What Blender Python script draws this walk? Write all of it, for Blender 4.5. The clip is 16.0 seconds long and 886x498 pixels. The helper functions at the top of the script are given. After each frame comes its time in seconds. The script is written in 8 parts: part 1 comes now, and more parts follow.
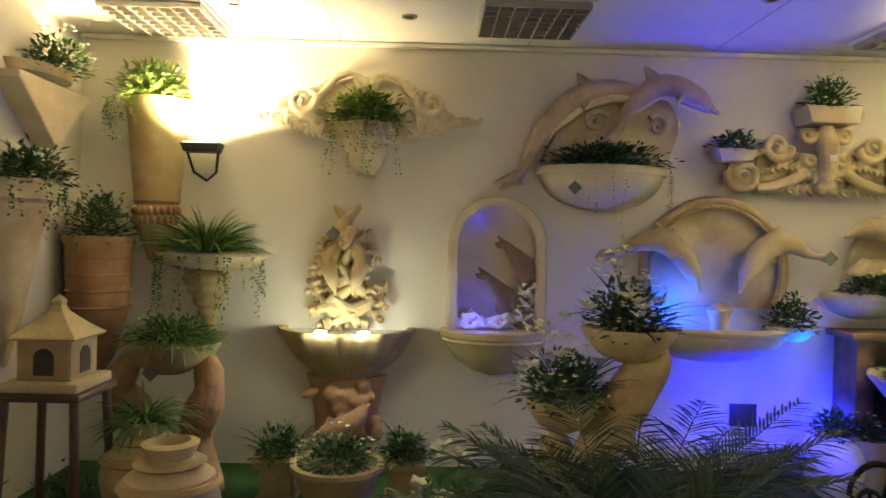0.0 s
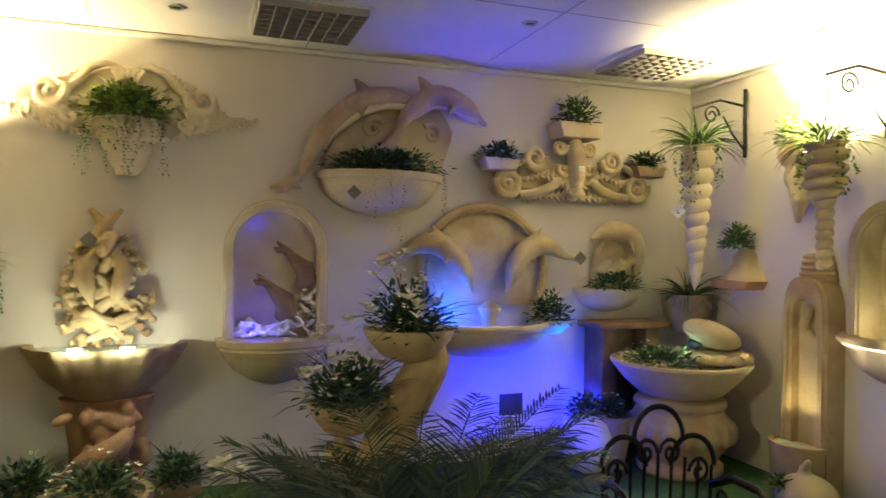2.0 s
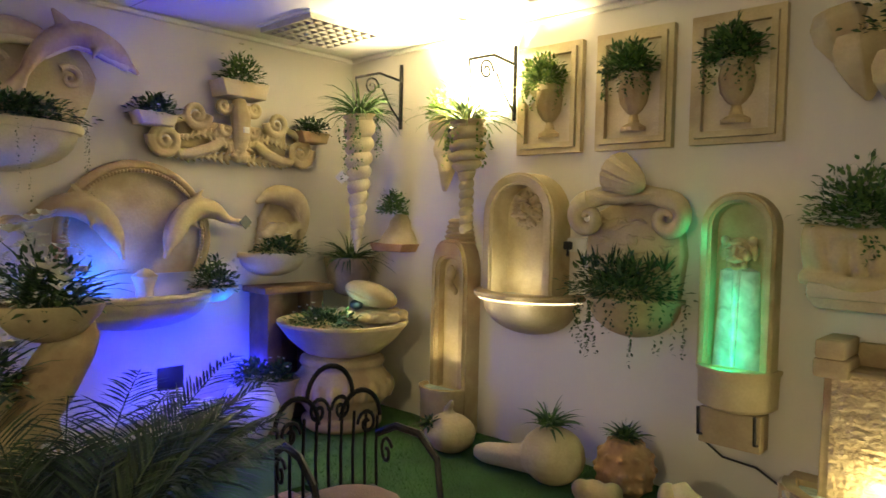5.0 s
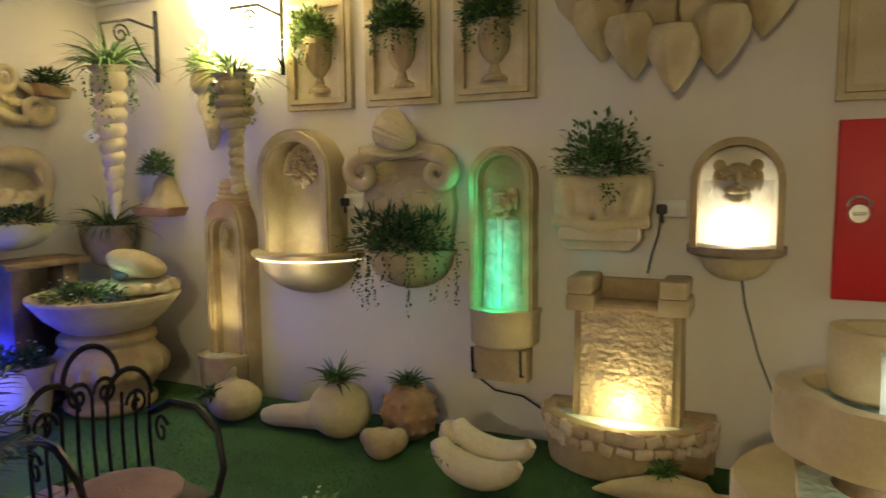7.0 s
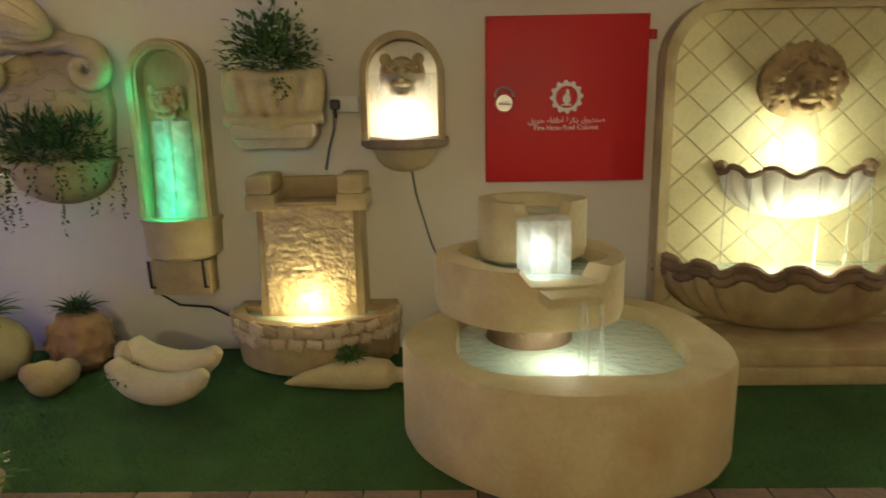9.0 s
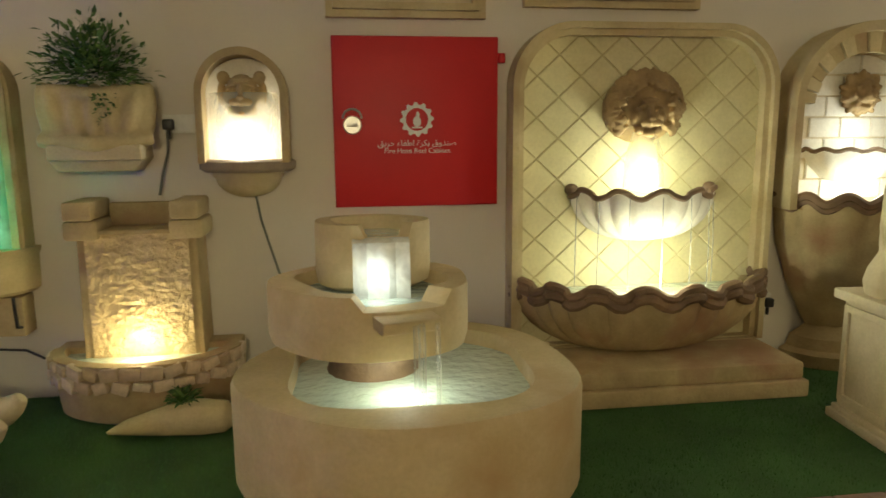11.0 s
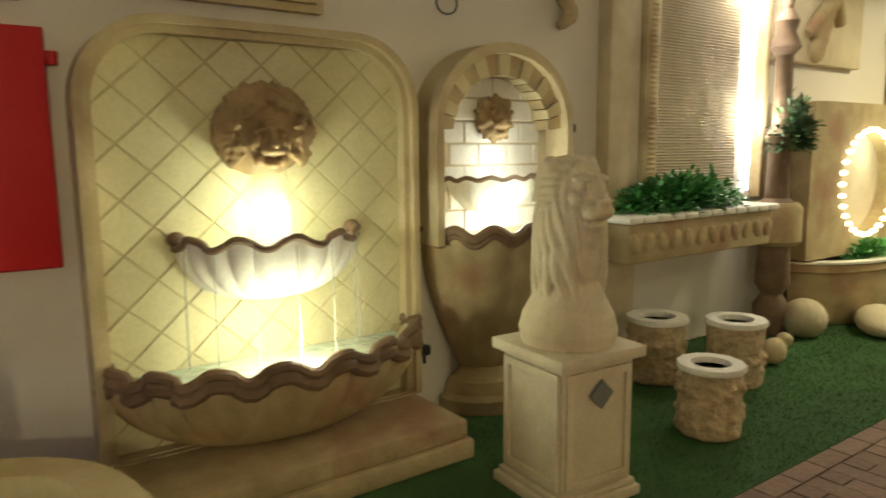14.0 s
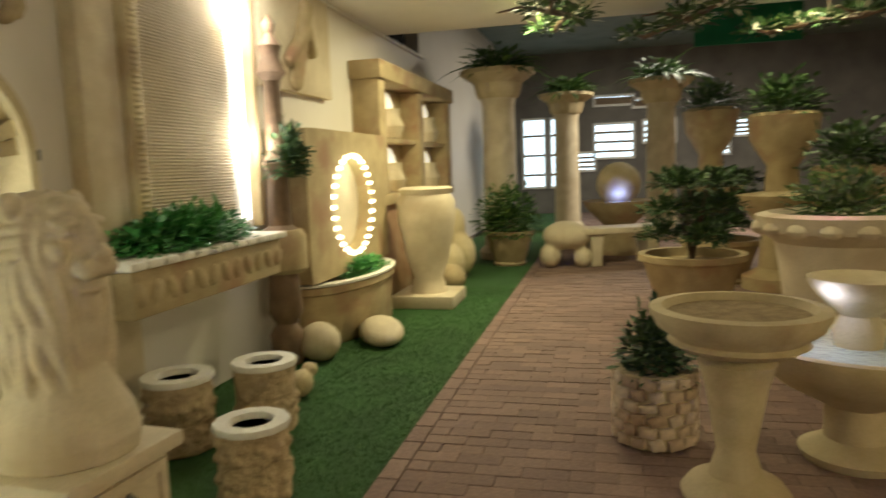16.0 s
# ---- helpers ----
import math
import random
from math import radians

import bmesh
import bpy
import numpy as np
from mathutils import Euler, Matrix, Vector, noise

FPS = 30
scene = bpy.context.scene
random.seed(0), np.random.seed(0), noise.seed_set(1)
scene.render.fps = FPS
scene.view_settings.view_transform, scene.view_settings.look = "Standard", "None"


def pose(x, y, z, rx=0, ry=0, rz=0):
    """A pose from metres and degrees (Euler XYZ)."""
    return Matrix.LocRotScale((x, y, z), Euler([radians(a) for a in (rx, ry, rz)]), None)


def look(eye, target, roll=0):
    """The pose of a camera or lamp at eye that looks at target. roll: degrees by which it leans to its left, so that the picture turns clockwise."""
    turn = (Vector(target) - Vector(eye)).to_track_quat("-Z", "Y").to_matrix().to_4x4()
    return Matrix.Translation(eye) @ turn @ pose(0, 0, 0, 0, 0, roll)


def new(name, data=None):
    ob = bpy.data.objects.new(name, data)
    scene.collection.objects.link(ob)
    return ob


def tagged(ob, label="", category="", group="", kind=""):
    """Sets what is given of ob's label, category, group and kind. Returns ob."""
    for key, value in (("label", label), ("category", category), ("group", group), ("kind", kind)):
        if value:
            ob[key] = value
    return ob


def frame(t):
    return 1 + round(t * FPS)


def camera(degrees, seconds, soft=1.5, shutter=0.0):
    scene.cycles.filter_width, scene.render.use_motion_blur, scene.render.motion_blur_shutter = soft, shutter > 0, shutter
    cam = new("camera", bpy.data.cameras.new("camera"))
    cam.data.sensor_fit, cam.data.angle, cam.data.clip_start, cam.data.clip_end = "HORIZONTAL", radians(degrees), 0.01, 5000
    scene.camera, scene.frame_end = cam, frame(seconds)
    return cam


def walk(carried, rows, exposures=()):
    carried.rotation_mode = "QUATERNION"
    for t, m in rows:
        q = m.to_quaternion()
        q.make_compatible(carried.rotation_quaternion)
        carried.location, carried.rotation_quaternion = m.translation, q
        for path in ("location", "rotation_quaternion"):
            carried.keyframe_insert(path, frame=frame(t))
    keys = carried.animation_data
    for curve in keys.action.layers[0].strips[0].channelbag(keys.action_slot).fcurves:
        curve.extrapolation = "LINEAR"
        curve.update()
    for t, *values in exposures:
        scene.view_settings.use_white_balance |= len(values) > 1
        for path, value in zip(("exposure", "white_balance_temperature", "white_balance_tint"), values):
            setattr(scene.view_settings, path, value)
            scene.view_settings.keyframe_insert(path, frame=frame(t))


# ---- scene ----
cam = camera(65.3, 16.0, 1.5, 0.4)
PATH = [
    (0, (4.488, -3.615, 1.484), (2.488, -3.571, 1.455), 1.4),
    (0.5, (4.489, -3.63, 1.484), (2.499, -3.436, 1.461), 1.1),
    (1, (4.496, -3.641, 1.48), (2.53, -3.274, 1.461), 0.7),
    (1.5, (4.484, -3.638, 1.486), (2.554, -3.11, 1.489), 0.2),
    (2, (4.475, -3.627, 1.48), (2.589, -2.96, 1.477), 0.7),
    (2.5, (4.48, -3.63, 1.481), (2.654, -2.815, 1.49), 0.5),
    (3, (4.472, -3.628, 1.487), (2.724, -2.657, 1.538), 0.8),
    (3.5, (4.514, -3.657, 1.478), (2.859, -2.537, 1.554), 1.5),
    (4, (4.481, -3.642, 1.483), (2.938, -2.37, 1.492), 1.1),
    (6.3, (4.404, -3.656, 1.463), (3.325, -1.98, 1.298), 1.2),
    (6.5, (4.447, -3.635, 1.486), (3.434, -1.92, 1.299), 0.9),
    (7, (4.447, -3.63, 1.486), (3.609, -1.827, 1.273), -0.5),
    (7.5, (4.487, -3.647, 1.442), (3.851, -1.763, 1.232), -0.8),
    (8, (4.527, -3.603, 1.42), (4.113, -1.675, 1.085), -0.8),
    (8.5, (4.575, -3.574, 1.384), (4.315, -1.626, 1.015), -0.8),
    (9, (4.587, -3.575, 1.352), (4.547, -1.624, 0.913), -1.0),
    (9.2, (4.615, -3.604, 1.362), (4.623, -1.659, 0.897), -1.2),
    (11.3, (4.809, -3.375, 1.263), (5.148, -1.432, 0.932), -1.2),
    (11.5, (4.798, -3.322, 1.293), (5.195, -1.395, 0.931), -1.8),
    (12, (4.841, -3.169, 1.296), (5.356, -1.269, 0.939), -1.3),
    (12.5, (4.908, -3.046, 1.299), (5.542, -1.179, 0.964), -2.6),
    (13, (4.966, -2.941, 1.296), (5.74, -1.13, 0.949), -3.3),
    (13.5, (5.113, -2.841, 1.306), (6.098, -1.129, 0.995), -1.4),
    (14, (5.238, -2.755, 1.303), (6.386, -1.143, 1.016), -0.5),
    (14.5, (5.331, -2.61, 1.306), (6.75, -1.223, 1.051), 0.2),
    (15, (5.376, -2.484, 1.326), (7.001, -1.337, 1.126), -2.3),
    (15.5, (5.434, -2.431, 1.33), (7.219, -1.572, 1.056), -1.8),
    (16, (5.604, -2.37, 1.297), (7.534, -1.902, 1.062), -2.1),
]
walk(cam, [(t, look(eye, target, roll)) for t, eye, target, roll in PATH])

# ---- light ----
world = bpy.data.worlds.new("world")
scene.world = world
world.use_nodes = True
world.node_tree.nodes["Background"].inputs[0].default_value = (0.9, 0.8, 0.6, 1)
world.node_tree.nodes["Background"].inputs[1].default_value = 0.006


def lamp(name, where, power, color=(1, 0.82, 0.55), radius=0.03, target=None, cone=None, blend=0.6):
    """A point lamp, or a spot where a target is given."""
    data = bpy.data.lights.new(name, "SPOT" if target else "POINT")
    data.energy, data.color, data.shadow_soft_size = power, color, radius
    ob = new(name, data)
    if target:
        data.spot_size, data.spot_blend = radians(cone), blend
        ob.matrix_world = look(where, target)
    else:
        ob.location = where
    return ob


def panel_lamp(name, where, power, size, color=(1, 0.84, 0.6)):
    data = bpy.data.lights.new(name, "AREA")
    data.energy, data.color, data.size = power, color, size
    ob = new(name, data)
    ob.location = where
    return ob


WARM, WHITE, BLUE, GREEN = (1, 0.84, 0.42), (0.97, 1, 0.72), (0.004, 0.012, 1), (0.0, 1, 0.46)
# floodlights that wash the wall and the ceiling
lamp("floodlight_beam", (0.2, -5.04, 2.07), 265, (1, 0.8, 0.42), 0.05, (0.1, -5.0, 2.74), 150, 0.5)
lamp("floodlight_beam", (1.35, -0.2, 2.13), 560, (1, 0.84, 0.46), 0.05, (1.4, -0.12, 2.74), 150, 0.5)
# unseen fill panels added under the ceiling to brighten the far walk and walls
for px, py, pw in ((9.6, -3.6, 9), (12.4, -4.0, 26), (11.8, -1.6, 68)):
    panel_lamp("added_ceiling_fill", (px, py, 2.70), pw, 0.5, (1, 0.92, 0.55))
# unseen fill lamp added behind the visitor to brighten the long wall
lamp("added_rear_fill", (4.3, -7.5, 2.3), 170, (1, 0.87, 0.53), 0.12)
# fountains
for dy in (-0.13, 0.13):
    lamp("fountain_spot", (0.44, -4.12 + dy, 0.93), 5.0, WHITE, 0.03)
lamp("niche_lamp", (0.2, -3.3, 1.0), 1.3, (0.05, 0.05, 1), 0.03)
lamp("niche_lamp", (0.09, -3.3, 1.64), 0.35, (0.05, 0.05, 1), 0.03)
lamp("blue_lamp", (0.2, -2.02, 1.08), 9, (0.0, 0.07, 1), 0.03)
lamp("blue_lamp", (0.26, -1.6, 0.52), 17, BLUE, 0.05)
lamp("blue_lamp", (0.3, -1.26, 0.86), 1.8, (0.0, 0.18, 1), 0.03)
lamp("blue_lamp", (0.4, -1.86, 1.55), 42, BLUE, 0.03, (0.55, -1.9, 2.74), 84, 0.9)
lamp("blue_lamp", (0.12, -0.98, 0.4), 6, BLUE, 0.05)
lamp("blue_lamp", (0.7, -1.3, 0.3), 3, BLUE, 0.05)
lamp("clam_lamp", (0.74, -0.62, 0.86), 0.5, (0.5, 1, 0.8), 0.02)
lamp("pillar_lamp", (1.24, -0.26, 0.35), 7, WARM, 0.03, (1.24, -0.1, 1.2), 90)
lamp("lion_lamp", (1.84, -0.2, 1.03), 1.4, (1, 0.88, 0.6), 0.03)
for dx in (-0.16, 0.16):
    lamp("lip_lamp", (1.84 + dx, -0.38, 0.94), 0.7, (1, 0.9, 0.66), 0.02)
for gz, gp in ((0.8, 0.55), (0.95, 0.55), (1.1, 0.5)):
    lamp("green_lamp", (3.15, -0.2, gz), gp, GREEN, 0.02)
lamp("green_lamp", (2.99, -0.2, 1.4), 0.4, GREEN, 0.03)
lamp("lion_lamp", (4.33, -0.12, 1.2), 3.0, (1, 0.95, 0.76), 0.03)
lamp("waterfall_lamp", (3.85, -0.3, 0.33), 3.6, WARM, 0.03)
lamp("tier_lamp", (4.98, -1.2, 0.46), 1.7, (0.9, 1, 0.88), 0.03)
lamp("tier_lamp", (4.89, -1.13, 0.78), 0.5, (0.9, 1, 0.88), 0.03)
lamp("trellis_lamp", (6.25, -0.24, 1.06), 6.5, WHITE, 0.03)
lamp("trellis_lamp", (6.25, -0.4, 0.58), 8, WHITE, 0.04)
lamp("arch_lamp", (7.46, -0.2, 1.24), 2.0, (0.95, 1, 0.85), 0.03)
lamp("arch_lamp", (7.46, -0.26, 0.95), 5.0, (0.95, 1, 0.85), 0.04)

# ---- materials ----


def material(name, rough=0.6, metal=0.0):
    m = bpy.data.materials.new(name)
    m.use_nodes = True
    b = m.node_tree.nodes["Principled BSDF"]
    b.inputs["Roughness"].default_value = rough
    b.inputs["Metallic"].default_value = metal
    return m, m.node_tree, b


def noise_node(tree, scale, detail=4.0, kind="Object"):
    coord = tree.nodes.new("ShaderNodeTexCoord")
    n = tree.nodes.new("ShaderNodeTexNoise")
    n.inputs["Scale"].default_value = scale
    n.inputs["Detail"].default_value = detail
    tree.links.new(coord.outputs[kind], n.inputs["Vector"])
    return n


def ramp(tree, source, stops):
    r = tree.nodes.new("ShaderNodeValToRGB")
    while len(r.color_ramp.elements) < len(stops):
        r.color_ramp.elements.new(0.5)
    for e, (p, c) in zip(r.color_ramp.elements, stops):
        e.position, e.color = p, (*c, 1)
    tree.links.new(source, r.inputs[0])
    return r


def grained(name, low, high, scale=6.0, fine=60.0, bump=0.3, rough=0.75, dist=0.01, stain=None, metal=0.0, speck=0.22):
    """A mottled mineral or painted surface: broad patches, fine grain and relief."""
    m, tree, b = material(name, rough, metal)
    broad, grain = noise_node(tree, scale, 6), noise_node(tree, fine, 3)
    r = ramp(tree, broad.outputs[0], ((0.3, low), (0.7, high)))
    mix = tree.nodes.new("ShaderNodeMix")
    mix.data_type, mix.blend_type = "RGBA", "MULTIPLY"
    mix.inputs[0].default_value = speck
    g = ramp(tree, grain.outputs[0], ((0.3, (0.6, 0.58, 0.55)), (0.65, (1, 1, 1))))
    tree.links.new(r.outputs[0], mix.inputs[6])
    tree.links.new(g.outputs[0], mix.inputs[7])
    out = mix.outputs[2]
    if stain:
        s = noise_node(tree, scale * 0.45, 5)
        sr = ramp(tree, s.outputs[0], ((0.52, (0, 0, 0)), (0.68, (1, 1, 1))))
        mix2 = tree.nodes.new("ShaderNodeMix")
        mix2.data_type = "RGBA"
        mix2.inputs[7].default_value = (*stain, 1)
        tree.links.new(sr.outputs[0], mix2.inputs[0])
        tree.links.new(out, mix2.inputs[6])
        out = mix2.outputs[2]
    tree.links.new(out, b.inputs["Base Color"])
    bp = tree.nodes.new("ShaderNodeBump")
    bp.inputs["Strength"].default_value, bp.inputs["Distance"].default_value = bump, dist
    tree.links.new(grain.outputs[0], bp.inputs["Height"])
    tree.links.new(bp.outputs[0], b.inputs["Normal"])
    return m


def varied(name, colors, rough=0.5, island=True, bump=0.0):
    """Leaves or loose pieces: each island, or each object, takes its own tone."""
    m, tree, b = material(name, rough)
    node = tree.nodes.new("ShaderNodeNewGeometry" if island else "ShaderNodeObjectInfo")
    src = node.outputs["Random Per Island" if island else "Random"]
    r = ramp(tree, src, [(i / (len(colors) - 1), c) for i, c in enumerate(colors)])
    out = r.outputs[0]
    if bump:
        n = noise_node(tree, 40, 4)
        mix = tree.nodes.new("ShaderNodeMix")
        mix.data_type, mix.blend_type = "RGBA", "MULTIPLY"
        mix.inputs[0].default_value = 0.5
        g = ramp(tree, n.outputs[0], ((0.3, (0.5, 0.5, 0.5)), (0.7, (1, 1, 1))))
        tree.links.new(out, mix.inputs[6])
        tree.links.new(g.outputs[0], mix.inputs[7])
        out = mix.outputs[2]
        bp = tree.nodes.new("ShaderNodeBump")
        bp.inputs["Strength"].default_value, bp.inputs["Distance"].default_value = bump, 0.01
        tree.links.new(n.outputs[0], bp.inputs["Height"])
        tree.links.new(bp.outputs[0], b.inputs["Normal"])
    tree.links.new(out, b.inputs["Base Color"])
    return m


def glowing(name, color, strength):
    m, tree, b = material(name, 0.4)
    b.inputs["Base Color"].default_value = (*color, 1)
    b.inputs["Emission Color"].default_value = (*color, 1)
    b.inputs["Emission Strength"].default_value = strength
    return m


wall_paint = grained("wall_paint", (0.67, 0.62, 0.545), (0.73, 0.68, 0.6), 1.3, 60, 0.04, 0.6, 0.002, None, 0.0, 0.05)
ceiling_paint = grained("ceiling_paint", (0.72, 0.69, 0.63), (0.78, 0.75, 0.68), 2, 40, 0.1, 0.8, 0.003, None, 0.0, 0.05)
cream = grained("cream_stone", (0.48, 0.385, 0.21), (0.63, 0.53, 0.32), 5, 70, 0.4, 0.8, 0.006, (0.36, 0.26, 0.14))
pale = grained("pale_stone", (0.57, 0.48, 0.32), (0.7, 0.61, 0.43), 5, 80, 0.35, 0.75, 0.005, (0.48, 0.38, 0.23))
tan = grained("tan_stone", (0.37, 0.282, 0.145), (0.51, 0.4, 0.22), 6, 60, 0.4, 0.8, 0.008, (0.34, 0.2, 0.11))
terracotta = grained("terracotta", (0.28, 0.15, 0.075), (0.42, 0.25, 0.13), 7, 60, 0.4, 0.8, 0.008, (0.42, 0.3, 0.18))
mask_brown = grained("mask_brown", (0.22, 0.14, 0.06), (0.38, 0.26, 0.12), 9, 60, 0.4, 0.7, 0.006)
dolphin_tan = grained("dolphin_stone", (0.36, 0.26, 0.18), (0.5, 0.38, 0.27), 9, 50, 0.35, 0.7, 0.006, (0.26, 0.18, 0.12))
brown = grained("brown_stone", (0.13, 0.08, 0.045), (0.24, 0.15, 0.085), 8, 50, 0.5, 0.7, 0.008)
slate = grained("slate_stone", (0.2, 0.15, 0.11), (0.34, 0.26, 0.18), 7, 60, 0.5, 0.8, 0.01)
whitish = grained("white_stone", (0.72, 0.68, 0.6), (0.82, 0.79, 0.7), 6, 70, 0.3, 0.7, 0.005)
iron = grained("black_iron", (0.012, 0.012, 0.014), (0.03, 0.027, 0.025), 12, 90, 0.3, 0.45, 0.002, None, 0.7)
turf_base = grained("turf", (0.024, 0.08, 0.012), (0.04, 0.125, 0.022), 3, 260, 0.8, 0.9, 0.01)
red_paint = grained("red_paint", (0.52, 0.006, 0.012), (0.58, 0.01, 0.016), 2, 200, 0.05, 0.5, 0.001)
white_plastic = grained("white_plastic", (0.75, 0.74, 0.7), (0.8, 0.79, 0.75), 4, 50, 0.05, 0.4, 0.001)
black_plastic = grained("black_plastic", (0.015, 0.015, 0.015), (0.03, 0.03, 0.03), 8, 90, 0.1, 0.45, 0.001)
dark_gap = grained("dark_joint", (0.05, 0.04, 0.035), (0.09, 0.075, 0.06), 10, 90, 0.4, 0.9, 0.004)
metal_grey = grained("grey_metal", (0.5, 0.5, 0.48), (0.62, 0.6, 0.58), 10, 120, 0.1, 0.3, 0.001, None, 1.0)
wood = grained("dark_wood", (0.06, 0.035, 0.02), (0.12, 0.07, 0.04), 6, 60, 0.3, 0.5, 0.004)
label_card = grained("grey_card", (0.13, 0.14, 0.12), (0.18, 0.19, 0.16), 8, 80, 0.1, 0.6, 0.001)
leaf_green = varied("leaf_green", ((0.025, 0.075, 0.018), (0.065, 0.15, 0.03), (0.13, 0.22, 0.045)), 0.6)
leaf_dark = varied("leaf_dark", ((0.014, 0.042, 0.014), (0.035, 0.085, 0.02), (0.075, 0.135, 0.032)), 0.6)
# Lime tone for plants near the floodlights, whose light is put into it.
leaf_lime_lit = varied("leaf_lime_lit", ((0.06, 0.13, 0.02), (0.13, 0.22, 0.03), (0.22, 0.29, 0.05)), 0.6)
leaf_bright = varied("leaf_bright", ((0.03, 0.16, 0.03), (0.06, 0.27, 0.06), (0.14, 0.36, 0.12)), 0.4)
leaf_palm = varied("leaf_palm", ((0.008, 0.022, 0.01), (0.018, 0.045, 0.014), (0.04, 0.075, 0.022)), 0.6)
petal = varied("white_petal", ((0.6, 0.6, 0.45), (0.8, 0.78, 0.66)), 0.5)
soil = grained("soil", (0.03, 0.02, 0.012), (0.06, 0.04, 0.025), 12, 80, 0.8, 0.95, 0.01)


def water_material():
    m, tree, b = material("water", 0.06)
    b.inputs["Base Color"].default_value = (0.62, 0.74, 0.66, 1)
    b.inputs["Coat Weight"].default_value = 0.6
    n = noise_node(tree, 22, 3)
    bp = tree.nodes.new("ShaderNodeBump")
    bp.inputs["Strength"].default_value, bp.inputs["Distance"].default_value = 0.6, 0.02
    tree.links.new(n.outputs[0], bp.inputs["Height"])
    tree.links.new(bp.outputs[0], b.inputs["Normal"])
    return m


water = water_material()


def film_material():
    m, tree, b = material("water_film", 0.05)
    b.inputs["Base Color"].default_value = (0.9, 0.95, 0.92, 1)
    b.inputs["Alpha"].default_value = 0.28
    n = noise_node(tree, 30, 4)
    bp = tree.nodes.new("ShaderNodeBump")
    bp.inputs["Strength"].default_value, bp.inputs["Distance"].default_value = 0.8, 0.02
    tree.links.new(n.outputs[0], bp.inputs["Height"])
    tree.links.new(bp.outputs[0], b.inputs["Normal"])
    return m


film = film_material()


def sheet_material():
    """Aerated water falling in a dense white curtain."""
    m, tree, b = material("water_sheet", 0.25)
    b.inputs["Base Color"].default_value = (0.86, 0.9, 0.88, 1)
    n = noise_node(tree, 14, 4)
    n.inputs["Distortion"].default_value = 0.4
    r = ramp(tree, n.outputs[0], ((0.3, (0.5, 0.5, 0.5)), (0.7, (0.92, 0.92, 0.92))))
    tree.links.new(r.outputs[0], b.inputs["Alpha"])
    return m


sheet = sheet_material()

# ---- shapes ----
TAU = 2 * math.pi


def part(name, bm, mat, parent=None, label="", smooth=True, voxel=0.0, kind=""):
    """Links a bmesh as one mesh object under a thing or a part. voxel: fuses overlapping lumps."""
    data = bpy.data.meshes.new(name)
    bm.normal_update()
    bm.to_mesh(data)
    bm.free()
    data.materials.append(mat)
    ob = new(name, data)
    if parent:
        ob.parent = parent
    if label or kind:
        tagged(ob, label, "", "", kind)
    if voxel:
        mod = ob.modifiers.new("fuse", "REMESH")
        mod.mode, mod.voxel_size, mod.use_smooth_shade = "VOXEL", voxel, True
        sm = ob.modifiers.new("soften", "SMOOTH")
        sm.factor, sm.iterations = 0.5, 1
    elif smooth:
        data.polygons.foreach_set("use_smooth", [True] * len(data.polygons))
        data.set_sharp_from_angle(angle=radians(38))
    return ob


def thing(name, m, label, category, group="", kind=""):
    ob = new(name)
    ob.empty_display_size = 0.1
    ob.matrix_world = m
    return tagged(ob, label, category, group, kind)


def on_b(x, z, d=0.0):
    """A pose on the long wall: local x to the right, -y out of the wall."""
    return pose(x, -d, z)


def on_a(y, z, d=0.0):
    return pose(d, y, z, 0, 0, 90)


def on_c(x, z, d=0.0):
    return pose(x, -5.85 + d, z, 0, 0, 180)


def box(bm, x0, x1, y0, y1, z0, z1, bevel=0.0, turn=None):
    r = bmesh.ops.create_cube(bm, size=1, matrix=Matrix.LocRotScale(((x0 + x1) / 2, (y0 + y1) / 2, (z0 + z1) / 2), None, (x1 - x0, y1 - y0, z1 - z0)))
    if turn:
        bmesh.ops.transform(bm, matrix=turn, verts=r["verts"])
    if bevel:
        edges = list({e for v in r["verts"] for e in v.link_edges})
        bmesh.ops.bevel(bm, geom=edges, offset=bevel, segments=2, affect="EDGES", profile=0.5)


def ell(bm, c, r, rot=(0, 0, 0), seg=14):
    m = Matrix.LocRotScale(c, Euler([radians(a) for a in rot]), r if isinstance(r, tuple) else (r, r, r))
    bmesh.ops.create_uvsphere(bm, u_segments=seg, v_segments=max(6, seg // 2 + 2), radius=1, matrix=m)


def lathe(bm, prof, seg=36, a0=0.0, a1=360.0, sx=1.0, sy=1.0, at=(0, 0, 0), flute=0, amp=0.0, wave=None):
    """Turns a profile of (radius, height). flute: ribs round it. wave: (ring indices, lobes, height) scallops those rings."""
    full = abs(a1 - a0) > 359
    n = seg if full else seg + 1
    rings = []
    for i, (r, z) in enumerate(prof):
        ring = []
        for k in range(n):
            a = radians(a0 + (a1 - a0) * k / seg)
            rr = r * (1 + amp * abs(math.sin(flute * a / 2)) if flute else 1)
            zz = z + (wave[2] * math.sin(wave[1] * a) if wave and i in wave[0] else 0)
            ring.append(bm.verts.new((at[0] + rr * math.cos(a) * sx, at[1] + rr * math.sin(a) * sy, at[2] + zz)))
        rings.append(ring)
    for p, q in zip(rings, rings[1:]):
        for k in range(n if full else n - 1):
            bm.faces.new((p[k], p[(k + 1) % n], q[(k + 1) % n], q[k]))
    if full:
        if prof[0][0] > 1e-4:
            bm.faces.new(rings[0][::-1])
        if prof[-1][0] > 1e-4:
            bm.faces.new(rings[-1])
    return rings


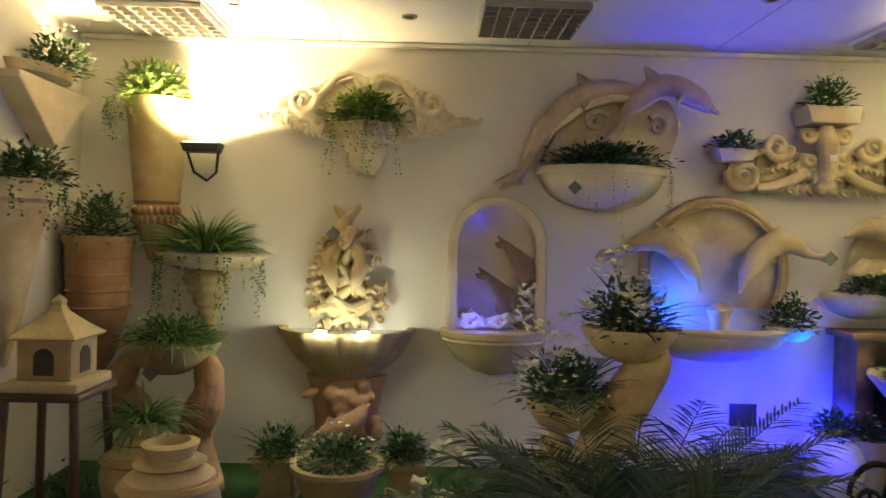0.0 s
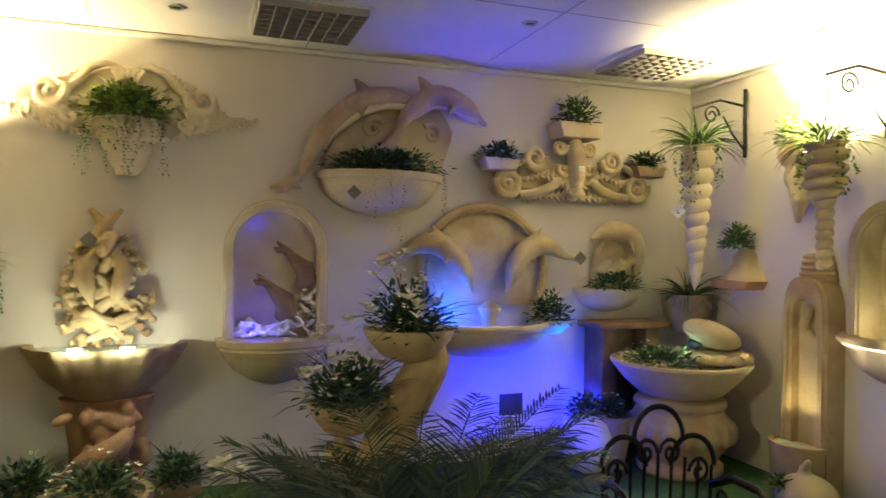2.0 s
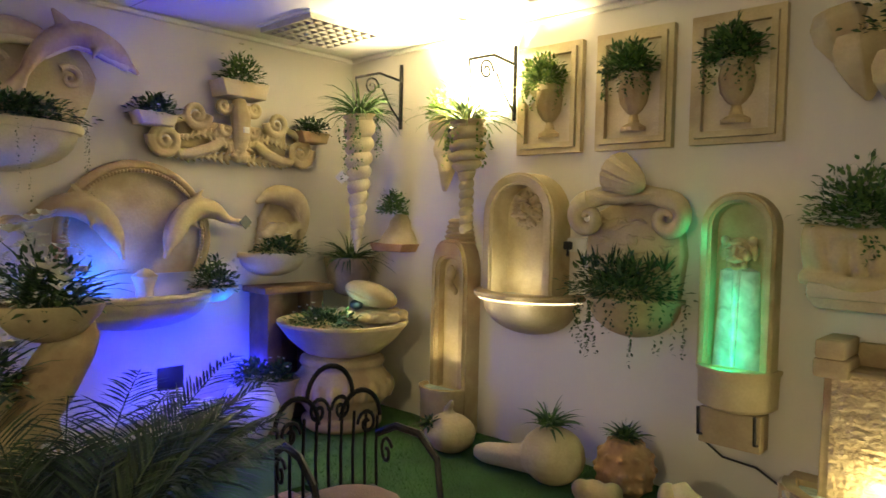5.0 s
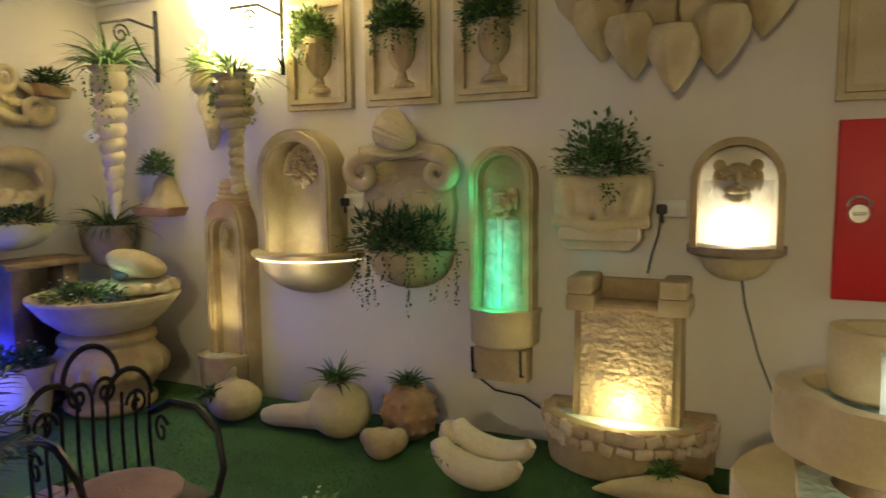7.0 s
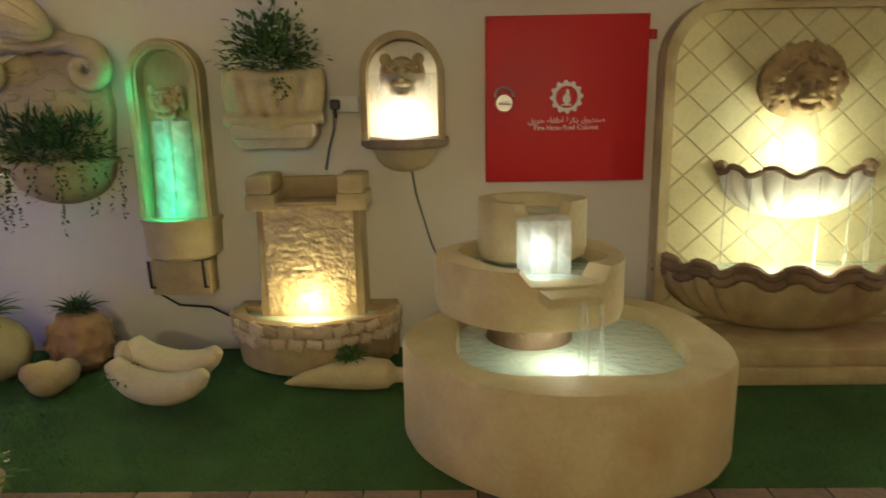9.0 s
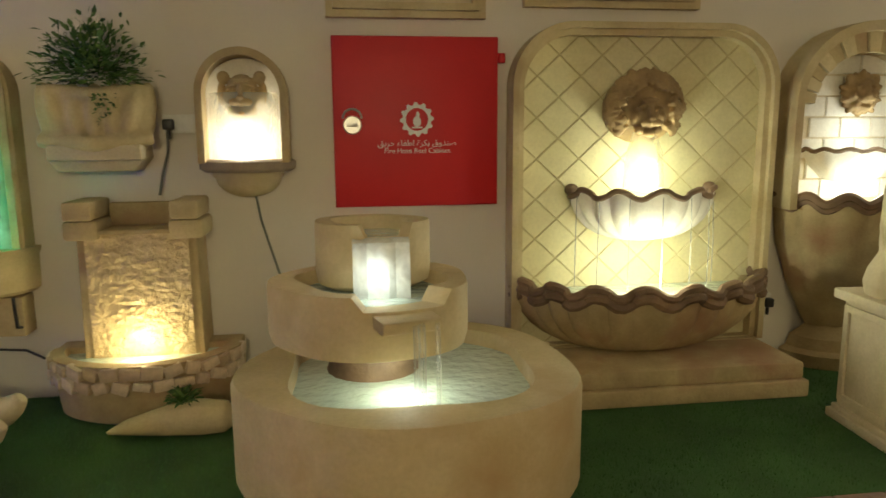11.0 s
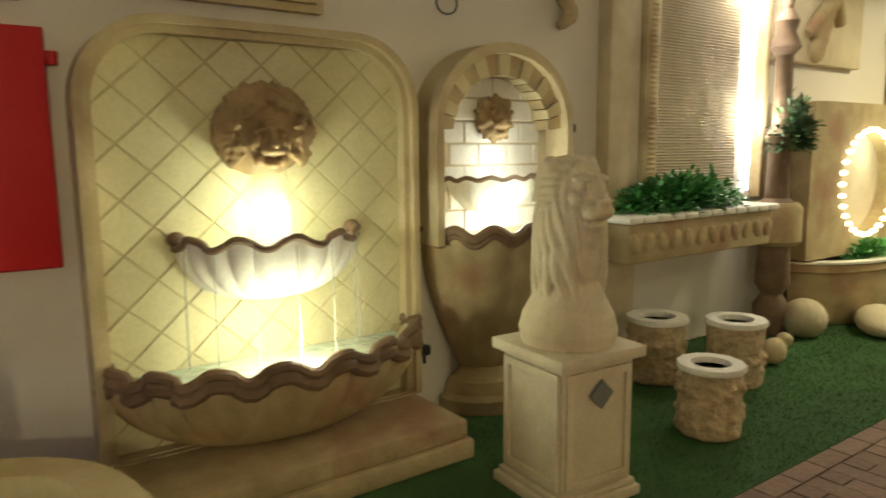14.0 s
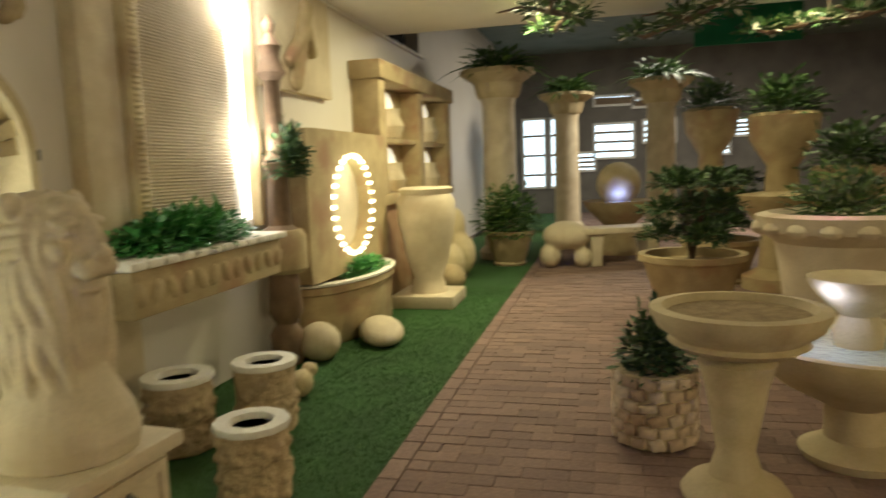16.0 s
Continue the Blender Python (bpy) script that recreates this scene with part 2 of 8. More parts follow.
def tube(bm, pts, radii, seg=8):
    pts = [Vector(p) for p in pts]
    if not isinstance(radii, (list, tuple)):
        radii = [radii] * len(pts)
    rings, up = [], Vector((0.13, 0.31, 0.94))
    for i, p in enumerate(pts):
        t = (pts[min(i + 1, len(pts) - 1)] - pts[max(i - 1, 0)]).normalized()
        s = t.cross(up)
        if s.length < 0.05:
            s = t.cross(Vector((1, 0.1, 0)))
        s.normalize()
        w = s.cross(t)
        up = w
        rings.append([bm.verts.new(p + radii[i] * (math.cos(TAU * k / seg) * s + math.sin(TAU * k / seg) * w)) for k in range(seg)])
    for p, q in zip(rings, rings[1:]):
        for k in range(seg):
            bm.faces.new((p[k], p[(k + 1) % seg], q[(k + 1) % seg], q[k]))
    bm.faces.new(rings[0][::-1])
    bm.faces.new(rings[-1])


def prism(bm, outline, y0, y1, bevel=0.0):
    """An outline in (x, z), extruded from y0 (front) to y1."""
    f = [bm.verts.new((x, y0, z)) for x, z in outline]
    b = [bm.verts.new((x, y1, z)) for x, z in outline]
    n = len(outline)
    front = bm.faces.new(f)
    bm.faces.new(b[::-1])
    for i in range(n):
        bm.faces.new((f[(i + 1) % n], f[i], b[i], b[(i + 1) % n]))
    if bevel:
        bmesh.ops.bevel(bm, geom=list(front.edges), offset=bevel, segments=3, affect="EDGES", profile=0.5)
    bmesh.ops.recalc_face_normals(bm, faces=bm.faces)


def ring(bm, outer, inner, y0, y1):
    """A flat frame between two outlines of equal count."""
    n = len(outer)
    v = [[bm.verts.new((x, y, z)) for x, z in o] for o, y in ((outer, y0), (inner, y0), (outer, y1), (inner, y1))]
    for i in range(n):
        j = (i + 1) % n
        bm.faces.new((v[0][i], v[0][j], v[1][j], v[1][i]))
        bm.faces.new((v[2][i], v[3][i], v[3][j], v[2][j]))
        bm.faces.new((v[0][i], v[2][i], v[2][j], v[0][j]))
        bm.faces.new((v[1][i], v[1][j], v[3][j], v[3][i]))
    bmesh.ops.recalc_face_normals(bm, faces=bm.faces)


def arch(w, z0, z1, n=16, rise=None):
    """Outline of a round-headed panel, w wide, from z0 up to z1."""
    rise = w / 2 if rise is None else rise
    pts = [(-w / 2, z0), (w / 2, z0)]
    for k in range(n + 1):
        a = math.pi * k / n
        pts.append((w / 2 * math.cos(a), z1 - rise + rise * math.sin(a)))
    return pts


def rounded(w, z0, z1, r, n=8):
    """Outline with round upper corners."""
    pts = [(-w / 2, z0), (w / 2, z0)]
    for cx, b in ((w / 2 - r, 0), (-w / 2 + r, math.pi / 2)):
        for k in range(n + 1):
            a = b + math.pi / 2 * k / n
            pts.append((cx + r * math.cos(a), z1 - r + r * math.sin(a)))
    return pts


def spiral(cx, cz, r0, r1, turns, start, n=26, y=0.0):
    out = []
    for i in range(n):
        f = i / (n - 1)
        a, r = start + turns * TAU * f, r0 + (r1 - r0) * f
        out.append((cx + r * math.cos(a), y, cz + r * math.sin(a)))
    return out


# ---- leaves ----


class Leaves:
    def __init__(self, seed):
        self.rng, self.v, self.f = random.Random(seed), [], []

    def leaf(self, p, d, length, width, droop=0.3, segs=2):
        d = Vector(d).normalized()
        side = d.cross(Vector((self.rng.uniform(-0.5, 0.5), self.rng.uniform(-0.5, 0.5), 1)))
        if side.length < 0.01:
            side = Vector((1, 0, 0))
        side.normalize()
        p, last = Vector(p), None
        for i in range(segs + 1):
            w = width * (0.35, 1.0, 0.75, 0.55, 0.3)[min(i, 4)] if i < segs else 0
            if i < segs:
                row = [len(self.v), len(self.v) + 1]
                self.v += [tuple(p - side * w / 2), tuple(p + side * w / 2)]
                if last:
                    self.f.append((last[0], last[1], row[1], row[0]))
                last = row
            else:
                self.v.append(tuple(p))
                self.f.append((last[0], last[1], len(self.v) - 1))
            d = (d + Vector((0, 0, -droop))).normalized()
            p = p + d * length / segs

    def bush(self, c, r, n, length=0.05, width=0.022):
        g = self.rng
        length, width = length * 0.78, width * 0.9
        for _ in range(int(n * 1.7)):
            q = Vector((g.gauss(0, 1), g.gauss(0, 1), g.gauss(0, 1))).normalized()
            q.z = abs(q.z) * 0.9 - 0.1
            s = g.uniform(0.25, 0.92) + 0.3 * g.random() ** 4
            p = Vector((c[0] + q.x * r[0] * s, c[1] + q.y * r[1] * s, c[2] + q.z * r[2] * s))
            d = q + Vector((g.uniform(-0.6, 0.6), g.uniform(-0.6, 0.6), g.uniform(-0.1, 0.8)))
            self.leaf(p, d, length * g.uniform(0.6, 1.3), width * g.uniform(0.7, 1.2), 0.3)

    def blades(self, c, r, n, length, width=0.012, up=1.0, droop=0.32, segs=4):
        g = self.rng
        for _ in range(n):
            a = g.uniform(0, TAU)
            s = g.uniform(0, 1)
            p = (c[0] + r[0] * s * 0.6 * math.cos(a), c[1] + r[1] * s * 0.6 * math.sin(a), c[2])
            d = (math.cos(a) * (0.3 + s), math.sin(a) * (0.3 + s) * (r[1] / r[0]), up * g.uniform(0.5, 1.3))
            self.leaf(p, d, length * g.uniform(0.6, 1.15), width, droop, segs)

    def vines(self, c, r, n, length, leaf=0.025, a0=180.0, a1=360.0):
        g = self.rng
        for _ in range(n):
            a = radians(g.uniform(a0, a1))
            p = Vector((c[0] + r[0] * math.cos(a), c[1] + r[1] * math.sin(a), c[2]))
            for k in range(int(length * g.uniform(0.4, 1.0) / 0.02)):
                p = p + Vector((g.uniform(-0.008, 0.008), g.uniform(-0.008, 0.008), -0.02))
                self.leaf(p, (g.uniform(-1, 1), g.uniform(-1, 0.4), g.uniform(-0.8, 0.3)), leaf, leaf * 0.6, 0.2)

    def blossoms(self, c, r, n, size=0.03):
        g = self.rng
        for _ in range(n):
            q = Vector((g.gauss(0, 1), g.gauss(0, 1) - 0.4, abs(g.gauss(0, 1)))).normalized()
            p = Vector((c[0] + q.x * r[0], c[1] + q.y * r[1], c[2] + q.z * r[2]))
            for k in range(5):
                a = TAU * k / 5 + g.uniform(0, 1)
                self.leaf(p, (math.cos(a), math.sin(a), 0.9), size, size * 0.7, 0.15)

    def done(self, name, mat, m, label="", category="", parent=None, kind="", group=""):
        data = bpy.data.meshes.new(name)
        data.from_pydata(self.v, [], self.f)
        data.materials.append(mat)
        ob = new(name, data)
        if parent:
            ob.parent = parent
        else:
            ob.matrix_world = m
        return tagged(ob, label, category, group, kind)


# ---- the room ----
H = 2.74


def slab(name, x0, x1, y0, y1, z0, z1, mat, label, category):
    bm = bmesh.new()
    box(bm, x0, x1, y0, y1, z0, z1)
    ob = part(name, bm, mat, smooth=False)
    return tagged(ob, label, category, kind="structure")


slab("floor", -0.2, 24, -9.2, 0.2, -0.2, -0.03, dark_gap, "dark screed under turf and paving", "floor")
slab("turf", 0.0, 24, -1.40, 0.0, -0.03, 0.0, turf_base, "strip of green artificial turf along the wall", "turf")
slab("turf", 0.0, 1.35, -5.85, -1.402, -0.03, 0.0, turf_base, "strip of green artificial turf under the fountains", "turf")
slab("wall_west", -0.2, 0.0, -9.2, 0.2, -0.1, H, wall_paint, "off-white painted plaster wall", "wall")
slab("wall_north", 0.0, 15.2, 0.0, 0.2, -0.1, H, wall_paint, "off-white painted plaster wall hung with fountains", "wall")
slab("wall_south", 0.0, 3.2, -6.0, -5.85, -0.1, H, wall_paint, "off-white painted plaster wall with planters", "wall")
slab("wall_back", 0.0, 24, -9.2, -9.0, -0.1, 4.2, wall_paint, "plain plaster wall behind the walk", "wall")
slab("ceiling", -0.2, 13.0, -9.2, 0.2, H, H + 0.15, ceiling_paint, "off-white flat painted ceiling", "ceiling")

# ---- things of the long wall ----


def lion_mask(bm, s, c=(0, 0, 0), mane=True):
    """A lion's face, s half its width, that looks along -y."""
    def e(x, y, z, r, rot=(0, 0, 0)):
        ell(bm, (c[0] + x * s, c[1] + y * s, c[2] + z * s), tuple(k * s for k in r), rot, 12)
    e(0, -0.2, 0.05, (0.5, 0.34, 0.58))
    e(0, -0.52, -0.24, (0.2, 0.24, 0.15))
    e(0, -0.72, -0.1, (0.13, 0.09, 0.07))
    e(0, -0.52, 0.12, (0.1, 0.18, 0.28), (-18, 0, 0))
    e(0, -0.46, -0.56, (0.2, 0.18, 0.12))
    e(0, -0.5, 0.44, (0.3, 0.1, 0.08))
    for k in (-1, 1):
        e(0.18 * k, -0.64, -0.24, (0.18, 0.13, 0.12))
        e(0.27 * k, -0.54, 0.25, (0.2, 0.09, 0.06), (0, 16 * k, 0))
        e(0.24 * k, -0.49, 0.11, (0.08, 0.06, 0.05))
        e(0.42 * k, -0.36, -0.08, (0.14, 0.18, 0.2))
        e(0.3 * k, -0.4, -0.46, (0.14, 0.14, 0.16))
        e(0.54 * k, -0.24, 0.52, (0.2, 0.1, 0.2))
        e(0.52 * k, -0.3, 0.5, (0.09, 0.06, 0.1))
        e(0.62 * k, -0.16, 0.05, (0.13, 0.12, 0.36))
    if mane:
        for i in range(20):
            a = TAU * i / 20
            w = 0.6 + 0.08 * (i % 2)
            e(w * math.cos(a), -0.12 - 0.06 * (i % 3), w * math.sin(a) - 0.02, (0.27, 0.16, 0.11), (0, -math.degrees(a), 0))
            e(0.52 * math.cos(a + 0.15), -0.26, 0.55 * math.sin(a + 0.15), (0.2, 0.13, 0.08), (0, -math.degrees(a), 0))


def bowl_profile(r, h, lip=0.03):
    """Half-round basin: outside from the tip up to the rim, then the hollow."""
    pts = [(0.02 * r, -h)]
    for k in range(1, 9):
        a = math.pi / 2 * k / 8
        pts.append((r * math.sin(a) * 0.97, -h + (h - lip) * (1 - math.cos(a))))
    pts += [(r * 1.03, -lip), (r * 1.05, -lip * 0.5), (r * 1.03, 0), (r * 0.9, 0), (r * 0.86, -lip), (r * 0.6, -h * 0.45), (0.001, -h * 0.5)]
    return pts


def half_bowl(parent, name, r, h, z, sy, mat, flute=0, amp=0.0, wave=None, lip=0.03, label=""):
    bm = bmesh.new()
    lathe(bm, bowl_profile(r, h, lip), 40, 180, 360, 1, sy, (0, 0, z), flute, amp, wave)
    return part(name, bm, mat, parent, label)


def half_water(parent, r, z, sy):
    bm = bmesh.new()
    lathe(bm, [(r, z), (r * 0.5, z + 0.002), (0.001, z)], 30, 180, 360, 1, sy)
    return part("water", bm, water, parent, "rippling lit water")


def niche_body(t, w, z0, z1, rim, depth, mat, inner=None, back=0.02):
    inner = inner or mat
    bm = bmesh.new()
    prism(bm, arch(w - 0.01, z0 + 0.005, z1 - 0.01), -back, 0.0)
    part("back_panel", bm, inner, t)
    bm = bmesh.new()
    ring(bm, arch(w, z0, z1), arch(w - 2 * rim, z0 + 0.001, z1 - rim), -depth, 0.0)
    bmesh.ops.bevel(bm, geom=[e for e in bm.edges if all(abs(v.co.y + depth) < 1e-4 for v in e.verts) and e.is_manifold and e.calc_face_angle(0) > 0.8], offset=0.015, segments=3, affect="EDGES")
    part("frame", bm, mat, t)


def mask_part(t, s, x, y, z, mat, mane=True, voxel=0.007, label=""):
    bm = bmesh.new()
    lion_mask(bm, s, (x, y, z), mane)
    return part("lion_mask", bm, mat, t, label, voxel=voxel)


def volute(bm, cx, cz, r, turns, start, w, y=-0.09, n=24):
    """A carved scroll that thins towards its eye."""
    pts = spiral(cx, cz, r, r * 0.12, turns, start, n, y)
    tube(bm, pts, [w * (1 - 0.55 * i / (n - 1)) for i in range(n)], 8)
    ell(bm, (cx, y - w * 0.3, cz), (r * 0.2, w * 0.9, r * 0.2), (0, 0, 0), 8)


def acanthus(bm, pts, size, y=-0.07):
    """Leaf lobes along a path of (x, z), thinning towards the tip."""
    n = len(pts)
    for i in range(n - 1):
        (x0, z0), (x1, z1) = pts[i], pts[i + 1]
        a = math.degrees(math.atan2(z1 - z0, x1 - x0))
        for k in range(3):
            f = (i + k / 3) / (n - 1)
            x, z, q = x0 + (x1 - x0) * k / 3, z0 + (z1 - z0) * k / 3, size * (1.1 - 0.8 * f)
            ell(bm, (x, y, z), (q * 1.1, q * 0.6, q * 0.42), (0, -a, 0), 8)
            for sgn in (-1, 1):
                ell(bm, (x, y - q * 0.25, z + sgn * q * 0.5), (q * 0.75, q * 0.4, q * 0.24), (0, -a - sgn * 48, 0), 8)


# lion niche with a lit lip
t = thing("wall_fountain", on_b(1.84, 0), "cream stone arched wall fountain with lion mask and lit basin", "fountain")
niche_body(t, 0.54, 0.98, 1.77, 0.075, 0.2, cream)
mask_part(t, 0.135, 0, -0.06, 1.54, cream, True, 0.005)
half_bowl(t, "basin", 0.345, 0.24, 0.985, 0.85, cream)
bm = bmesh.new()
lathe(bm, [(0.3, 0.985), (0.38, 0.985), (0.395, 0.995), (0.395, 1.015), (0.38, 1.025), (0.3, 1.025), (0.3, 0.985)], 40, 180, 360, 1, 0.9)
part("rim", bm, tan, t)
half_water(t, 0.3, 1.0, 0.88)
bm = bmesh.new()
tube(bm, [(0.362 * math.cos(math.pi + math.pi * k / 30), 0.325 * math.sin(math.pi + math.pi * k / 30), 0.978) for k in range(31)], 0.007, 6)
part("light_strip", bm, glowing("lip_glow", (1, 0.86, 0.55), 2), t, "glowing strip under the rim")

# scroll and shell planter
t = thing("wall_planter", on_b(2.56, 0), "cream stone wall planter with scrolls and a shell crest", "planter")
bm = bmesh.new()
prism(bm, [(-0.26, 1.0), (0.26, 1.0), (0.3, 1.3), (0.27, 1.5), (0.1, 1.6), (-0.1, 1.6), (-0.28, 1.5), (-0.3, 1.3)], -0.07, 0, 0.02)
part("back_panel", bm, cream, t)
for k in (-1, 1):
    bm = bmesh.new()
    path = [(0.04 * k, -0.12, 1.6), (0.14 * k, -0.13, 1.625), (0.24 * k, -0.14, 1.6)] + spiral(0.24 * k, 1.5, 0.1, 0.02, 1.25 * -k, math.pi / 2, 20, -0.15)
    tube(bm, path, [0.035, 0.05, 0.056] + [0.056 - 0.002 * i for i in range(20)], 12)
    part("scroll", bm, cream, t)
bm = bmesh.new()
lathe(bm, [(0.001, -0.01), (0.1, 0.0), (0.115, 0.03), (0.1, 0.08), (0.085, 0.14), (0.06, 0.2), (0.03, 0.24), (0.001, 0.25)], 40, 0, 360, 1, 0.9, (0, 0, 0), 16, 0.1)
bmesh.ops.transform(bm, matrix=pose(-0.09, -0.14, 1.76, 0, 112, -20), verts=bm.verts)
for k in range(4):
    tube(bm, [(-0.2 + 0.1 * q, -0.13 - 0.015 * k, 1.655 - 0.012 * k + 0.02 * math.sin(q * 0.9 + k)) for q in range(5)], [0.012, 0.022, 0.024, 0.022, 0.012], 8)
part("shell", bm, cream, t, "ribbed conch shell crest")
bm = bmesh.new()
gr = random.Random(8)
for k in range(60):
    x, z = gr.uniform(-0.22, 0.22), gr.uniform(1.12, 1.5)
    ell(bm, (x, -0.07, z), (0.045, 0.012, 0.01), (0, gr.uniform(-35, 35), 0), 7)
part("wave_carving", bm, cream, t, "carved water ripples", voxel=0.007)
half_bowl(t, "bowl", 0.28, 0.24, 1.06, 0.95, tan)
g = Leaves(11)
g.bush((0, -0.16, 1.08), (0.36, 0.24, 0.24), 900, 0.06, 0.022)
g.vines((0, -0.04, 1.06), (0.33, 0.28), 26, 0.36)
for k in range(7):
    g.blades((-0.25 + 0.08 * k, -0.15, 1.22), (0.03, 0.03), 6, 0.14, 0.018, 1.6, 0.1)
g.done("trailing_plant", leaf_dark, on_b(2.56, 0), "dark green trailing plant filling the scroll planter", "plant")

# green-lit niche
t = thing("wall_fountain", on_b(3.15, 0), "slim cream arched wall fountain glowing green with lion mask", "fountain")
niche_body(t, 0.37, 0.74, 1.64, 0.055, 0.12, cream)
mask_part(t, 0.125, 0, -0.05, 1.33, cream, False, 0.005)
bm = bmesh.new()
tube(bm, [(0, -0.07, 1.28), (0, -0.1, 1.2), (0, -0.11, 0.76)], [0.03, 0.02, 0.012], 8)
lathe(bm, [(0.05, 1.26), (0.1, 1.24), (0.108, 1.0), (0.125, 0.74)], 24, 185, 355, 1, 0.5, (0, -0.045, 0))
part("water_film", bm, sheet, t, "dense sheet of falling water")
bm = bmesh.new()
lathe(bm, [(0.17, 0.54), (0.195, 0.56), (0.2, 0.72), (0.21, 0.735), (0.21, 0.755), (0.17, 0.755), (0.165, 0.7), (0.001, 0.69)], 30, 180, 360, 1.0, 1.1)
part("basin", bm, cream, t)
half_water(t, 0.168, 0.738, 1.08)
for k in (-1, 1):
    bm = bmesh.new()
    tube(bm, [(0.14 * k, -0.02, 0.36), (0.14 * k, -0.16, 0.4), (0.14 * k, -0.17, 0.54)], 0.009, 6)
    part("bracket", bm, iron, t, "black iron bracket")
bm = bmesh.new()
box(bm, -0.155, 0.155, -0.12, 0, 0.345, 0.53, 0.006)
part("pump_box", bm, tan, t)
bm = bmesh.new()
tube(bm, [(-0.17, -0.03, 0.5), (-0.16, -0.05, 0.34), (-0.05, -0.05, 0.27), (0.12, -0.06, 0.26), (0.27, -0.1, 0.2), (0.3, -0.1, 0.12)], 0.006, 6)
tagged(part("cable", bm, black_plastic, smooth=True), "thin black cable drooping from the green fountain", "cable").matrix_world = on_b(3.15, 0)

# corbel planter
t = thing("wall_planter", on_b(3.7, 0), "cream rustic wall planter with carved basket sides", "planter")
bm = bmesh.new()
box(bm, -0.2, 0.2, -0.2, 0, 1.15, 1.22, 0.012)
prism(bm, [(-0.17, 1.1), (0.15, 1.1), (0.2, 1.16), (-0.22, 1.16)], -0.16, 0, 0.01)
part("ledge", bm, pale, t)
bm = bmesh.new()
for k in range(5):
    ell(bm, (-0.16 + 0.08 * k, -0.12, 1.36), (0.055, 0.08, 0.13), (0, 6 * (k - 2), 0))
for k in (-1, 1):
    ell(bm, (0.2 * k, -0.11, 1.34), (0.05, 0.06, 0.16), (0, 10 * k, 0))
tube(bm, [(-0.24, -0.14, 1.24), (0, -0.2, 1.22), (0.24, -0.14, 1.25)], 0.035, 8)
tube(bm, [(-0.2, -0.13, 1.46), (0, -0.19, 1.44), (0.2, -0.13, 1.46)], 0.03, 8)
part("basket", bm, cream, t, voxel=0.012)
g = Leaves(12)
g.bush((0, -0.14, 1.5), (0.25, 0.17, 0.32), 650, 0.055, 0.022)
g.vines((0, -0.05, 1.46), (0.22, 0.18), 14, 0.16)
ob = g.done("flowering_plant", leaf_green, on_b(3.7, 0), "leafy green plant with tiny pale flowers in rustic planter", "plant")
g = Leaves(13)
g.blossoms((0, -0.14, 1.5), (0.22, 0.17, 0.28), 30, 0.012)
g.done("blossom", petal, None, "", "", ob)

# brightly lit lion niche
t = thing("wall_fountain", on_b(4.33, 0), "small arched wall fountain with lion face under bright light", "fountain")
bm = bmesh.new()
prism(bm, arch(0.36, 1.135, 1.61), -0.03, 0)
part("back_panel", bm, whitish, t)
bm = bmesh.new()
ring(bm, arch(0.41, 1.13, 1.65), arch(0.345, 1.131, 1.615), -0.14, 0)
part("frame", bm, tan, t)
mask_part(t, 0.15, 0, -0.05, 1.44, tan, False, 0.005)
bm = bmesh.new()
lathe(bm, [(0.2, 1.085), (0.225, 1.1), (0.225, 1.135), (0.2, 1.145), (0.165, 1.145), (0.16, 1.1)], 30, 180, 360, 1, 0.9)
part("rim", bm, slate, t)
half_bowl(t, "basin", 0.16, 0.13, 1.09, 0.9, cream)
half_water(t, 0.165, 1.13, 0.88)
bm = bmesh.new()
lathe(bm, [(0.165, 1.14), (0.168, 1.45)], 20, 200, 340, 1, 0.85)
part("water_film", bm, film, t, "clear curtain of falling water")
bm = bmesh.new()
tube(bm, [(0.03, -0.03, 0.98), (0.05, -0.03, 0.85), (0.12, -0.03, 0.6), (0.22, -0.04, 0.35), (0.27, -0.05, 0.22), (0.34, -0.12, 0.12)], 0.006, 6)
box(bm, 0.25, 0.29, -0.07, -0.03, 0.16, 0.23, 0.006)
tagged(part("cable", bm, label_card), "grey cable hanging down the wall to a plug", "cable").matrix_world = on_b(4.33, 0)


def socket(x, z, w=0.146, plug=-1, m=None):
    t = thing("wall_socket", m or on_b(x, z), "white plastic double socket with a black plug", "socket", "wall sockets")
    bm = bmesh.new()
    box(bm, -w / 2, w / 2, -0.03, 0, -0.043, 0.043, 0.006)
    part("faceplate", bm, white_plastic, t)
    bm = bmesh.new()
    box(bm, plug * w * 0.3 - 0.025, plug * w * 0.3 + 0.025, -0.075, -0.03, -0.028, 0.022, 0.01)
    tube(bm, [(plug * w * 0.3, -0.05, -0.025), (plug * w * 0.3, -0.05, -0.07)], 0.008, 8)
    part("plug", bm, black_plastic, t, "black three-pin plug")


socket(2.17, 1.33)
socket(4.03, 1.31, 0.146)
socket(7.0, 0.34, 0.16, 1)
socket(7.98, 1.41, 0.13, 1)
bm = bmesh.new()
tube(bm, [(3.98, -0.05, 1.28), (3.97, -0.03, 1.18), (3.94, -0.03, 1.08), (3.92, -0.03, 0.98)], 0.006, 6)
tagged(part("cable", bm, label_card), "grey cable from the socket to the cascade", "cable")

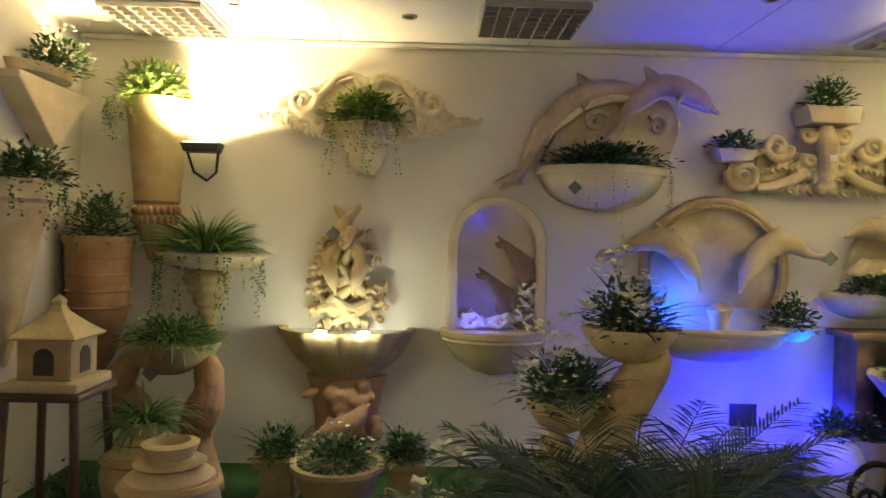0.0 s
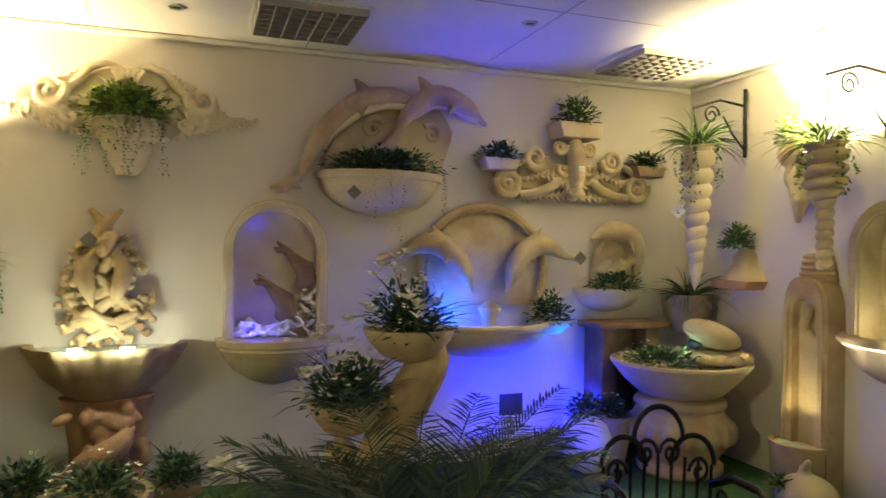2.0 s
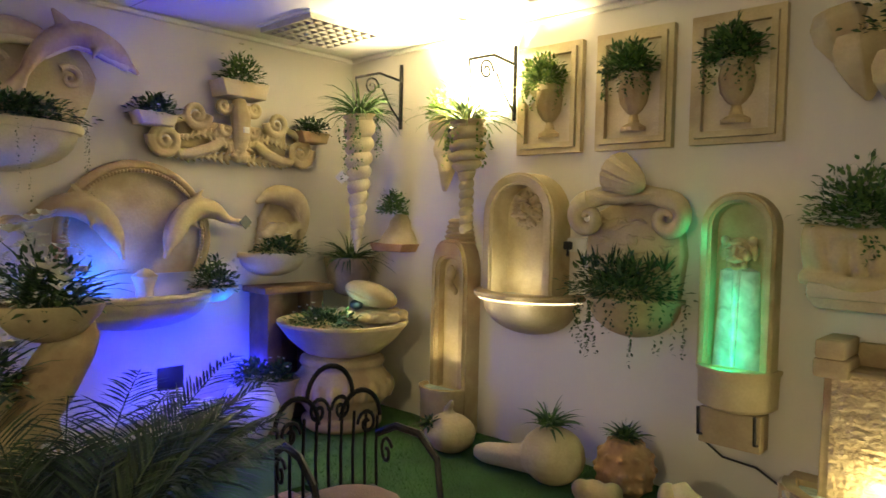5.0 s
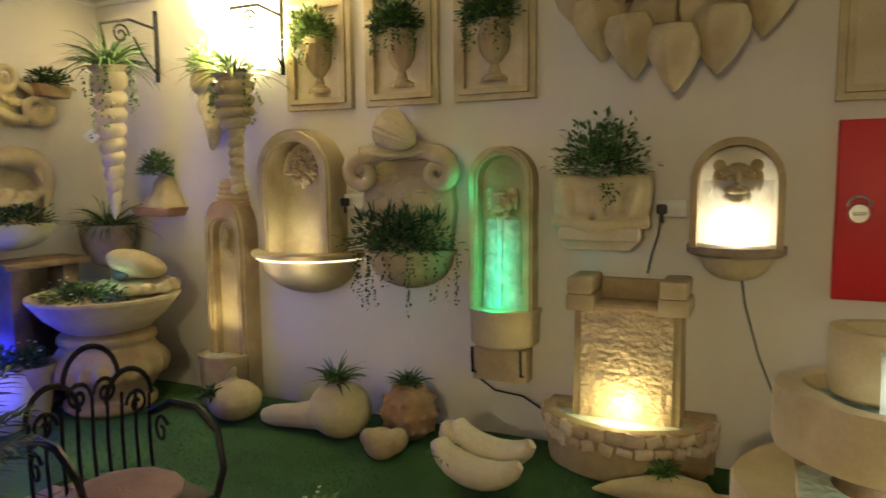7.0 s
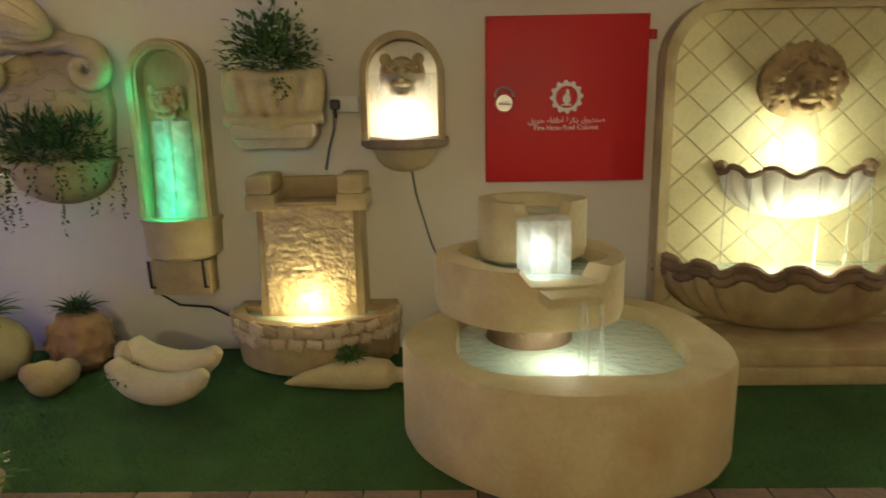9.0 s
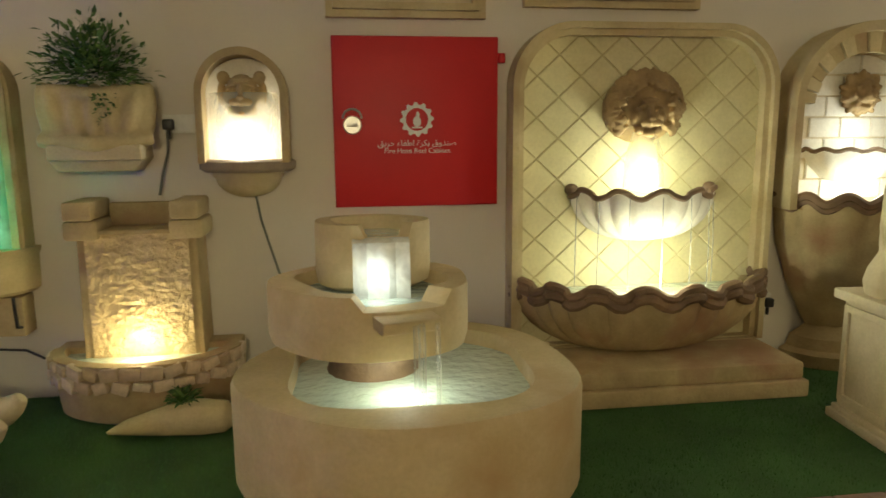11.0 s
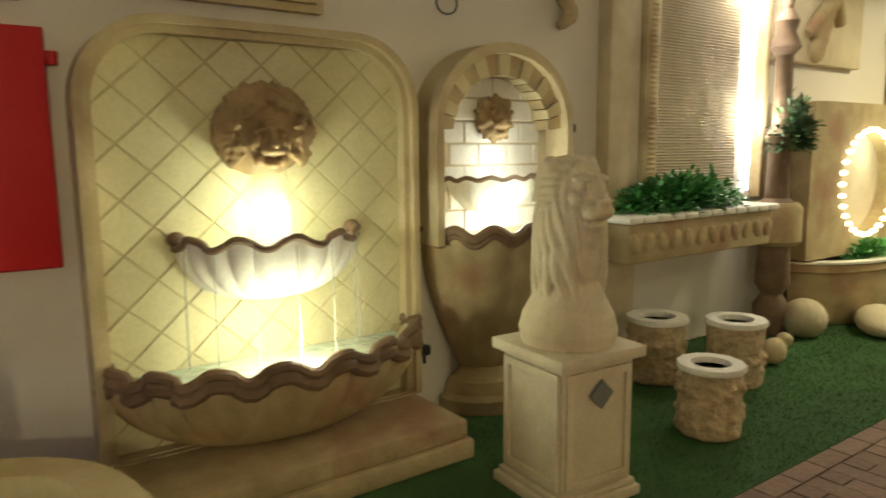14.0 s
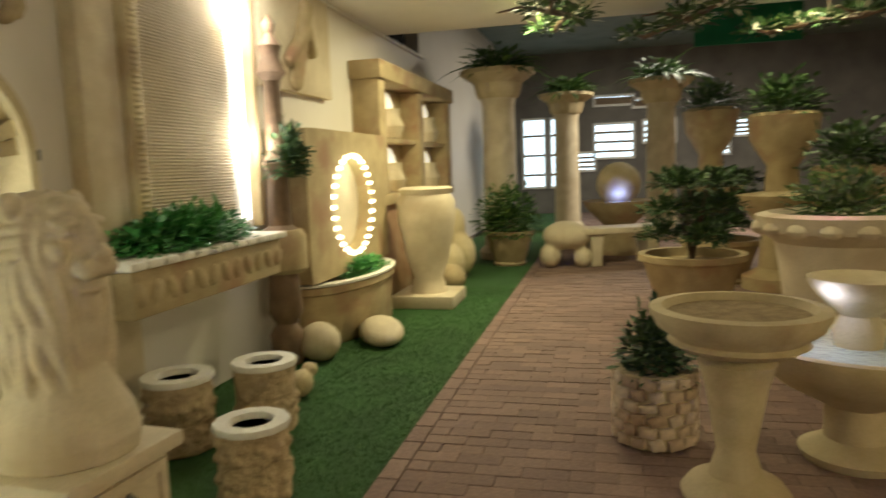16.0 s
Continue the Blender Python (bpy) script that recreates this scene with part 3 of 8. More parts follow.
# shell-cluster planter high on the wall
t = thing("wall_planter", on_b(4.05, 0), "large cream wall planter of overlapping leaf scales", "planter")
shared = bmesh.new()
lathe(shared, [(0.012, -0.17), (0.07, -0.1), (0.125, 0.0), (0.13, 0.07), (0.1, 0.13), (0.001, 0.14)], 6, 15, 375, 1, 0.8)
bmesh.ops.bevel(shared, geom=list(shared.edges), offset=0.006, segments=1, affect="EDGES")
scale = part("scale", shared, cream, t, "faceted hanging scale", smooth=False)
first = True
for x, z, out, turn in ((0.0, 2.03, 0.2, 0), (-0.2, 2.1, 0.17, 14), (0.19, 2.1, 0.17, -10), (-0.37, 2.2, 0.11, 24), (0.38, 2.26, 0.11, -28), (-0.1, 2.2, 0.08, 4), (0.1, 2.22, 0.08, 30), (-0.27, 2.32, 0.07, 40), (0.29, 2.36, 0.06, 10), (-0.47, 2.34, 0.05, 0), (0.5, 2.4, 0.05, 20)):
    o = scale if first else scale.copy()
    if not first:
        scene.collection.objects.link(o)
    o.parent, o.location = t, (x, -out - 0.04, z)
    o.rotation_euler = (0.1, x * 0.5, radians(turn))
    first = False
g = Leaves(14)
g.bush((0, -0.18, 2.32), (0.4, 0.2, 0.28), 1100, 0.06, 0.025)
g.done("leafy_plant", leaf_dark, on_b(4.05, 0), "dense dark green plant in the scale planter", "plant")


# framed urn reliefs
def urn_panel(x, w, z0, z1, plant=True, wide=False):
    t = thing("relief_panel", on_b(x, 0), "framed cream stone panel with an urn in relief", "relief", "urn reliefs")
    bm = bmesh.new()
    box(bm, -w / 2 + 0.03, w / 2 - 0.03, -0.025, 0, z0 + 0.03, z1 - 0.03)
    part("panel", bm, pale, t)
    o = [(-w / 2, z0), (w / 2, z0), (w / 2, z1), (-w / 2, z1)]
    for inset, y in ((0.0, 0.045), (0.035, 0.06)):
        a = [(px * (1 - 2 * inset / w), z0 + inset if pz == z0 else z1 - inset) for px, pz in o]
        b = [(px * (1 - 2 * (inset + 0.032) / w), z0 + inset + 0.032 if pz == z0 else z1 - inset - 0.032) for px, pz in o]
        bm = bmesh.new()
        ring(bm, a, b, -y, -0.001)
        part("moulding", bm, cream, t, smooth=False)
    bm = bmesh.new()
    zc = z0 + 0.1
    lathe(bm, [(0.09, 0), (0.09, 0.025), (0.045, 0.05), (0.03, 0.1), (0.06, 0.12), (0.1, 0.17), (0.115, 0.25), (0.1, 0.31), (0.12, 0.33), (0.12, 0.345), (0.09, 0.35), (0.08, 0.3), (0.001, 0.29)], 24, 180, 360, 1, 0.8, (0, -0.02, zc), 12, 0.06)
    bmesh.ops.transform(bm, matrix=Matrix.LocRotScale((0, 0, zc * 0.06), None, (0.8, 0.9, 0.94)), verts=bm.verts)
    part("urn", bm, tan, t)
    if plant:
        g = Leaves(int(x * 100))
        g.bush((0, -0.11, zc + 0.33), (0.17, 0.1, 0.2), 560, 0.05, 0.02)
        g.vines((-0.02, -0.06, zc + 0.36), (0.14, 0.1), 22, 0.22)
        # The urn nearest the floodlight gets the leaf colour with its light put in.
        g.done("leafy_plant", leaf_lime_lit if x < 2.1 else leaf_green, on_b(x, 0), "bushy green plant in a relief urn", "plant", None, "", "relief plants")


for px in (1.95, 2.52, 3.09):
    urn_panel(px, 0.47, 1.89, 2.56)
urn_panel(5.1, 0.76, 1.8, 2.5)
urn_panel(6.12, 0.9, 1.86, 2.56)

# tall pillar fountain
t = thing("pillar_fountain", on_b(1.24, 0), "tall bottle-shaped cream stone fountain with lit channel", "fountain")


def bottle(w, z0, z1, rise, n=16):
    pts = [(-w / 2, z0), (w / 2, z0)]
    for k in range(n + 1):
        a = math.pi * k / n
        c = math.cos(a)
        pts.append((w / 2 * (1 if c >= 0 else -1) * abs(c) ** 0.6, z1 - rise + rise * math.sin(a)))
    return pts


bm = bmesh.new()
prism(bm, bottle(0.29, 0.01, 1.3, 0.2), -0.08, 0)
part("back_panel", bm, cream, t)
bm = bmesh.new()
ring(bm, bottle(0.33, 0, 1.33, 0.24), bottle(0.19, 0.3, 1.2, 0.1), -0.16, 0)
bmesh.ops.bevel(bm, geom=[e for e in bm.edges if all(abs(v.co.y + 0.16) < 1e-4 for v in e.verts) and e.calc_face_angle(0) > 0.8], offset=0.02, segments=3, affect="EDGES")
part("body", bm, tan, t)
bm = bmesh.new()
for k in range(5):
    lathe(bm, [(0.125 - 0.008 * k, 1.3 + 0.035 * k), (0.135 - 0.008 * k, 1.315 + 0.035 * k), (0.11 - 0.008 * k, 1.335 + 0.035 * k)], 24, 180, 360, 1, 0.9, (0, -0.02, 0))
part("neck", bm, tan, t)
bm = bmesh.new()
ell(bm, (0, -0.12, 1.1), (0.035, 0.03, 0.06))
ell(bm, (0, -0.14, 1.03), (0.03, 0.03, 0.04))
for k in range(6):
    ell(bm, (0.04 * math.cos(k), -0.12, 0.98 + 0.02 * k), (0.02, 0.015, 0.03))
part("carving", bm, tan, t, voxel=0.008)
bm = bmesh.new()
lathe(bm, [(0.165, 0), (0.17, 0.02), (0.175, 0.29), (0.185, 0.31), (0.185, 0.33), (0.155, 0.33), (0.15, 0.29), (0.001, 0.28)], 30, 180, 360, 1.0, 0.95, (0, -0.16, 0))
part("basin", bm, tan, t)
half_ob = bmesh.new()
lathe(half_ob, [(0.155, 0.31), (0.001, 0.311)], 24, 180, 360, 1, 0.94, (0, -0.16, 0))
part("water", half_ob, water, t)


# twisted horns with grass
def horn(m, length, r, mat, label, turns=9, seed=3, plantmat=None, waist=0.0):
    t = thing("horn_planter", m, label, "planter", "spiral horn planters")
    bm = bmesh.new()
    prof = [(0.006, -length)]
    for k in range(turns * 6 + 1):
        f = k / (turns * 6)
        girth = 0.14 + 0.86 * f ** 0.75 if not waist else (waist + 0.12 * f if f < 0.6 else waist + 0.07 + (0.93 - waist) * min(1, (f - 0.6) / 0.16) ** 0.7)
        prof.append((r * girth * (0.74 + 0.3 * abs(math.sin(math.pi * turns * f)) ** 0.7), -length * (1 - f) ** 0.85))
    prof += [(r * 1.05, 0.03), (r * 0.85, 0.03), (r * 0.8, -0.05), (0.001, -0.06)]
    lathe(bm, prof, 26)
    for v in bm.verts:
        a = math.atan2(v.co.y, v.co.x)
        v.co.z += a / TAU * length / turns * 0.7
    part("horn", bm, mat, t)
    g = Leaves(seed)
    g.blades((0, 0, 0.03), (r, r), 130, r * 3.2, 0.014, 1.0, 0.35)
    g.vines((0, 0, 0.03), (r * 1.15, r * 1.15), 12, length * 0.55, 0.03, 0, 360)
    g.done("grass_plant", plantmat or leaf_green, m, "arching grassy plant with trailing stems in horn", "plant", None, "", "horn plants")


horn(pose(0.6, -0.42, 2.17), 0.93, 0.115, pale, "pale twisted horn planter hanging from an iron bracket", 10, 31)
horn(pose(1.57, -0.36, 2.06), 0.66, 0.115, cream, "cream ringed horn planter on the wall above the pillar", 11, 32, leaf_lime_lit, 0.36)
bm = bmesh.new()
tube(bm, [(0, 0, 2.2), (0.02, 0, 2.35), (0, 0, 2.47)], 0.006, 6)
tube(bm, [(0, 0, 2.47), (0.03, 0.2, 2.53), (0.05, 0.4, 2.5)], 0.01, 6)
tube(bm, [(0.05, 0.4, 2.14), (0.05, 0.4, 2.62)], 0.014, 6)
tube(bm, [(q[0] + 0.04, q[1] * 1.0, q[2]) for q in [(0, 0.12 + 0.07 * math.cos(k * 0.5) * (1 - k / 24), 2.42 + 0.07 * math.sin(k * 0.5) * (1 - k / 24)) for k in range(20)]], 0.008, 6)
tube(bm, [(0.05, 0.39, 2.2), (0.04, 0.3, 2.3), (0.04, 0.22, 2.42)], 0.008, 6)
t = tagged(part("wall_bracket", bm, iron), "black wrought iron scroll bracket on the wall", "bracket")
t.matrix_world = pose(0.55, -0.42, 0)
t2 = t.copy()
scene.collection.objects.link(t2)
t2.matrix_world = pose(1.62, -0.42, -0.02)

# carved corbel beside the horn, and the floodlights
t = thing("wall_planter", on_b(1.12, 0), "cream carved scroll corbel planter near the floodlight", "planter")
bm = bmesh.new()
ell(bm, (0, -0.1, 2.1), (0.12, 0.1, 0.1))
ell(bm, (0.02, -0.1, 1.95), (0.09, 0.08, 0.1))
tube(bm, [(0.02, -0.1, 1.95), (0.06, -0.12, 1.8), (0.02, -0.1, 1.66)], [0.07, 0.06, 0.015], 10)
part("corbel", bm, cream, t, voxel=0.012)
g = Leaves(33)
g.bush((0, -0.12, 2.18), (0.12, 0.1, 0.22), 260, 0.05, 0.022)
g.done("leafy_plant", leaf_lime_lit, on_b(1.12, 0), "lime green plant lit by the floodlight", "plant")


def floodlight(m):
    t = thing("floodlight", m, "black metal floodlight turned up to the ceiling", "lamp", "floodlights")
    bm = bmesh.new()
    prism(bm, [(-0.1, -0.03), (0.1, -0.03), (0.12, 0.025), (-0.12, 0.025)], -0.19, -0.06, 0.008)
    part("housing", bm, black_plastic, t)
    bm = bmesh.new()
    box(bm, -0.1, 0.1, -0.18, -0.07, 0.026, 0.03)
    part("lens", bm, glowing("flood_glow", (1, 0.9, 0.66), 8), t, "glowing glass")
    bm = bmesh.new()
    tube(bm, [(-0.1, -0.12, -0.01), (-0.07, -0.06, -0.15), (0, -0.02, -0.2), (0.07, -0.06, -0.15), (0.1, -0.12, -0.01)], 0.009, 6)
    part("stirrup", bm, iron, t)


floodlight(on_a(-5.04, 2.02))
floodlight(on_b(1.35, 2.06))

# small shell planter in the corner
t = thing("wall_planter", on_b(0.62, 0), "small pale conch-shaped wall planter on a brown ledge", "planter")
bm = bmesh.new()
lathe(bm, [(0.05, 1.5), (0.09, 1.45), (0.1, 1.4), (0.15, 1.33), (0.17, 1.28)], 24, 180, 360, 1, 0.9, (0, 0, 0), 9, 0.1)
part("shell", bm, cream, t)
bm = bmesh.new()
prism(bm, [(-0.15, 1.22), (0.15, 1.22), (0.19, 1.28), (-0.19, 1.28)], -0.17, 0, 0.01)
part("ledge", bm, terracotta, t)
g = Leaves(35)
g.bush((0, -0.1, 1.52), (0.13, 0.11, 0.2), 300, 0.05, 0.022)
g.done("leafy_plant", leaf_green, on_b(0.62, 0), "small bright green plant in shell planter", "plant")

# cascade with a stone basin
t = thing("cascade_fountain", on_b(3.85, 0), "tan textured stone cascade with lit pebble-clad basin", "fountain")
bm = bmesh.new()
prism(bm, [(-0.27, 0.1), (0.27, 0.1), (0.26, 0.84), (-0.26, 0.84)], -0.2, 0, 0.01)
part("back_slab", bm, tan, t)
m_rip = grained("rippled_stone", (0.55, 0.42, 0.24), (0.68, 0.54, 0.33), 9, 26, 1.0, 0.3, 0.03)
bm = bmesh.new()
gr = random.Random(31)
phase = [gr.uniform(0, 6) for _ in range(6)]
grid = []
for r in range(61):
    row = []
    for c in range(25):
        x, z = -0.225 + 0.45 * c / 24, 0.22 + 0.61 * r / 60
        wavy = z + 0.012 * math.sin(x * 21 + phase[0]) + 0.006 * math.sin(x * 53 + phase[1] + z * 9)
        d = 0.0025 * math.sin(wavy * 190) + 0.002 * math.sin(wavy * 71 + x * 12 + phase[2]) + gr.uniform(0, 0.003)
        row.append(bm.verts.new((x, -0.206 - d, z)))
    grid.append(row)
for p_, q_ in zip(grid, grid[1:]):
    for c in range(24):
        bm.faces.new((p_[c], p_[c + 1], q_[c + 1], q_[c]))
part("rippled_face", bm, m_rip, t, "wet rippled stone face")
for k in (-1, 1):
    bm = bmesh.new()
    box(bm, 0.225 * k - 0.062, 0.225 * k + 0.062, -0.27, 0, 0.89, 0.975, 0.014)
    box(bm, 0.225 * k - 0.075, 0.225 * k + 0.075, -0.25, 0, 0.8, 0.888, 0.018)
    part("stone_block", bm, cream, t)
bm = bmesh.new()
box(bm, -0.16, 0.16, -0.05, 0, 0.84, 0.95, 0.01)
box(bm, -0.15, 0.15, -0.24, -0.04, 0.825, 0.845, 0.006)
part("trough", bm, tan, t)
bm = bmesh.new()
prof = [(0.36, 0), (0.4, 0.02), (0.42, 0.17), (0.43, 0.28), (0.37, 0.285), (0.35, 0.2), (0.001, 0.2)]
lathe(bm, prof, 30, 180, 360, 1.0, 0.78, (0, -0.12, 0))
box(bm, -0.42, 0.42, -0.12, 0, 0, 0.28, 0.01)
part("basin", bm, tan, t)
bm = bmesh.new()
lathe(bm, [(0.36, 0.25), (0.001, 0.251)], 30, 180, 360, 1.0, 0.76, (0, -0.12, 0))
part("water", bm, water, t, "brightly lit yellow water")
stone_mat = varied("pebble_stone", ((0.5, 0.36, 0.22), (0.66, 0.52, 0.36), (0.74, 0.62, 0.46)), 0.75, False, 0.4)
bm = bmesh.new()
box(bm, -0.034, 0.034, -0.018, 0.018, -0.026, 0.026, 0.007)
stone_mesh = part("stone", bm, stone_mat, t).data
first = True
for r in range(2):
    for k in range(15):
        a = math.pi + math.pi * (k + 0.5 * (r % 2) + 0.25) / 15.4
        o = new("stone", stone_mesh)
        o.parent = t
        o.location = (0.425 * math.cos(a), -0.12 + 0.335 * math.sin(a), 0.19 + 0.058 * r)
        o.rotation_euler = (random.uniform(-0.12, 0.12), random.uniform(-0.35, 0.35), a + math.pi / 2)
        o.scale = (random.uniform(0.8, 1.35), 1, random.uniform(0.75, 1.2))
bpy.data.objects.remove([o for o in t.children if o.name.startswith("stone") and o.location.length == 0][0])

# fire hose cabinet
t = thing("hose_cabinet", on_b(5.14, 0), "glossy red steel fire hose reel cabinet on the wall", "cabinet")
bm = bmesh.new()
box(bm, -0.4, 0.4, -0.05, 0, 0.905, 1.715, 0.004)
part("body", bm, red_paint, t)
bm = bmesh.new()
box(bm, -0.395, 0.395, -0.064, -0.051, 0.91, 1.71, 0.004)
part("door", bm, red_paint, t)
bm = bmesh.new()
bmesh.ops.create_cone(bm, cap_ends=True, segments=28, radius1=0.045, radius2=0.04, depth=0.02, matrix=pose(-0.31, -0.074, 1.3, 90))
part("lock_rose", bm, metal_grey, t, "chrome lock disc")
bm = bmesh.new()
box(bm, -0.335, -0.285, -0.1, -0.084, 1.293, 1.307, 0.004)
tube(bm, [(-0.31 + 0.045 * math.cos(a), -0.075, 1.33 + 0.045 * math.sin(a)) for a in [math.pi * k / 8 for k in range(9)]], 0.006, 6)
part("handle", bm, metal_grey, t, "chrome turn handle")
bm = bmesh.new()
tube(bm, [(0.4, -0.03, 1.62), (0.43, -0.03, 1.62)], 0.016, 8)
tube(bm, [(0.42, -0.03, 1.595), (0.42, -0.03, 1.64)], 0.02, 10)
part("hinge_knob", bm, red_paint, t)
sign = grained("white_print", (0.75, 0.73, 0.7), (0.8, 0.78, 0.75), 4, 60, 0.02, 0.5, 0.001)
bm = bmesh.new()
n = 48
outer = [((0.082 if k % 4 < 2 else 0.07) * math.cos(TAU * k / n), 1.325 + (0.082 if k % 4 < 2 else 0.07) * math.sin(TAU * k / n)) for k in range(n)]
ring(bm, outer, [(0.054 * math.cos(TAU * k / n), 1.325 + 0.054 * math.sin(TAU * k / n)) for k in range(n)], -0.067, -0.065)
ell(bm, (0, -0.0655, 1.315), (0.02, 0.002, 0.026))
ell(bm, (0.004, -0.0655, 1.34), (0.009, 0.002, 0.024))
box(bm, -0.026, 0.026, -0.067, -0.065, 1.283, 1.29)
part("emblem", bm, sign, t, "white gear-shaped emblem with a flame")


def lettering(parent, text, x, z, size, y=-0.066):
    cu = bpy.data.curves.new("lettering", "FONT")
    cu.body, cu.size, cu.extrude = text, size, 0.0008
    cu.align_x, cu.align_y = "CENTER", "CENTER"
    cu.materials.append(sign)
    ob = new("lettering", cu)
    ob.parent = parent
    ob.matrix_local = pose(x, y, z, 90)
    return tagged(ob, "white printed lettering")


lettering(t, "Fire Hose Reel Cabinet", 0.0, 1.175, 0.034)
arabic = "\uFED6\uFEF3\uFEAE\uFEA3 \uFE80\uFE8E\uFED4\uFEC3\uFE8D \uFE93\uFEAE\uFEDC\uFE91 \uFED5\uFEED\uFEAA\uFEE8\uFEBB"
lettering(t, arabic, 0.0, 1.212, 0.04)


# ---- trellis fountain ----
def clip(poly, outline):
    """Cuts a polygon to a convex outline, both counter-clockwise."""
    for (ax, az), (bx, bz) in zip(outline, outline[1:] + outline[:1]):
        out = []
        for p, q in zip(poly, poly[1:] + poly[:1]):
            dp = (bx - ax) * (p[1] - az) - (bz - az) * (p[0] - ax)
            dq = (bx - ax) * (q[1] - az) - (bz - az) * (q[0] - ax)
            if dp >= 0:
                out.append(p)
            if (dp >= 0) != (dq >= 0):
                f = dp / (dp - dq)
                out.append((p[0] + f * (q[0] - p[0]), p[1] + f * (q[1] - p[1])))
        poly = out
        if len(poly) < 3:
            return []
    return poly


t = thing("trellis_fountain", on_b(6.28, 0), "large cream wall fountain with diamond trellis and shell basins", "fountain")
outer, inner = rounded(1.37, 0.17, 1.78, 0.3, 10), rounded(1.25, 0.18, 1.72, 0.25, 10)
bm = bmesh.new()
prism(bm, rounded(1.35, 0.18, 1.77, 0.29, 10), -0.06, 0)
part("back_panel", bm, grained("joint_stone", (0.5, 0.43, 0.22), (0.58, 0.5, 0.28), 6, 60, 0.3), t)
for o_, i_, y in ((outer, rounded(1.31, 0.175, 1.75, 0.28, 10), 0.15), (rounded(1.31, 0.175, 1.75, 0.28, 10), inner, 0.12)):
    bm = bmesh.new()
    ring(bm, o_, i_, -y, -0.002)
    part("moulding", bm, cream, t)
yellow = grained("yellow_stone", (0.6, 0.54, 0.3), (0.7, 0.64, 0.39), 5, 70, 0.3, 0.6, 0.005)
p = 0.112
for i in range(-8, 9):
    for k in range(0, 20):
        if (i + k) % 2:
            continue
        cx, cz = i * p * 0.98, 0.12 + k * p * 0.9
        d = [(cx - p * 0.962, cz), (cx, cz - p * 0.884), (cx + p * 0.962, cz), (cx, cz + p * 0.884)]
        poly = clip(d, inner)
        if len(poly) < 3 or max(q[0] for q in poly) - min(q[0] for q in poly) < 0.02:
            continue
        bm = bmesh.new()
        f = [bm.verts.new((x + (cx - x) * 0.05, -0.066, z + (cz - z) * 0.05)) for x, z in poly]
        b = [bm.verts.new((x, -0.055, z)) for x, z in poly]
        bm.faces.new(f)
        for q in range(len(poly)):
            bm.faces.new((f[(q + 1) % len(poly)], f[q], b[q], b[(q + 1) % len(poly)]))
        bmesh.ops.recalc_face_normals(bm, faces=bm.faces)
        part("tile", bm, yellow, t, smooth=False)
bm = bmesh.new()
lion_mask(bm, 0.16, (-0.02, -0.12, 1.34), False)
ell(bm, (-0.02, -0.08, 1.37), (0.2, 0.11, 0.17))
gr = random.Random(15)
for i in range(320):
    a, rr = gr.uniform(-0.75, math.pi + 0.75), 0.09 + 0.1 * gr.random() ** 0.6
    if rr < 0.12 and math.sin(a) < 0.5:
        continue
    ell(bm, (-0.02 + rr * 1.05 * math.cos(a), -0.19 + 0.5 * (rr - 0.09), 1.37 + rr * math.sin(a)), (gr.uniform(0.012, 0.026), 0.018, gr.uniform(0.007, 0.012)), (0, gr.uniform(0, 180), 0), 7)
part("face_mask", bm, mask_brown, t, "brown curly-maned face", voxel=0.006)
bm = bmesh.new()
lathe(bm, [(0.11, 0.97), (0.1, 1.15), (0.05, 1.29)], 18, 190, 350, 1, 0.8, (-0.02, -0.14, 0))
part("water_film", bm, film, t, "sheet of lit falling water")


def shell_basin(t, r, h, z, sy, ribs, mat, rimmat, wave, y=0.0):
    pts = [(0.05 * r, -h)]
    for k in range(1, 9):
        a = math.pi / 2 * k / 8
        pts.append((r * math.sin(a) ** 0.8, -h + h * (1 - math.cos(a))))
    pts += [(r * 0.93, 0.0), (r * 0.8, -h * 0.3), (r * 0.3, -h * 0.5), (0.001, -h * 0.5)]
    bm = bmesh.new()
    lathe(bm, pts, 80, 180, 360, 1, sy, (0, y, z), ribs * 2, 0.06, ((8, 9), ribs, wave))
    part("basin", bm, mat, t, "ribbed shell basin")
    bm = bmesh.new()
    path = []
    for k in range(81):
        a = math.pi + math.pi * k / 80
        rr = r * (1.0 + 0.06 * abs(math.sin(ribs * a)))
        path.append((rr * math.cos(a), y + rr * math.sin(a) * sy, z + 0.012 + wave * math.sin(ribs * a)))
    tube(bm, path, 0.024 if r > 0.5 else 0.015, 8)
    if r > 0.5:
        tube(bm, [(x * 0.995, q, w - 0.04) for x, q, w in path], 0.03, 8)
    for k in (-1, 1):
        ell(bm, (k * r * 1.02, y - 0.02, z + 0.025), (0.035, 0.035, 0.03))
    part("shell_rim", bm, rimmat, t, "dark wavy rim")
    bm = bmesh.new()
    lathe(bm, [(r * 0.92, z - 0.03), (0.001, z - 0.028)], 40, 180, 360, 1, sy, (0, y, 0))
    part("water", bm, water, t, "bright rippling water")


shell_basin(t, 0.36, 0.24, 0.95, 0.72, 11, whitish, brown, 0.02, -0.07)
shell_basin(t, 0.63, 0.36, 0.5, 0.62, 17, tan, brown, 0.024, -0.07)
for k in range(7):
    bm = bmesh.new()
    a = math.pi + math.pi * (k + 0.7) / 7.4
    q = (0.375 * math.cos(a), -0.07 + 0.275 * math.sin(a))
    tube(bm, [(q[0], q[1], 0.95), (q[0] * 1.02, q[1] - 0.01, 0.7), (q[0] * 1.02, q[1] - 0.01, 0.49)], 0.0024, 5)
    part("water_jet", bm, film, t)
bm = bmesh.new()
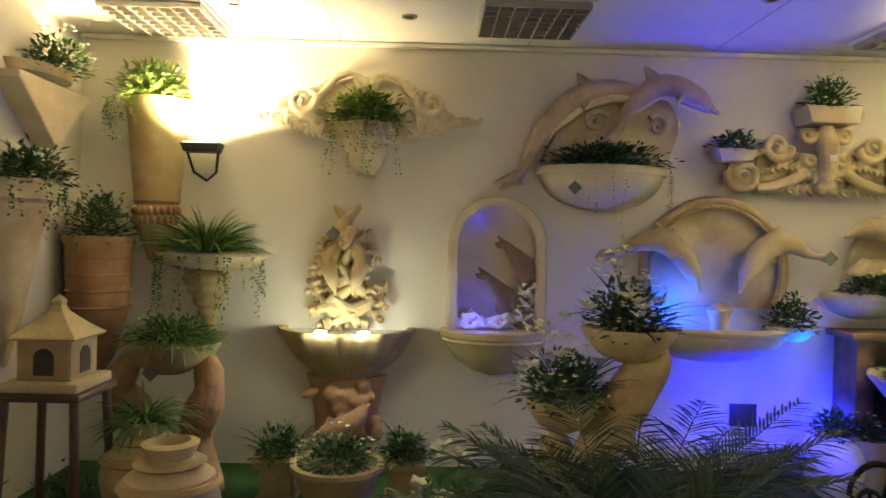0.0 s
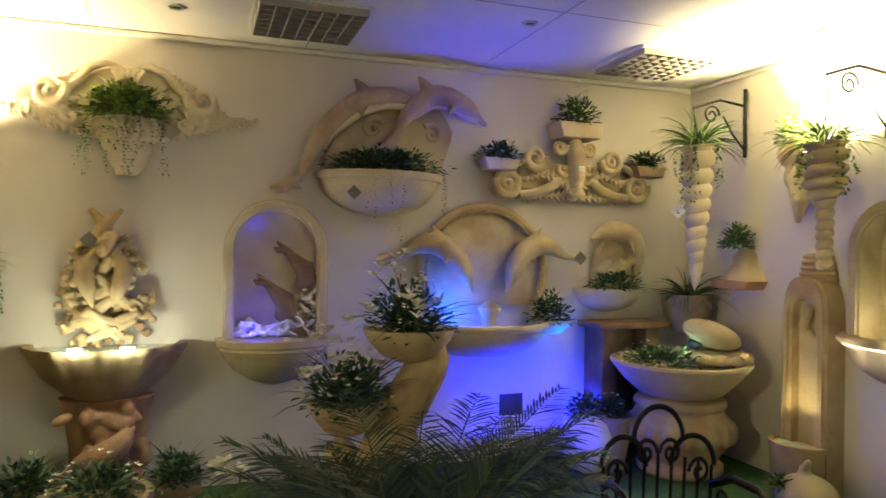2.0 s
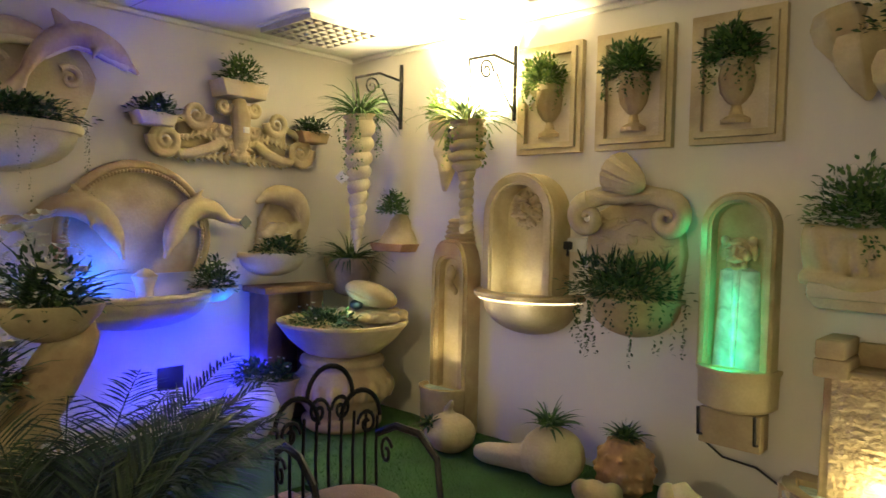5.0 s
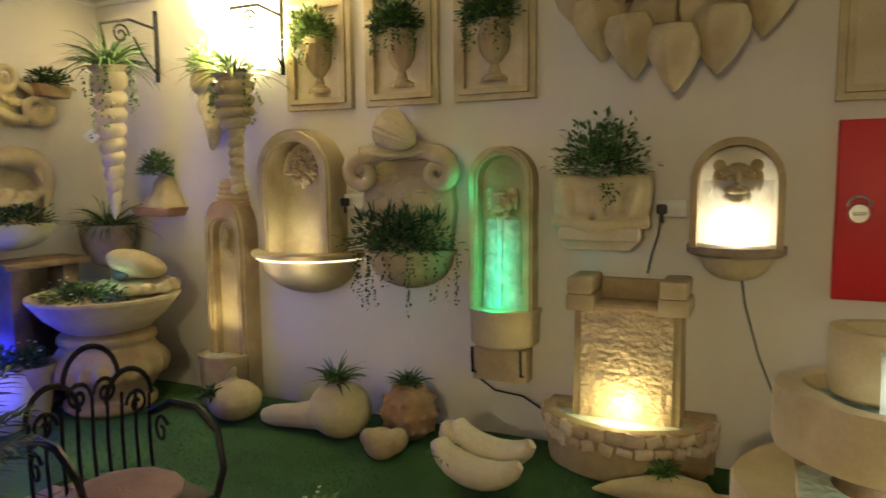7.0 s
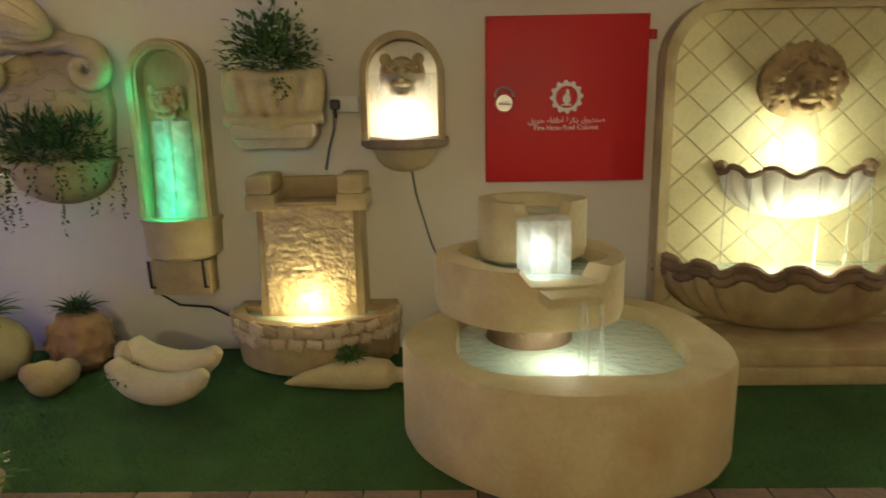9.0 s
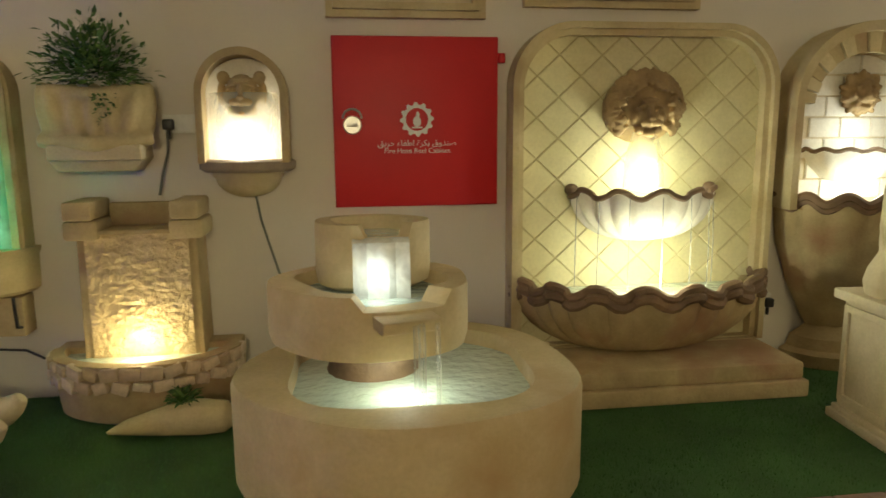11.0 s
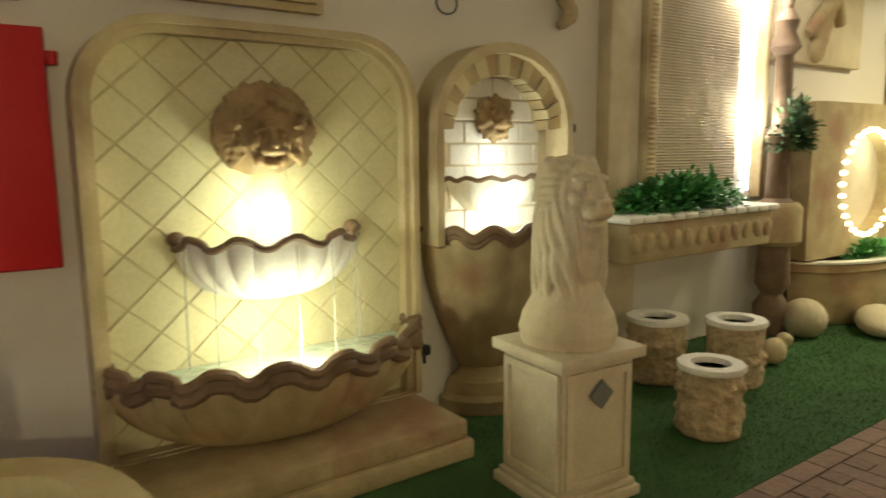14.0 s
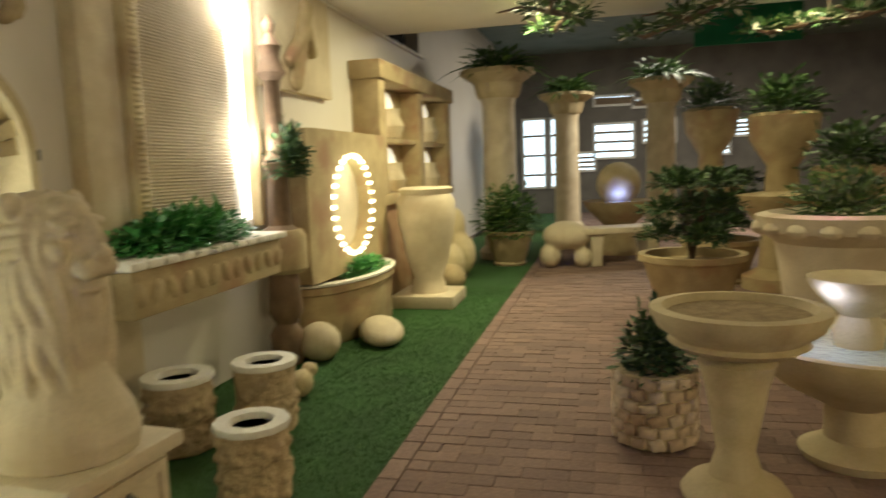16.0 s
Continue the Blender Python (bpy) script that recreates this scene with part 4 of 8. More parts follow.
box(bm, -0.74, 0.68, -0.56, -0.001, 0.0, 0.085, 0.012)
box(bm, -0.72, 0.66, -0.54, -0.001, 0.085, 0.17, 0.015)
part("plinth_slab", bm, tan, t)

# ---- arched fountain ----
t = thing("arched_fountain", on_b(7.46, 0), "arched stone wall fountain with fluted pot base", "fountain")
bm = bmesh.new()
prism(bm, arch(0.8, 0.86, 1.78, 16, 0.34), -0.04, 0)
part("back_panel", bm, pale, t)
for r in range(7):
    for k in range(4):
        x = -0.34 + 0.18 * k + 0.09 * (r % 2)
        x0, x1, z0 = max(x, -0.33), min(x + 0.172, 0.33), 0.9 + 0.108 * r
        if x1 - x0 < 0.03 or z0 > 1.6:
            continue
        bm = bmesh.new()
        box(bm, x0, x1, -0.05, -0.035, z0, z0 + 0.1, 0.006)
        part("brick", bm, whitish, t, smooth=False)
bm = bmesh.new()
o_, i_ = arch(0.86, 0.86, 1.8, 16, 0.38), arch(0.66, 0.861, 1.66, 16, 0.28)
ring(bm, o_, arch(0.78, 0.861, 1.75, 16, 0.34), -0.2, -0.001)
part("frame", bm, cream, t)
block = grained("voussoir", (0.5, 0.41, 0.23), (0.62, 0.52, 0.31), 6, 60, 0.4)
for k in range(15):
    a0, a1 = math.pi * (k + 0.06) / 15, math.pi * (k + 0.94) / 15
    poly = [(rx * math.cos(a), zc + rz * math.sin(a)) for rx, rz, zc, a in ((0.3, 0.26, 1.39, a0), (0.4, 0.36, 1.4, a0), (0.4, 0.36, 1.4, a1), (0.3, 0.26, 1.39, a1))]
    bm = bmesh.new()
    prism(bm, poly, -0.15 - 0.012 * (k % 2), -0.03)
    part("voussoir", bm, block if k % 2 else tan, t, smooth=False)
bm = bmesh.new()
lion_mask(bm, 0.135, (0, -0.06, 1.45), True)
part("face_mask", bm, mask_brown, t, "brown curly face mask", voxel=0.008)
bm = bmesh.new()
lathe(bm, [(0.02, 0.97), (0.16, 1.01), (0.24, 1.09), (0.265, 1.15), (0.24, 1.15), (0.2, 1.1), (0.001, 1.09)], 40, 180, 360, 1, 0.6, (0, -0.05, 0), 9, 0.05)
part("small_basin", bm, whitish, t)
bm = bmesh.new()
tube(bm, [(-0.285, -0.06, 1.155)] + [(0.275 * math.cos(math.pi + math.pi * k / 30), -0.05 - 0.16 * math.sin(math.pi * k / 30), 1.158 + 0.008 * math.sin(k * 1.3)) for k in range(31)] + [(0.285, -0.06, 1.155)], 0.012, 7)
part("shell_rim", bm, brown, t, "dark wavy rim")
bm = bmesh.new()
prof = [(0.16, 0.2), (0.19, 0.24), (0.3, 0.45), (0.38, 0.68), (0.405, 0.86), (0.41, 0.9), (0.38, 0.9), (0.36, 0.8), (0.001, 0.78)]
lathe(bm, prof, 60, 180, 360, 1, 0.78, (0, -0.02, 0), 14, 0.05)
part("basin", bm, tan, t, "fluted tan pot basin")
bm = bmesh.new()
pth = []
for k in range(81):
    a = math.pi + math.pi * k / 80
    pth.append((0.415 * math.cos(a), -0.02 + 0.33 * math.sin(a), 0.91 + 0.022 * math.sin(k * 13 * math.pi / 80)))
tube(bm, pth, 0.024, 7)
tube(bm, [(x * 0.99, y, z - 0.03) for x, y, z in pth], 0.02, 7)
part("shell_rim", bm, brown, t, "dark scalloped rim")
bm = bmesh.new()
lathe(bm, [(0.38, 0.86), (0.001, 0.861)], 40, 180, 360, 1, 0.78, (0, -0.02, 0))
part("water", bm, water, t)
bm = bmesh.new()
lathe(bm, [(0.3, 0), (0.31, 0.07), (0.27, 0.09), (0.25, 0.15), (0.2, 0.18), (0.16, 0.21)], 40, 180, 360, 1, 0.85, (0, -0.02, 0))
part("foot", bm, tan, t)
bm = bmesh.new()
tube(bm, [(7.22 + 0.06 * math.cos(TAU * k / 20), -0.02, 1.98 + 0.05 * math.sin(TAU * k / 20)) for k in range(21)], 0.005, 6)
tagged(part("wall_cable", bm, label_card), "loop of grey cable hanging on plaster wall", "cable")

# ---- lion bust ----
bx, by = 7.085, -0.965
t = thing("plinth", pose(bx, by, 0, 0, 0, -4), "cream square panelled stone pedestal under the lion", "pedestal")
bm = bmesh.new()
box(bm, -0.17, 0.17, -0.17, 0.17, 0.05, 0.545, 0.006)
part("shaft", bm, pale, t)
bm = bmesh.new()
box(bm, -0.205, 0.205, -0.205, 0.205, 0.54, 0.585, 0.008)
part("cap", bm, pale, t)
bm = bmesh.new()
box(bm, -0.2, 0.2, -0.2, 0.2, 0.0, 0.04, 0.006)
box(bm, -0.185, 0.185, -0.185, 0.185, 0.04, 0.065, 0.006)
part("base", bm, pale, t)
for a in range(4):
    bm = bmesh.new()
    sq = [(-0.155, 0.09), (0.155, 0.09), (0.155, 0.52), (-0.155, 0.52)]
    ring(bm, sq, [(x * 0.82, 0.12 if z < 0.3 else 0.49) for x, z in sq], -0.182, -0.168)
    bmesh.ops.transform(bm, matrix=pose(0, 0, 0, 0, 0, 90 * a), verts=bm.verts)
    part("panel_moulding", bm, pale, t, smooth=False)
bm = bmesh.new()
s45 = 0.055
prism(bm, [(-s45, 0.43), (0, 0.375), (s45, 0.43), (0, 0.485)], -0.19, -0.183)
tagged(part("price_card", bm, label_card), "grey diamond card leaning on the pedestal", "card").matrix_world = pose(bx, by, 0, 0, 0, -4)

bm = bmesh.new()
lathe(bm, [(0.18, 0.0), (0.19, 0.05), (0.175, 0.11), (0.142, 0.17), (0.122, 0.23)], 30, 0, 360, 1, 0.95)
ell(bm, (0.0, 0, 0.3), (0.128, 0.12, 0.2))
ell(bm, (-0.01, 0, 0.45), (0.12, 0.118, 0.16))
ell(bm, (0.03, 0, 0.57), (0.1, 0.098, 0.105))
ell(bm, (0.11, 0, 0.505), (0.07, 0.052, 0.045), (0, 8, 0))
ell(bm, (0.118, 0, 0.565), (0.055, 0.03, 0.06), (0, 30, 0))
ell(bm, (0.172, 0, 0.53), (0.018, 0.034, 0.02))
ell(bm, (0.075, 0, 0.64), (0.05, 0.06, 0.035), (0, 20, 0))
ell(bm, (0.115, 0, 0.445), (0.045, 0.042, 0.022))
ell(bm, (0.095, 0, 0.4), (0.04, 0.045, 0.06))
for k in (-1, 1):
    ell(bm, (0.145, 0.03 * k, 0.495), (0.036, 0.034, 0.03))
    ell(bm, (0.108, 0.045 * k, 0.612), (0.03, 0.036, 0.013), (0, 14, 12 * k))
    ell(bm, (0.112, 0.045 * k, 0.582), (0.014, 0.016, 0.01))
    ell(bm, (0.09, 0.066 * k, 0.545), (0.035, 0.022, 0.026), (0, 30, 0))
    ell(bm, (0.07, 0.066 * k, 0.49), (0.04, 0.03, 0.045))
    ell(bm, (0.0, 0.095 * k, 0.655), (0.024, 0.034, 0.036))
    for q in range(3):
        tube(bm, [(0.07 - 0.01 * q, (0.012 + 0.02 * q) * k, 0.655), (0.0, (0.02 + 0.022 * q) * k, 0.68 - 0.008 * q), (-0.08, (0.02 + 0.026 * q) * k, 0.62 - 0.01 * q), (-0.12, (0.02 + 0.024 * q) * k, 0.52)], [0.01, 0.017, 0.019, 0.012], 7)
ell(bm, (-0.04, 0, 0.59), (0.1, 0.112, 0.1))
for k in range(26):
    a = TAU * k / 26
    tube(bm, [(0.06, 0.07 * math.sin(a), 0.56 + 0.085 * math.cos(a)), (0.03, 0.1 * math.sin(a), 0.56 + 0.115 * math.cos(a)), (-0.03, 0.122 * math.sin(a + 0.1), 0.54 + 0.13 * math.cos(a + 0.1))], [0.009, 0.018, 0.01], 7)
for ring_, (z0, z1, r0, r1, n) in enumerate(((0.61, 0.38, 0.1, 0.132, 14), (0.52, 0.25, 0.12, 0.136, 16), (0.41, 0.16, 0.122, 0.138, 14))):
    for i in range(n):
        a = radians(38 + 6 * ring_ + (284 - 12 * ring_) * i / (n - 1))
        drift = 0.75 if a > math.pi else -0.75
        if ring_ == 2:
            drift *= 0.6
        pts, rad = [], []
        for q in range(7):
            f = q / 6
            aa = a + drift * f * (0.6 + 0.4 * f) * abs(math.sin(a / 2)) ** 0.5 + 0.07 * math.sin(6 * f + i * 1.7)
            r = r0 + (r1 - r0) * f - (0.012 * f * f)
            pts.append((r * math.cos(aa), r * 0.96 * math.sin(aa), z0 + (z1 - z0) * f - 0.018 * (i % 3) * f))
            rad.append((0.008, 0.015, 0.018, 0.019, 0.017, 0.012, 0.004)[q])
        tube(bm, pts, rad, 7)
bust = tagged(part("lion_bust", bm, pale, voxel=0.0055), "cream carved stone lion bust on a pedestal", "statue")
bust.matrix_world = pose(bx, by, 0.585, 0, 0, -93)

# ---- tiered fountain ----
t = thing("tiered_fountain", pose(4.98, -0.98, 0), "three-tier sandstone fountain with spilling lit water", "fountain")
sand = grained("sandstone", (0.5, 0.39, 0.2), (0.66, 0.55, 0.34), 4, 60, 0.2, 0.7, 0.006, (0.45, 0.31, 0.15))


def tier(name, cx, cy, r, z0, z1, wall, seed, sx=1.0, sy=1.0, notch=False):
    n, rings = 56, []
    g = random.Random(seed)
    ph = [g.uniform(0, 6) for _ in range(3)]
    bm = bmesh.new()
    for rr, z in ((r * 0.8, z0), (r * 0.97, z0 + 0.02), (r, z0 + 0.06), (r, z1 - 0.02), (r * 0.985, z1), (r - wall, z1), (r - wall - 0.012, z1 - 0.05), (r - wall - 0.05, z1 - 0.1), (0.002, z1 - 0.1)):
        row = []
        for k in range(n):
            a = TAU * k / n
            w = 1 + 0.025 * math.sin(3 * a + ph[0]) + 0.02 * math.sin(5 * a + ph[1])
            if rr < r * 0.9 and z > z0 + 0.05:
                w = 1 + 0.08 * math.sin(4 * a + ph[2]) * (rr > 0.05)
            zz = z
            if notch and abs(((a - radians(285) + math.pi) % TAU) - math.pi) < 0.42 and z > z1 - 0.03:
                zz = z - 0.05
            row.append(bm.verts.new((cx + rr * w * sx * math.cos(a), cy + rr * w * sy * math.sin(a), zz)))
        rings.append(row)
    for p_, q_ in zip(rings, rings[1:]):
        for k in range(n):
            bm.faces.new((p_[k], p_[(k + 1) % n], q_[(k + 1) % n], q_[k]))
    bm.faces.new(rings[0][::-1])
    ob = part(name, bm, sand, t)
    bm = bmesh.new()
    lathe(bm, [(r - wall - 0.005, z1 - 0.05), (0.001, z1 - 0.048)], 40, 0, 360, sx, sy, (cx, cy, 0))
    part("water", bm, water, ob, "milky lit water")
    return ob


tier("lower_basin", 0.03, 0.0, 0.6, 0.0, 0.42, 0.15, 5, 1.03, 1.0)
tier("middle_basin", -0.1, 0.05, 0.355, 0.5, 0.74, 0.09, 6, 1.03, 0.95, True)
tier("upper_basin", -0.1, 0.12, 0.205, 0.7, 0.945, 0.06, 7, 1.05, 0.85, True)
bm = bmesh.new()
lathe(bm, [(0.2, 0.3), (0.17, 0.4), (0.2, 0.52)], 20, 0, 360, 1, 1, (-0.1, 0.12, 0))
# Dark brown here puts the shade between the basins into the stem's colour.
part("stem", bm, brown, t, "pedestal browned for the shade under the middle basin")
bm = bmesh.new()
prism(bm, [(-0.1, 0.64), (0.1, 0.64), (0.1, 0.68), (-0.1, 0.68)], -0.13, 0.06, 0.008)
bmesh.ops.transform(bm, matrix=pose(-0.02, -0.24, 0, 0, 0, 15), verts=bm.verts)
part("spout_lip", bm, sand, t)
for zz0, zz1, yy, ww, xx in ((0.885, 0.69, -0.07, 0.1, -0.07), (0.66, 0.38, -0.375, 0.02, 0.03), (0.66, 0.38, -0.36, 0.008, 0.09)):
    bm = bmesh.new()
    prof2 = [(yy + 0.03, zz0 + 0.015), (yy, zz0), (yy - 0.02, zz0 - 0.06), (yy - 0.025, zz1)]
    rows_ = [[bm.verts.new((xx - ww + 2 * ww * k / 8, y_ + 0.006 * math.sin(k * 2.3), z_)) for k in range(9)] for y_, z_ in prof2]
    for p_, q_ in zip(rows_, rows_[1:]):
        for k in range(8):
            bm.faces.new((p_[k], p_[k + 1], q_[k + 1], q_[k]))
    part("water_film", bm, sheet if ww > 0.05 else film, t, "falling sheet of water")

# ---- fruit on the turf ----


def ground_thing(name, m, blobs, mat, label, category, voxel=0.012, tubes=()):
    bm = bmesh.new()
    for c, r, rot in blobs:
        ell(bm, c, r, rot, 16)
    for pts, rad in tubes:
        tube(bm, pts, rad, 10)
    ob = tagged(part(name, bm, mat, voxel=voxel), label, category)
    ob.matrix_world = m
    return ob


def tuft(m, seed, n, length, mat, label, vine=0.0, r=0.04):
    g = Leaves(seed)
    g.blades((0, 0, 0), (r, r), n, length, 0.02, 1.2, 0.28)
    g.bush((0, 0, 0.02), (r * 1.6, r * 1.6, 0.05), 60, 0.04, 0.02)
    return g.done("grass_plant", mat, m, label, "plant")


ground_thing("stone_pumpkin", pose(1.53, -0.42, 0), [((0, 0, 0.12), (0.17, 0.16, 0.125), (0, 0, 0))], cream, "cream stone pumpkin planter on the turf", "planter", 0.012, [([(0, 0, 0.2), (-0.02, 0, 0.27), (0.03, -0.02, 0.33)], [0.05, 0.03, 0.015])])
tuft(pose(1.46, -0.53, 0.16), 41, 40, 0.12, leaf_dark, "small green plant growing from stone pumpkin")
ground_thing("stone_gourd", pose(2.26, -0.4, 0), [((0.03, 0, 0.16), (0.19, 0.17, 0.165), (0, 0, 0))], cream, "cream stone gourd lying with a long neck", "planter", 0.012, [([(-0.05, 0, 0.12), (-0.25, -0.02, 0.09), (-0.42, -0.03, 0.07), (-0.5, -0.03, 0.06)], [0.1, 0.075, 0.065, 0.04])])
tuft(pose(2.26, -0.4, 0.31), 42, 60, 0.2, leaf_green, "spiky green plant growing from stone gourd")
pine = ground_thing("stone_pineapple", pose(2.66, -0.26, 0), [((0, 0, 0.15), (0.16, 0.15, 0.17), (0, 0, 0))] + [((0.155 * math.cos(a) * math.cos(b), 0.145 * math.sin(a) * math.cos(b), 0.15 + 0.165 * math.sin(b)), (0.024, 0.024, 0.02), (0, 0, 0)) for b in (-0.5, 0, 0.5, 1.0) for a in [TAU * k / 11 + b for k in range(11)]], terracotta, "brown stone pineapple planter on the turf", "planter", 0.01)
tuft(pose(2.66, -0.26, 0.3), 43, 50, 0.14, leaf_dark, "spiky green crown on stone pineapple")
ground_thing("stone_nut", pose(2.66, -0.58, 0), [((0, 0, 0.08), (0.1, 0.09, 0.085), (0, 0, 0)), ((0.08, 0.02, 0.1), (0.06, 0.08, 0.07), (0, 20, 0)), ((-0.05, -0.04, 0.12), (0.05, 0.05, 0.05), (0, 0, 0))], tan, "small brown carved stone fruit beside pineapple", "ornament", 0.01)
t = thing("stone_bananas", pose(3.3, -0.72, 0, 0, 0, -10), "pale stone banana bunch planter lying on turf", "planter")
for dy, dz, ln in ((-0.08, 0.07, 1.0), (0.06, 0.12, 0.95)):
    bm = bmesh.new()
    pts, rad = [], []
    for k in range(11):
        f = k / 10
        a = math.pi * (1.1 + 0.75 * f)
        pts.append((0.24 * ln * math.cos(a) + 0.02, dy + 0.02 * math.sin(a), 0.22 + dz + 0.16 * math.sin(a)))
        rad.append(0.02 + 0.055 * math.sin(math.pi * min(1, 0.08 + 0.9 * f)) ** 0.7)
    tube(bm, pts, rad, 12)
    part("banana", bm, pale, t, voxel=0.01)
bm = bmesh.new()
ell(bm, (-0.2, 0.02, 0.2), (0.06, 0.06, 0.1), (0, -20, 0))
part("stalk", bm, cream, t, voxel=0.012)
tuft(pose(3.12, -0.78, 0.16), 44, 30, 0.1, leaf_green, "small green plant tucked in stone bananas")
ground_thing("stone_carrot", pose(4.06, -0.56, 0), [], cream, "cream stone carrot planter lying on the turf", "planter", 0.01, [([(-0.29, 0, 0.035), (-0.2, 0, 0.055), (-0.05, 0, 0.075), (0.1, 0, 0.085), (0.2, 0, 0.08), (0.24, 0, 0.075)], [0.008, 0.035, 0.065, 0.08, 0.07, 0.03]), ([(0.22, 0, 0.075), (0.3, 0, 0.075)], [0.035, 0.04])])
tuft(pose(4.08, -0.53, 0.14), 45, 40, 0.09, leaf_green, "green tuft growing from stone carrot")

# ---- things of the short wall ----


def dolphin(bm, pts, r, fin=0.1, up=(0, 0, 1)):
    """A leaping dolphin along pts from the tail to the beak."""
    n = len(pts)
    fine = []
    for i in range(n - 1):
        a, b = Vector(pts[i]), Vector(pts[i + 1])
        p0, p3 = Vector(pts[max(i - 1, 0)]), Vector(pts[min(i + 2, n - 1)])
        for k in range(4):
            f = k / 4
            fine.append(0.5 * (2 * a + (b - p0) * f + (2 * p0 - 5 * a + 4 * b - p3) * f * f + (3 * a - p0 - 3 * b + p3) * f ** 3))
    fine.append(Vector(pts[-1]))
    m = len(fine) - 1
    rad = []
    shape = ((0, 0.16), (0.15, 0.34), (0.35, 0.82), (0.55, 1.0), (0.74, 0.88), (0.85, 0.64), (0.9, 0.32), (1.0, 0.16))
    for i in range(m + 1):
        f = i / m
        for (f0, r0), (f1, r1) in zip(shape, shape[1:]):
            if f0 <= f <= f1:
                rad.append(r * (r0 + (r1 - r0) * (f - f0) / (f1 - f0)))
                break
    tube(bm, fine, rad, 14)
    q = fine[int(m * 0.48)]
    n_ = Vector(up)
    d = (fine[int(m * 0.55)] - fine[int(m * 0.4)]).normalized()
    tube(bm, [q + n_ * r * 0.6 + d * r * 0.5, q + n_ * (r * 0.6 + fin * 0.6), q + n_ * (r * 0.6 + fin) - d * fin * 0.5], [r * 0.4, r * 0.22, r * 0.05], 8)
    e = fine[0]
    d0 = (fine[0] - fine[3]).normalized()
    for k in (-1, 1):
        s = Vector((0.35 * k, 0.9 * k, 0.2 * k))
        tube(bm, [e - d0 * r * 0.3, e + d0 * r * 0.5 + s * r * 0.6, e + d0 * r * 0.9 + s * r * 1.1], [r * 0.3, r * 0.3, r * 0.06], 8)
    q = fine[int(m * 0.62)]
    tube(bm, [q - Vector((0, r * 0.5, r * 0.4)), q - Vector((0, r * 0.9, r * 1.3)) - d * r * 0.6], [r * 0.35, r * 0.06], 8)


# scrolled plaque planter
t = thing("wall_planter", on_a(-4.02, 0), "cream baroque wall planter with scrolled crest", "planter")
bm = bmesh.new()
half = [(0.0, 2.08), (0.2, 2.1), (0.32, 2.16), (0.38, 2.24), (0.36, 2.32), (0.28, 2.36), (0.25, 2.43), (0.16, 2.49), (0.08, 2.51)]
prism(bm, half + [(-x, z) for x, z in reversed(half[1:])], -0.05, 0, 0.015)
part("plaque", bm, pale, t)
for k in (-1, 1):
    bm = bmesh.new()
    tube(bm, [(0.05 * k, -0.07, 2.51), (0.12 * k, -0.08, 2.52), (0.2 * k, -0.08, 2.49), (0.25 * k, -0.08, 2.42), (0.3 * k, -0.08, 2.37), (0.34 * k, -0.08, 2.36)], [0.012, 0.02, 0.024, 0.026, 0.024, 0.015], 8)
    volute(bm, 0.05 * k, 2.49, 0.035, -1.1 * k, math.pi * (0.5 - 0.5 * k), 0.014, -0.08, 16)
    volute(bm, 0.41 * k, 2.34, 0.095, 1.35 * k, math.pi * (0.5 + 0.35 * k), 0.034, -0.085)
    volute(bm, 0.3 * k, 2.2, 0.05, -1.2 * k, math.pi * (0.5 - 0.2 * k), 0.02, -0.08, 18)
    acanthus(bm, [(0.33 * k, 2.28), (0.43 * k, 2.24), (0.54 * k, 2.22), (0.63 * k, 2.23), (0.72 * k, 2.22)], 0.065, -0.06)
    acanthus(bm, [(0.5 * k, 2.25), (0.42 * k, 2.17), (0.3 * k, 2.13), (0.2 * k, 2.1)], 0.05, -0.07)
    acanthus(bm, [(0.24 * k, 2.46), (0.33 * k, 2.41), (0.38 * k, 2.42)], 0.035, -0.06)
    for q in range(4):
        ell(bm, ((0.6 + 0.04 * q) * k, -0.075, 2.235 + 0.012 * (q % 2)), 0.02, (0, 0, 0), 8)
    part("scroll", bm, pale, t, "leafy carved scroll", voxel=0.0065)
bm = bmesh.new()
for k in range(5):
    ell(bm, (-0.06 + 0.03 * k, -0.08, 2.47 - 0.012 * abs(k - 2)), (0.014, 0.02, 0.035), (0, (k - 2) * 14, 0), 8)
lathe(bm, [(0.03, 1.88), (0.09, 1.93), (0.14, 2.05), (0.18, 2.19), (0.19, 2.21), (0.17, 2.21), (0.14, 2.1), (0.001, 2.08)], 30, 180, 360, 1, 0.9, (0, -0.03, 0))
gr = random.Random(17)
for r in range(6):
    for k in range(9):
        a = math.pi + math.pi * (k + 0.5 * (r % 2)) / 9
        rr = 0.05 + 0.026 * r
        ell(bm, (rr * math.cos(a), -0.03 + 0.9 * rr * math.sin(a), 1.91 + 0.052 * r), (0.022, 0.022, 0.034), (gr.uniform(-20, 20), gr.uniform(-25, 25), 0), 8)
part("basket", bm, pale, t, "basket of overlapping carved petals", voxel=0.0065)
g = Leaves(51)
g.bush((0, -0.13, 2.22), (0.25, 0.17, 0.22), 750, 0.06, 0.028)
g.vines((-0.02, -0.05, 2.2), (0.22, 0.19), 24, 0.34, 0.022)
g.done("trailing_plant", leaf_lime_lit, on_a(-4.02, 0), "yellow-green leafy plant trailing from scrolled planter", "plant")

